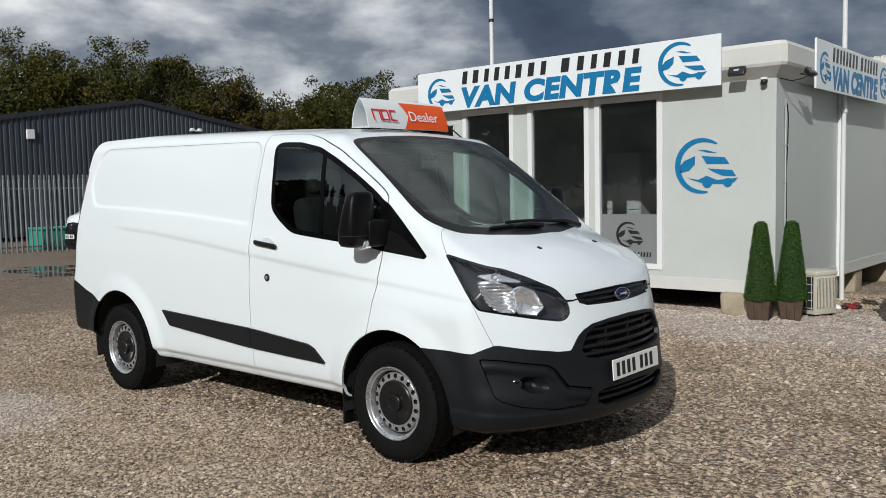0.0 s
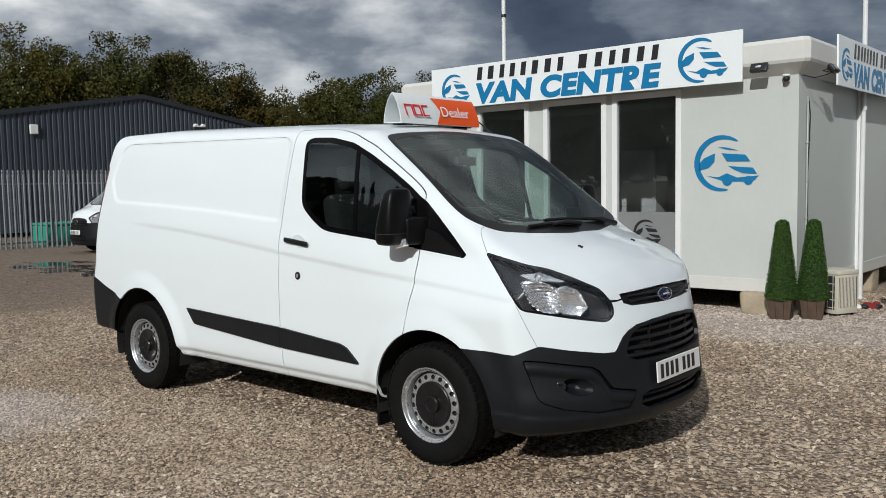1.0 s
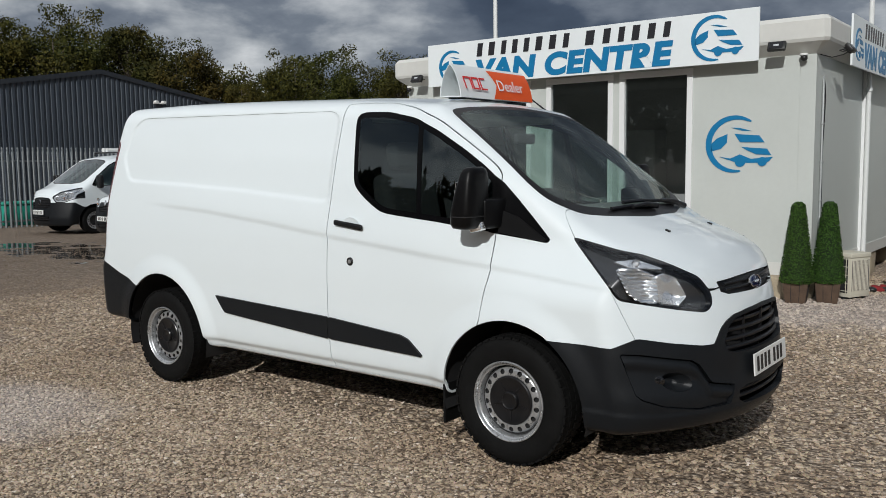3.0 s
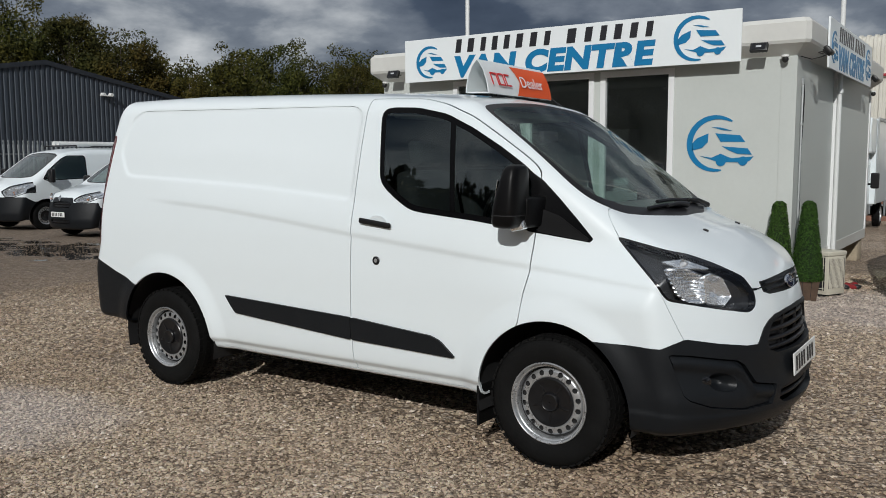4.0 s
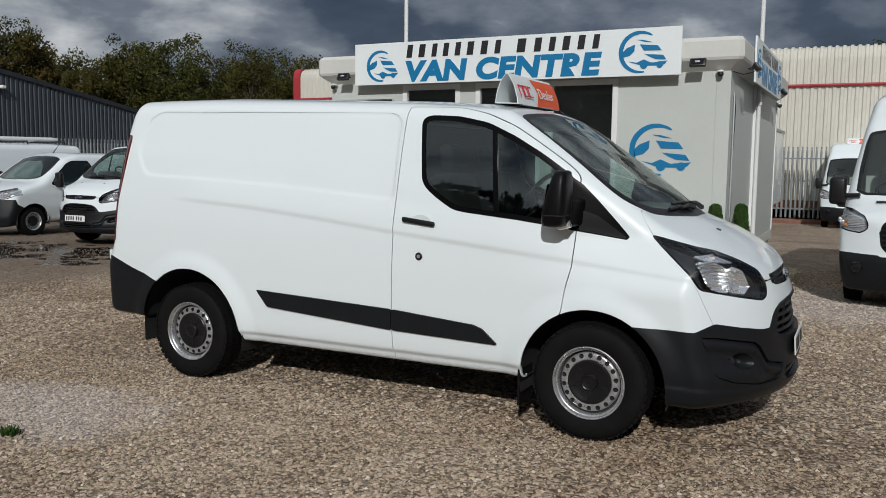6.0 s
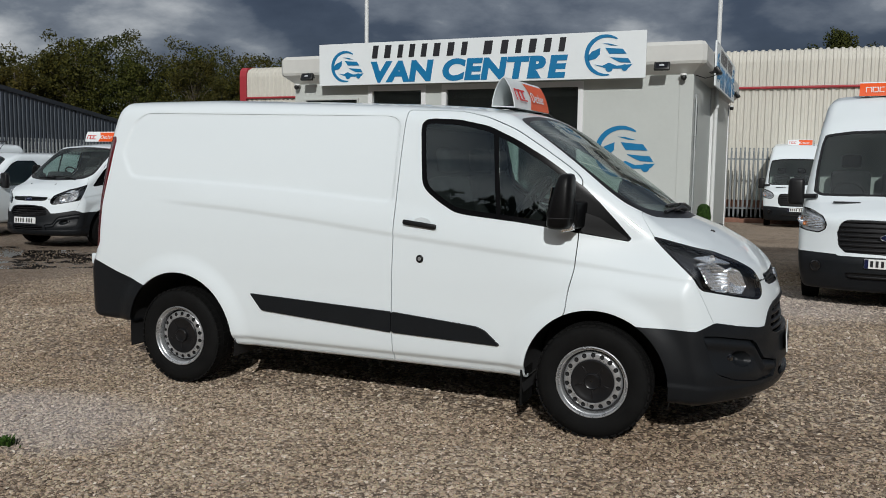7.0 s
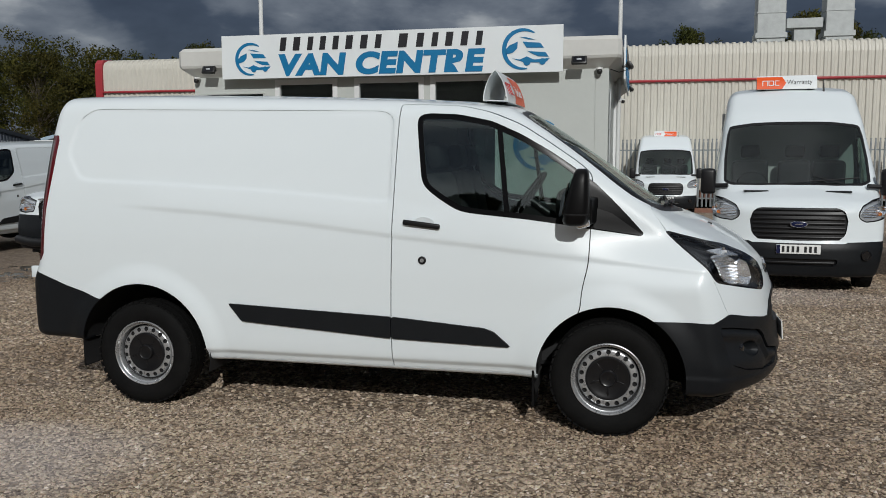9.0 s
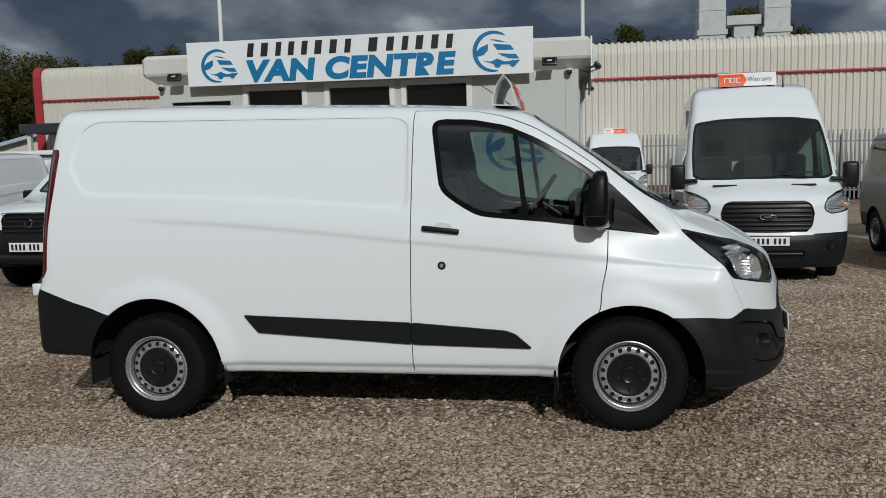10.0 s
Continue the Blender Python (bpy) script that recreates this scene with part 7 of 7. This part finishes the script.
def box_truck():
    """A white box-bodied truck that shows past the cabin's corner."""
    z = ground_z(-2, 21)
    t = thing("box_truck", "white box-bodied truck parked behind the cabin", "truck", pose(-2.25, 19.6, z, 0, 0, -90))
    body = box(-4.7, -0.9, -1.08, 1.08, 0.75, 3.0, 0.02)
    part("box_body", body, WHITE, t)
    for y in (-1.09, 1.09):
        part("edge_trim", box(-4.7, -0.9, y - 0.02, y + 0.02, 2.94, 3.03, 0.008), GALV, t, "aluminium edge trim")
        part("edge_trim", box(-0.95, -0.88, y - 0.02, y + 0.02, 0.75, 2.94, 0.008), GALV, t)
    part("cab", prism([(-0.85, 0.45), (-0.85, 1.95), (-0.2, 2.0), (0.15, 1.85), (0.6, 1.15), (1.0, 1.0), (1.05, 0.45)], "xz", -0.95, 0.95, 0.05, seg=3), WHITE, t, "white cab", smooth=40)
    part("bumper", box(0.7, 1.08, -0.96, 0.96, 0.3, 0.62, 0.05), PLASTIC, t, "dark bumper")
    part("luton_peak", prism([(-0.9, 2.1), (-0.9, 3.0), (0.1, 3.0), (0.25, 2.6), (0.0, 2.1)], "xz", -1.06, 1.06, 0.04), WHITE, t)
    for sg in (-1, 1):
        part("cab_window", prism([(-0.6, 1.25), (-0.6, 1.8), (0.0, 1.8), (0.4, 1.25)], "xz", sg * 0.955 - 0.005, sg * 0.955 + 0.005), GLOSS_BLACK, t, "dark cab window")
        part("mirror", box(0.2, 0.3, sg * 1.2 - 0.1, sg * 1.2 + 0.1, 1.2, 1.6, 0.04), TRIM, t, "black door mirror")
        part("mirror_arm", tube([(0.25, sg * 0.94, 1.3), (0.25, sg * 1.15, 1.32)], 0.025, 8), TRIM, t)
        for x in (0.2, -3.3):
            wheel(t, x, sg * 0.85, 0.35, sg, 0.35, 0.2, 12)
    part("chassis", box(-4.6, 0.8, -0.45, 0.45, 0.42, 0.75), UNDER, t)


box_truck()

# ---- things round the cabin ----
def topiary(x, y, height, turn):
    z = ground_z(x, y)
    t = thing("potted_topiary", "clipped green box cone in a dark wooden planter", "plant", pose(x, y, z, 0, 0, turn), group="topiary cones by the cabin")
    pot = bmesh.new()
    lo = [pot.verts.new((a * 0.105, b * 0.105, 0.0)) for a, b in ((-1, -1), (1, -1), (1, 1), (-1, 1))]
    hi = [pot.verts.new((a * 0.135, b * 0.135, 0.235)) for a, b in ((-1, -1), (1, -1), (1, 1), (-1, 1))]
    for i in range(4):
        pot.faces.new((lo[i], lo[(i + 1) % 4], hi[(i + 1) % 4], hi[i]))
    pot.faces.new(lo[::-1])
    pot.faces.new(hi)
    bmesh.ops.bevel(pot, geom=pot.edges[:], offset=0.006, segments=2, affect="EDGES")
    p = part("planter", pot, WOOD, t, "dark square wooden planter")
    for k in range(4):
        a = radians(90 * k)
        for u in (-0.05, 0.05):
            part("groove", tube([(u * 0.82, -0.109, 0.02), (u, -0.1355, 0.23)], 0.0028, 5), LINER, p, at=Matrix.Rotation(a, 4, "Z"))
    rng = np.random.default_rng(int(turn * 10) + 3)
    core = lathe([(0.001, height), (0.055, height - 0.02), (0.10, height * 0.7), (0.135, height * 0.45), (0.165, 0.27), (0.001, 0.235)], "z", 24)
    part("foliage_core", core, HEDGE_DARK, t)
    n = 11000
    h = rng.random(n) ** 1.25
    zz = 0.235 + (height - 0.235) * h
    rad = np.interp(zz, [0.235, 0.27, 0.45 * height, 0.7 * height, height - 0.03, height], [0.165, 0.178, 0.148, 0.112, 0.07, 0.03]) * rng.uniform(0.88, 1.07, n)
    ang = rng.uniform(0, 2 * math.pi, n)
    c = np.stack([rad * np.cos(ang), rad * np.sin(ang), zz], 1)
    out = np.stack([np.cos(ang), np.sin(ang), np.full(n, 0.35)], 1)
    a = rng.normal(size=(n, 3)) + out * 0.5
    a /= np.linalg.norm(a, axis=1, keepdims=True)
    b = np.cross(a, out)
    b /= np.linalg.norm(b, axis=1, keepdims=True) + 1e-9
    s = rng.uniform(0.007, 0.014, n)[:, None]
    verts = np.stack([c - a * s * 0.7, c + b * s * 0.5, c + a * s, c - b * s * 0.5], 1).reshape(-1, 3)
    grid_mesh_plain("leaves", verts, [tuple(f) for f in np.arange(n * 4).reshape(-1, 4).tolist()], BOX_LEAF, t)


HEDGE_DARK = mat("shaded inner foliage", (0.006, 0.014, 0.003), 0.9)
BOX_LEAF = leaf_mat("box leaves", (0.003, 0.013, 0.002), (0.066, 0.140, 0.024), hues=(0.497, 0.505))
topiary(-0.36, 5.70, 1.155, 8)
topiary(-0.08, 5.93, 1.16, 14)


def concrete_block(x0, x1, y0, y1, top, name="support_block"):
    z = min(ground_z(x0, y0), ground_z(x1, y1)) - 0.02
    b = box(0, x1 - x0, 0, y1 - y0, 0, top - z, 0.05, 4)
    for v in b.verts:
        v.co += Vector((noise.noise(v.co * 7), noise.noise(v.co * 7 + Vector((5, 0, 0))), noise.noise(v.co * 7 + Vector((0, 5, 0))) * 0.3)) * 0.03
    ob = part(name, b, CONCRETE, smooth=50, at=pose(x0, y0, z))
    return tagged(ob, "rough concrete support block under the cabin", "concrete block", group="cabin supports")


for x0 in (-0.92, -3.4, -6.1):
    for y0 in (5.86, 8.3, 11.5):
        concrete_block(x0, x0 + 0.62, y0, y0 + 0.4, CZ0)
concrete_block(-0.80, -0.30, 9.4, 9.8, CZ0)


def air_conditioner():
    z = ground_z(0.1, 6.4)
    a = thing("air_conditioner", "cream outdoor air conditioning unit on the gravel", "air conditioner", pose(-0.235, 6.43, z + 0.03, 0, 0, -25))
    w, d, h = 0.36, 0.34, 0.52
    part("casing", box(0, w, 0, d, 0, h - 0.055, 0.008, 2), AC_CASE, a, smooth=40)
    part("lid", box(-0.008, w + 0.008, -0.008, d + 0.008, h - 0.055, h, 0.010, 3), AC_CASE, a, smooth=40)
    # dark sheet on the solid casing, standing for shade behind the guard
    part("fan_opening_shade", box(0.04, 0.32, -0.004, 0.001, 0.05, h - 0.06), LINER, a, "dark sheet as shade in the fan opening")
    for i in range(5):
        zz = 0.07 + i * 0.095
        part("guard_bar", box(0.035, 0.325, -0.010, -0.005, zz, zz + 0.008), AC_CASE, a)
    for i in range(4):
        xx = 0.06 + i * 0.08
        part("guard_bar", box(xx, xx + 0.008, -0.014, -0.0105, 0.045, h - 0.055), AC_CASE, a)
    # dark backing that paints the shaded gaps between the louvres
    for xs in (-0.002, w - 0.001):
        part("louvre_shade", box(xs, xs + 0.003, 0.022, d - 0.022, 0.075, h - 0.085), SMOKED, a, "dark sheet as shade behind the louvres")
    for i in range(12):
        xx = 0.03 + i * 0.0235
        part("side_louvre", box(-0.006, 0.001, xx, xx + 0.013, 0.075, h - 0.085, 0.002), AC_CASE, a)
        part("side_louvre", box(w - 0.001, w + 0.006, xx, xx + 0.013, 0.075, h - 0.085, 0.002), AC_CASE, a)
    for x in (0.06, w - 0.12):
        part("foot", box(x, x + 0.06, 0.0, d, -0.03, 0.0), LINER, a)


air_conditioner()


def flood_lamp(at, name="flood_lamp"):
    """A flat black floodlight tipped down, its face towards -y of its pose."""
    f = thing(name, "small flat black floodlight fixed under the roof edge", "lamp", at, group="cabin floodlights")
    part("housing", box(-0.10, 0.10, -0.05, 0.0, -0.055, 0.055, 0.010, 2), BRACKET, f, smooth=40)
    part("lamp_glass", box(-0.075, 0.075, -0.054, -0.0505, -0.038, 0.038), GLOSS_BLACK, f, "dark lamp glass")
    part("led_chip", box(-0.03, 0.03, -0.056, -0.0545, -0.012, 0.012), LAMP_GREY, f)
    part("bracket", tube([(-0.07, -0.01, 0.0), (-0.07, 0.07, 0.045), (0.07, 0.07, 0.045), (0.07, -0.01, 0.0)], 0.007, 6), BRACKET, f)
    for i in range(5):
        part("fin", box(-0.08 + i * 0.038, -0.074 + i * 0.038, 0.0, 0.022, -0.04, 0.04), BRACKET, f)
    return f


flood_lamp(pose(-0.65, 5.72, 2.815, -28, 0, 0))
flood_lamp(pose(-5.93, 5.72, 2.815, -28, 0, 0))
flood_lamp(pose(-0.03, 6.34, 2.80, -38, 0, 90))
flood_lamp(pose(-0.055, 10.55, 2.80, -38, 0, 90))


def eye_camera(x, y, z, side):
    c = thing("security_camera", "small white and black dome security camera", "camera", pose(x, y, z))
    part("mount", lathe([(0.001, 0.0), (0.045, 0.0), (0.045, -0.02), (0.03, -0.035)], "z", 20), PLATE_WHITE, c, smooth=40)
    ball = bmesh.new()
    bmesh.ops.create_uvsphere(ball, u_segments=20, v_segments=12, radius=0.038)
    part("ball", ball, BRACKET, c, "black camera ball", smooth=90, at=pose(0.006 * side, -0.012, -0.052))


eye_camera(-0.40, 5.88, 2.745, 1)
eye_camera(-6.22, 5.88, 2.745, -1)
eye_camera(-0.21, 11.7, 2.70, 1)

for x, y, z0, z1, r, lab in ((-6.42, 8.56, 3.165, 9.5, 0.036, "thin white pole on the cabin roof"), (-0.20, 8.37, ground_z(0, 8.4), 9.0, 0.032, "tall white flagpole beside the cabin")):
    p = thing("pole", lab, "pole", pose(x, y, z0), group="poles")
    part("shaft", tube([(0, 0, 0), (0, 0, z1 - z0)], r, 14), POLE, p, smooth=60)
    part("collar", lathe([(r, 0.0), (r + 0.014, 0.0), (r + 0.014, 0.05), (r, 0.05)], "z", 16), BRACKET if z0 > 1 else POLE, p, at=pose(0, 0, 1.42 if z0 > 1 else 2.6))
    part("foot_plate", lathe([(0.001, 0.012), (r + 0.05, 0.012), (r + 0.05, 0.0), (0.001, 0.0)], "z", 16), POLE, p)

duct = thing("cable_run", "grey pipe and black cable up the cabin's side", "cable", pose(-0.265, 6.23, 0))
part("pipe", tube([(0.0, 0, 0.28), (0, 0, 2.40), (0.0, 0.02, 2.47), (-0.012, 0.05, 2.50)], 0.014, 8), GALV, duct, smooth=60)
part("cable", tube([(0.0, 0.035, 0.3), (0.006, 0.04, 1.0), (0.0, 0.034, 1.6), (0.008, 0.06, 2.0), (0.01, 0.07, 2.3), (0.0, 0.05, 2.46)], 0.007, 6), TRIM, duct, smooth=60)
for z in (0.6, 1.05, 1.5, 1.95):
    part("clip", box(-0.014, 0.018, -0.022, 0.05, z, z + 0.02, 0.004), GALV, duct)
tagged(part("lamp_cable", tube([(-0.26, 6.02, 2.735), (-0.15, 6.1, 2.70), (-0.06, 6.22, 2.735), (0.0, 6.30, 2.78)], 0.006, 6), TRIM, smooth=60), "thin black lamp cable under the roof edge", "cable")

rag = bmesh.new()
bmesh.ops.create_icosphere(rag, subdivisions=3, radius=0.085)
for v in rag.verts:
    v.co += v.co.normalized() * noise.noise(v.co * 9) * 0.06
    v.co.z = max(v.co.z * 0.55, -0.03)
RED_CLOTH = mat("dark red cloth", (0.20, 0.012, 0.014), 0.85, vary=0.4, scale=14, bump=0.3, bump_scale=60)
tagged(part("red_cloth", rag, RED_CLOTH, smooth=80, at=pose(0.16, 7.35, ground_z(0, 7.3) + 0.03)), "crumpled red cloth lying on the gravel", "cloth")
for i, (x, y, m_) in enumerate(((0.06, 7.2, PLATE_WHITE), (0.27, 7.42, BRACKET), (0.20, 7.55, RED_CLOTH), (0.13, 7.25, BRACKET))):
    one = bmesh.new()
    bmesh.ops.create_icosphere(one, subdivisions=3, radius=0.058)
    for v in one.verts:
        v.co += v.co.normalized() * noise.noise(v.co * 11 + Vector((i, 0, 0))) * 0.03
        v.co.z = max(v.co.z * 0.6, -0.03)
    tagged(part("crumpled_bag", one, m_, smooth=80, at=pose(x, y, ground_z(x, y) + 0.03)), "small crumpled bag lying beside the cabin", "litter")
kerb = thing("kerb", "low brick kerb along the fence foot", "kerb", pose(-10, 27.2, ground_z(0, 27.2)), kind="structure")
part("kerb_stones", box(0, 42, 0, 0.25, -0.1, 0.16, 0.02), BRICK, kerb)
bins = thing("green_crate", "teal plastic crate behind the fence", "crate", pose(-25.2, 8.95, ground_z(-25, 8.9)))
part("crate_body", box(-0.5, 0.5, -0.68, 0.68, 0, 0.66, 0.05), TEAL, bins)
part("crate_lid", box(-0.54, 0.54, -0.72, 0.72, 0.662, 0.74, 0.03), TEAL, bins)

# low building and canopy beyond the cabin
low = thing("low_building", "low cream building with a pale blue sloping roof", "building", pose(-29.9, 33.5, ground_z(-29.9, 33.5)))
part("wall", prism([(0.1, 0.0), (5.2, 0.0), (5.2, 4.35), (0.1, 3.22)], "xz", 0.0, 6.0), BEIGE, low)
part("roof", prism([(-0.35, 3.13), (5.5, 4.43), (5.5, 4.60), (-0.35, 3.30)], "xz", -0.4, 6.4), PALE_BLUE, low, "pale blue metal roof")
canopy = thing("canopy", "dark flat canopy against the warehouse end", "canopy", pose(-22.0, 27.6, ground_z(-20, 27)))
part("canopy_roof", box(-1.2, 3.2, -1.0, 1.2, 3.55, 3.95, 0.03), SHED_CAP, canopy)
for x in (-0.9, 2.9):
    part("post", box(x - 0.08, x + 0.08, -0.8, -0.64, 0, 3.55), POLE, canopy)

# a cupboard and screen seen through the office window
cup = thing("cupboard", "white office cupboard behind the window", "cupboard", pose(-3.75, 8.1, CZ0 + 0.1))
part("carcass", box(0, 0.6, 0, 0.45, 0, 1.75, 0.008), UPVC, cup)
part("cupboard_door", box(0.01, 0.59, -0.02, -0.002, 0.85, 1.73, 0.004), UPVC, cup)
part("cupboard_door", box(0.01, 0.59, -0.02, -0.002, 0.02, 0.84, 0.004), UPVC, cup)
scr = thing("wall_screen", "black flat screen on the office wall", "screen", pose(-2.0, 8.57, 1.55))
part("panel", box(-0.4, 0.4, 0, 0.03, 0, 0.5, 0.006), GLOSS_BLACK, scr)
desk = thing("desk", "grey office desk behind the window", "desk", pose(-3.2, 7.2, CZ0 + 0.1))
part("desktop", box(0, 1.5, 0, 0.7, 0.70, 0.74, 0.006), INNER_WALL, desk)
for x in (0.05, 1.40):
    part("leg", box(x, x + 0.05, 0.05, 0.65, 0, 0.70), DASH, desk)
cupboard = thing("wall_cupboard", "white wall cupboard inside the office", "cupboard", pose(-6.16, 9.5, 1.90))
part("carcass", box(0, 0.50, 0, 0.32, 0, 0.42, 0.006), UPVC, cupboard)
part("cupboard_door", box(0.006, 0.494, -0.018, -0.001, 0.006, 0.414, 0.004), UPVC, cupboard, "plain white cupboard door")

# ---- loose gravel and weeds ----
def stone_mat():
    m = bpy.data.materials.new("gravel stones")
    m.use_nodes = True
    nt = m.node_tree
    b = nt.nodes["Principled BSDF"]
    geo = nt.nodes.new("ShaderNodeNewGeometry")
    r = nt.nodes.new("ShaderNodeValToRGB")
    el = r.color_ramp.elements
    el[0].color, el[1].color = (0.15, 0.112, 0.080, 1), (0.72, 0.635, 0.55, 1)
    for p, c in ((0.25, (0.355, 0.277, 0.198)), (0.74, (0.485, 0.389, 0.286)), (0.955, (0.575, 0.475, 0.365))):
        e = el.new(p)
        e.color = (*c, 1)
    nt.links.new(geo.outputs["Random Per Island"], r.inputs[0])
    n = nt.nodes.new("ShaderNodeTexNoise")
    n.inputs["Scale"].default_value = 160
    nt.links.new(geo.outputs["Position"], n.inputs["Vector"])
    mx = nt.nodes.new("ShaderNodeMix")
    mx.data_type, mx.blend_type = "RGBA", "OVERLAY"
    mx.inputs[0].default_value = 0.35
    nt.links.new(r.outputs[0], mx.inputs[6])
    nt.links.new(n.outputs["Color"], mx.inputs[7])
    pale, damp_shade, mud = yard_patches(nt, geo)
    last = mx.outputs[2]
    # the first factor darkens for damp and for the painted shade by the van
    for fac, k, c, mode in ((damp_shade, 0.7, (0.68, 0.61, 0.54, 1), "MULTIPLY"), (pale, 0.30, (0.66, 0.62, 0.62, 1), "MIX"), (mud, 0.85, (0.15, 0.114, 0.084, 1), "MIX")):
        amount = nt.nodes.new("ShaderNodeMath")
        amount.operation = "MULTIPLY"
        amount.inputs[1].default_value = k
        nt.links.new(fac, amount.inputs[0])
        m2 = nt.nodes.new("ShaderNodeMix")
        m2.data_type, m2.blend_type = "RGBA", mode
        nt.links.new(amount.outputs[0], m2.inputs[0])
        nt.links.new(last, m2.inputs[6])
        m2.inputs[7].default_value = c
        last = m2.outputs[2]
    nt.links.new(last, b.inputs["Base Color"])
    b.inputs["Roughness"].default_value = 0.8
    return m


def stones(count, x0, x1, y0, y1, small, large, seed, thin=0.0):
    rng = np.random.default_rng(seed)
    base = np.array([(1, 0, 0), (-1, 0, 0), (0, 1, 0), (0, -1, 0), (0, 0, 1), (0, 0, -1)], float)
    tris = np.array([(0, 2, 4), (2, 1, 4), (1, 3, 4), (3, 0, 4), (2, 0, 5), (1, 2, 5), (3, 1, 5), (0, 3, 5)])
    c = np.stack([rng.uniform(x0, x1, count), rng.uniform(y0, y1, count), np.zeros(count)], 1)
    if thin:
        c[:, 0] = x1 - (x1 - x0) * rng.random(count) ** thin
    s = small + (large - small) * rng.random(count) ** 2.2
    q = rng.normal(size=(count, 3, 3))
    rot = np.linalg.qr(q)[0]
    v = base[None] * rng.uniform(0.65, 1.25, (count, 6, 1)) + rng.normal(size=(count, 6, 3)) * 0.16
    v = np.einsum("nij,nkj->nki", rot, v) * s[:, None, None]
    v[:, :, 2] *= 0.55
    c[:, 2] = -0.0205 * np.maximum(0, c[:, 1] - 1.2) + s * 0.22
    v = (v + c[:, None]).reshape(-1, 3)
    f = (tris[None] + (np.arange(count) * 6)[:, None, None]).reshape(-1, 3)
    ob = grid_mesh_plain("gravel", v, f.tolist(), STONE)
    return tagged(ob, "loose tan and grey gravel stones over the yard", "gravel", kind="stuff")


STONE = stone_mat()
stones(70000, -5.2, 4.2, -3.0, -0.7, 0.005, 0.017, 5)
stones(76000, -8.0, 5.5, -0.7, 5.8, 0.007, 0.023, 6)
stones(15000, -15.0, -5.0, -1.5, 8.0, 0.008, 0.020, 8, thin=1.6)
stones(22000, -3.0, 3.6, 5.6, 9.2, 0.009, 0.024, 9)


def weed(x, y, n, size, seed):
    rng = np.random.default_rng(seed)
    a = rng.uniform(0, 2 * math.pi, n)
    r = np.abs(rng.normal(size=n)) * size
    lean = rng.uniform(0.2, 0.9, n)
    h = rng.uniform(0.02, 0.05, n)
    c = np.stack([x + r * np.cos(a), y + r * np.sin(a) * 0.6, np.zeros(n)], 1)
    d = np.stack([np.cos(a) * lean, np.sin(a) * lean, np.ones(n)], 1) * h[:, None]
    w = np.stack([-np.sin(a), np.cos(a), np.zeros(n)], 1) * 0.006
    v = np.stack([c - w, c + w, c + d * 0.7 + w, c + d, c + d * 0.7 - w], 1).reshape(-1, 3)
    ob = grid_mesh_plain("weeds", v, [tuple(f) for f in np.arange(n * 5).reshape(-1, 5).tolist()], BOX_LEAF)
    tagged(ob, "small patch of green weeds in the gravel", "weeds", kind="stuff")


weed(-2.93, -2.34, 170, 0.04, 4)
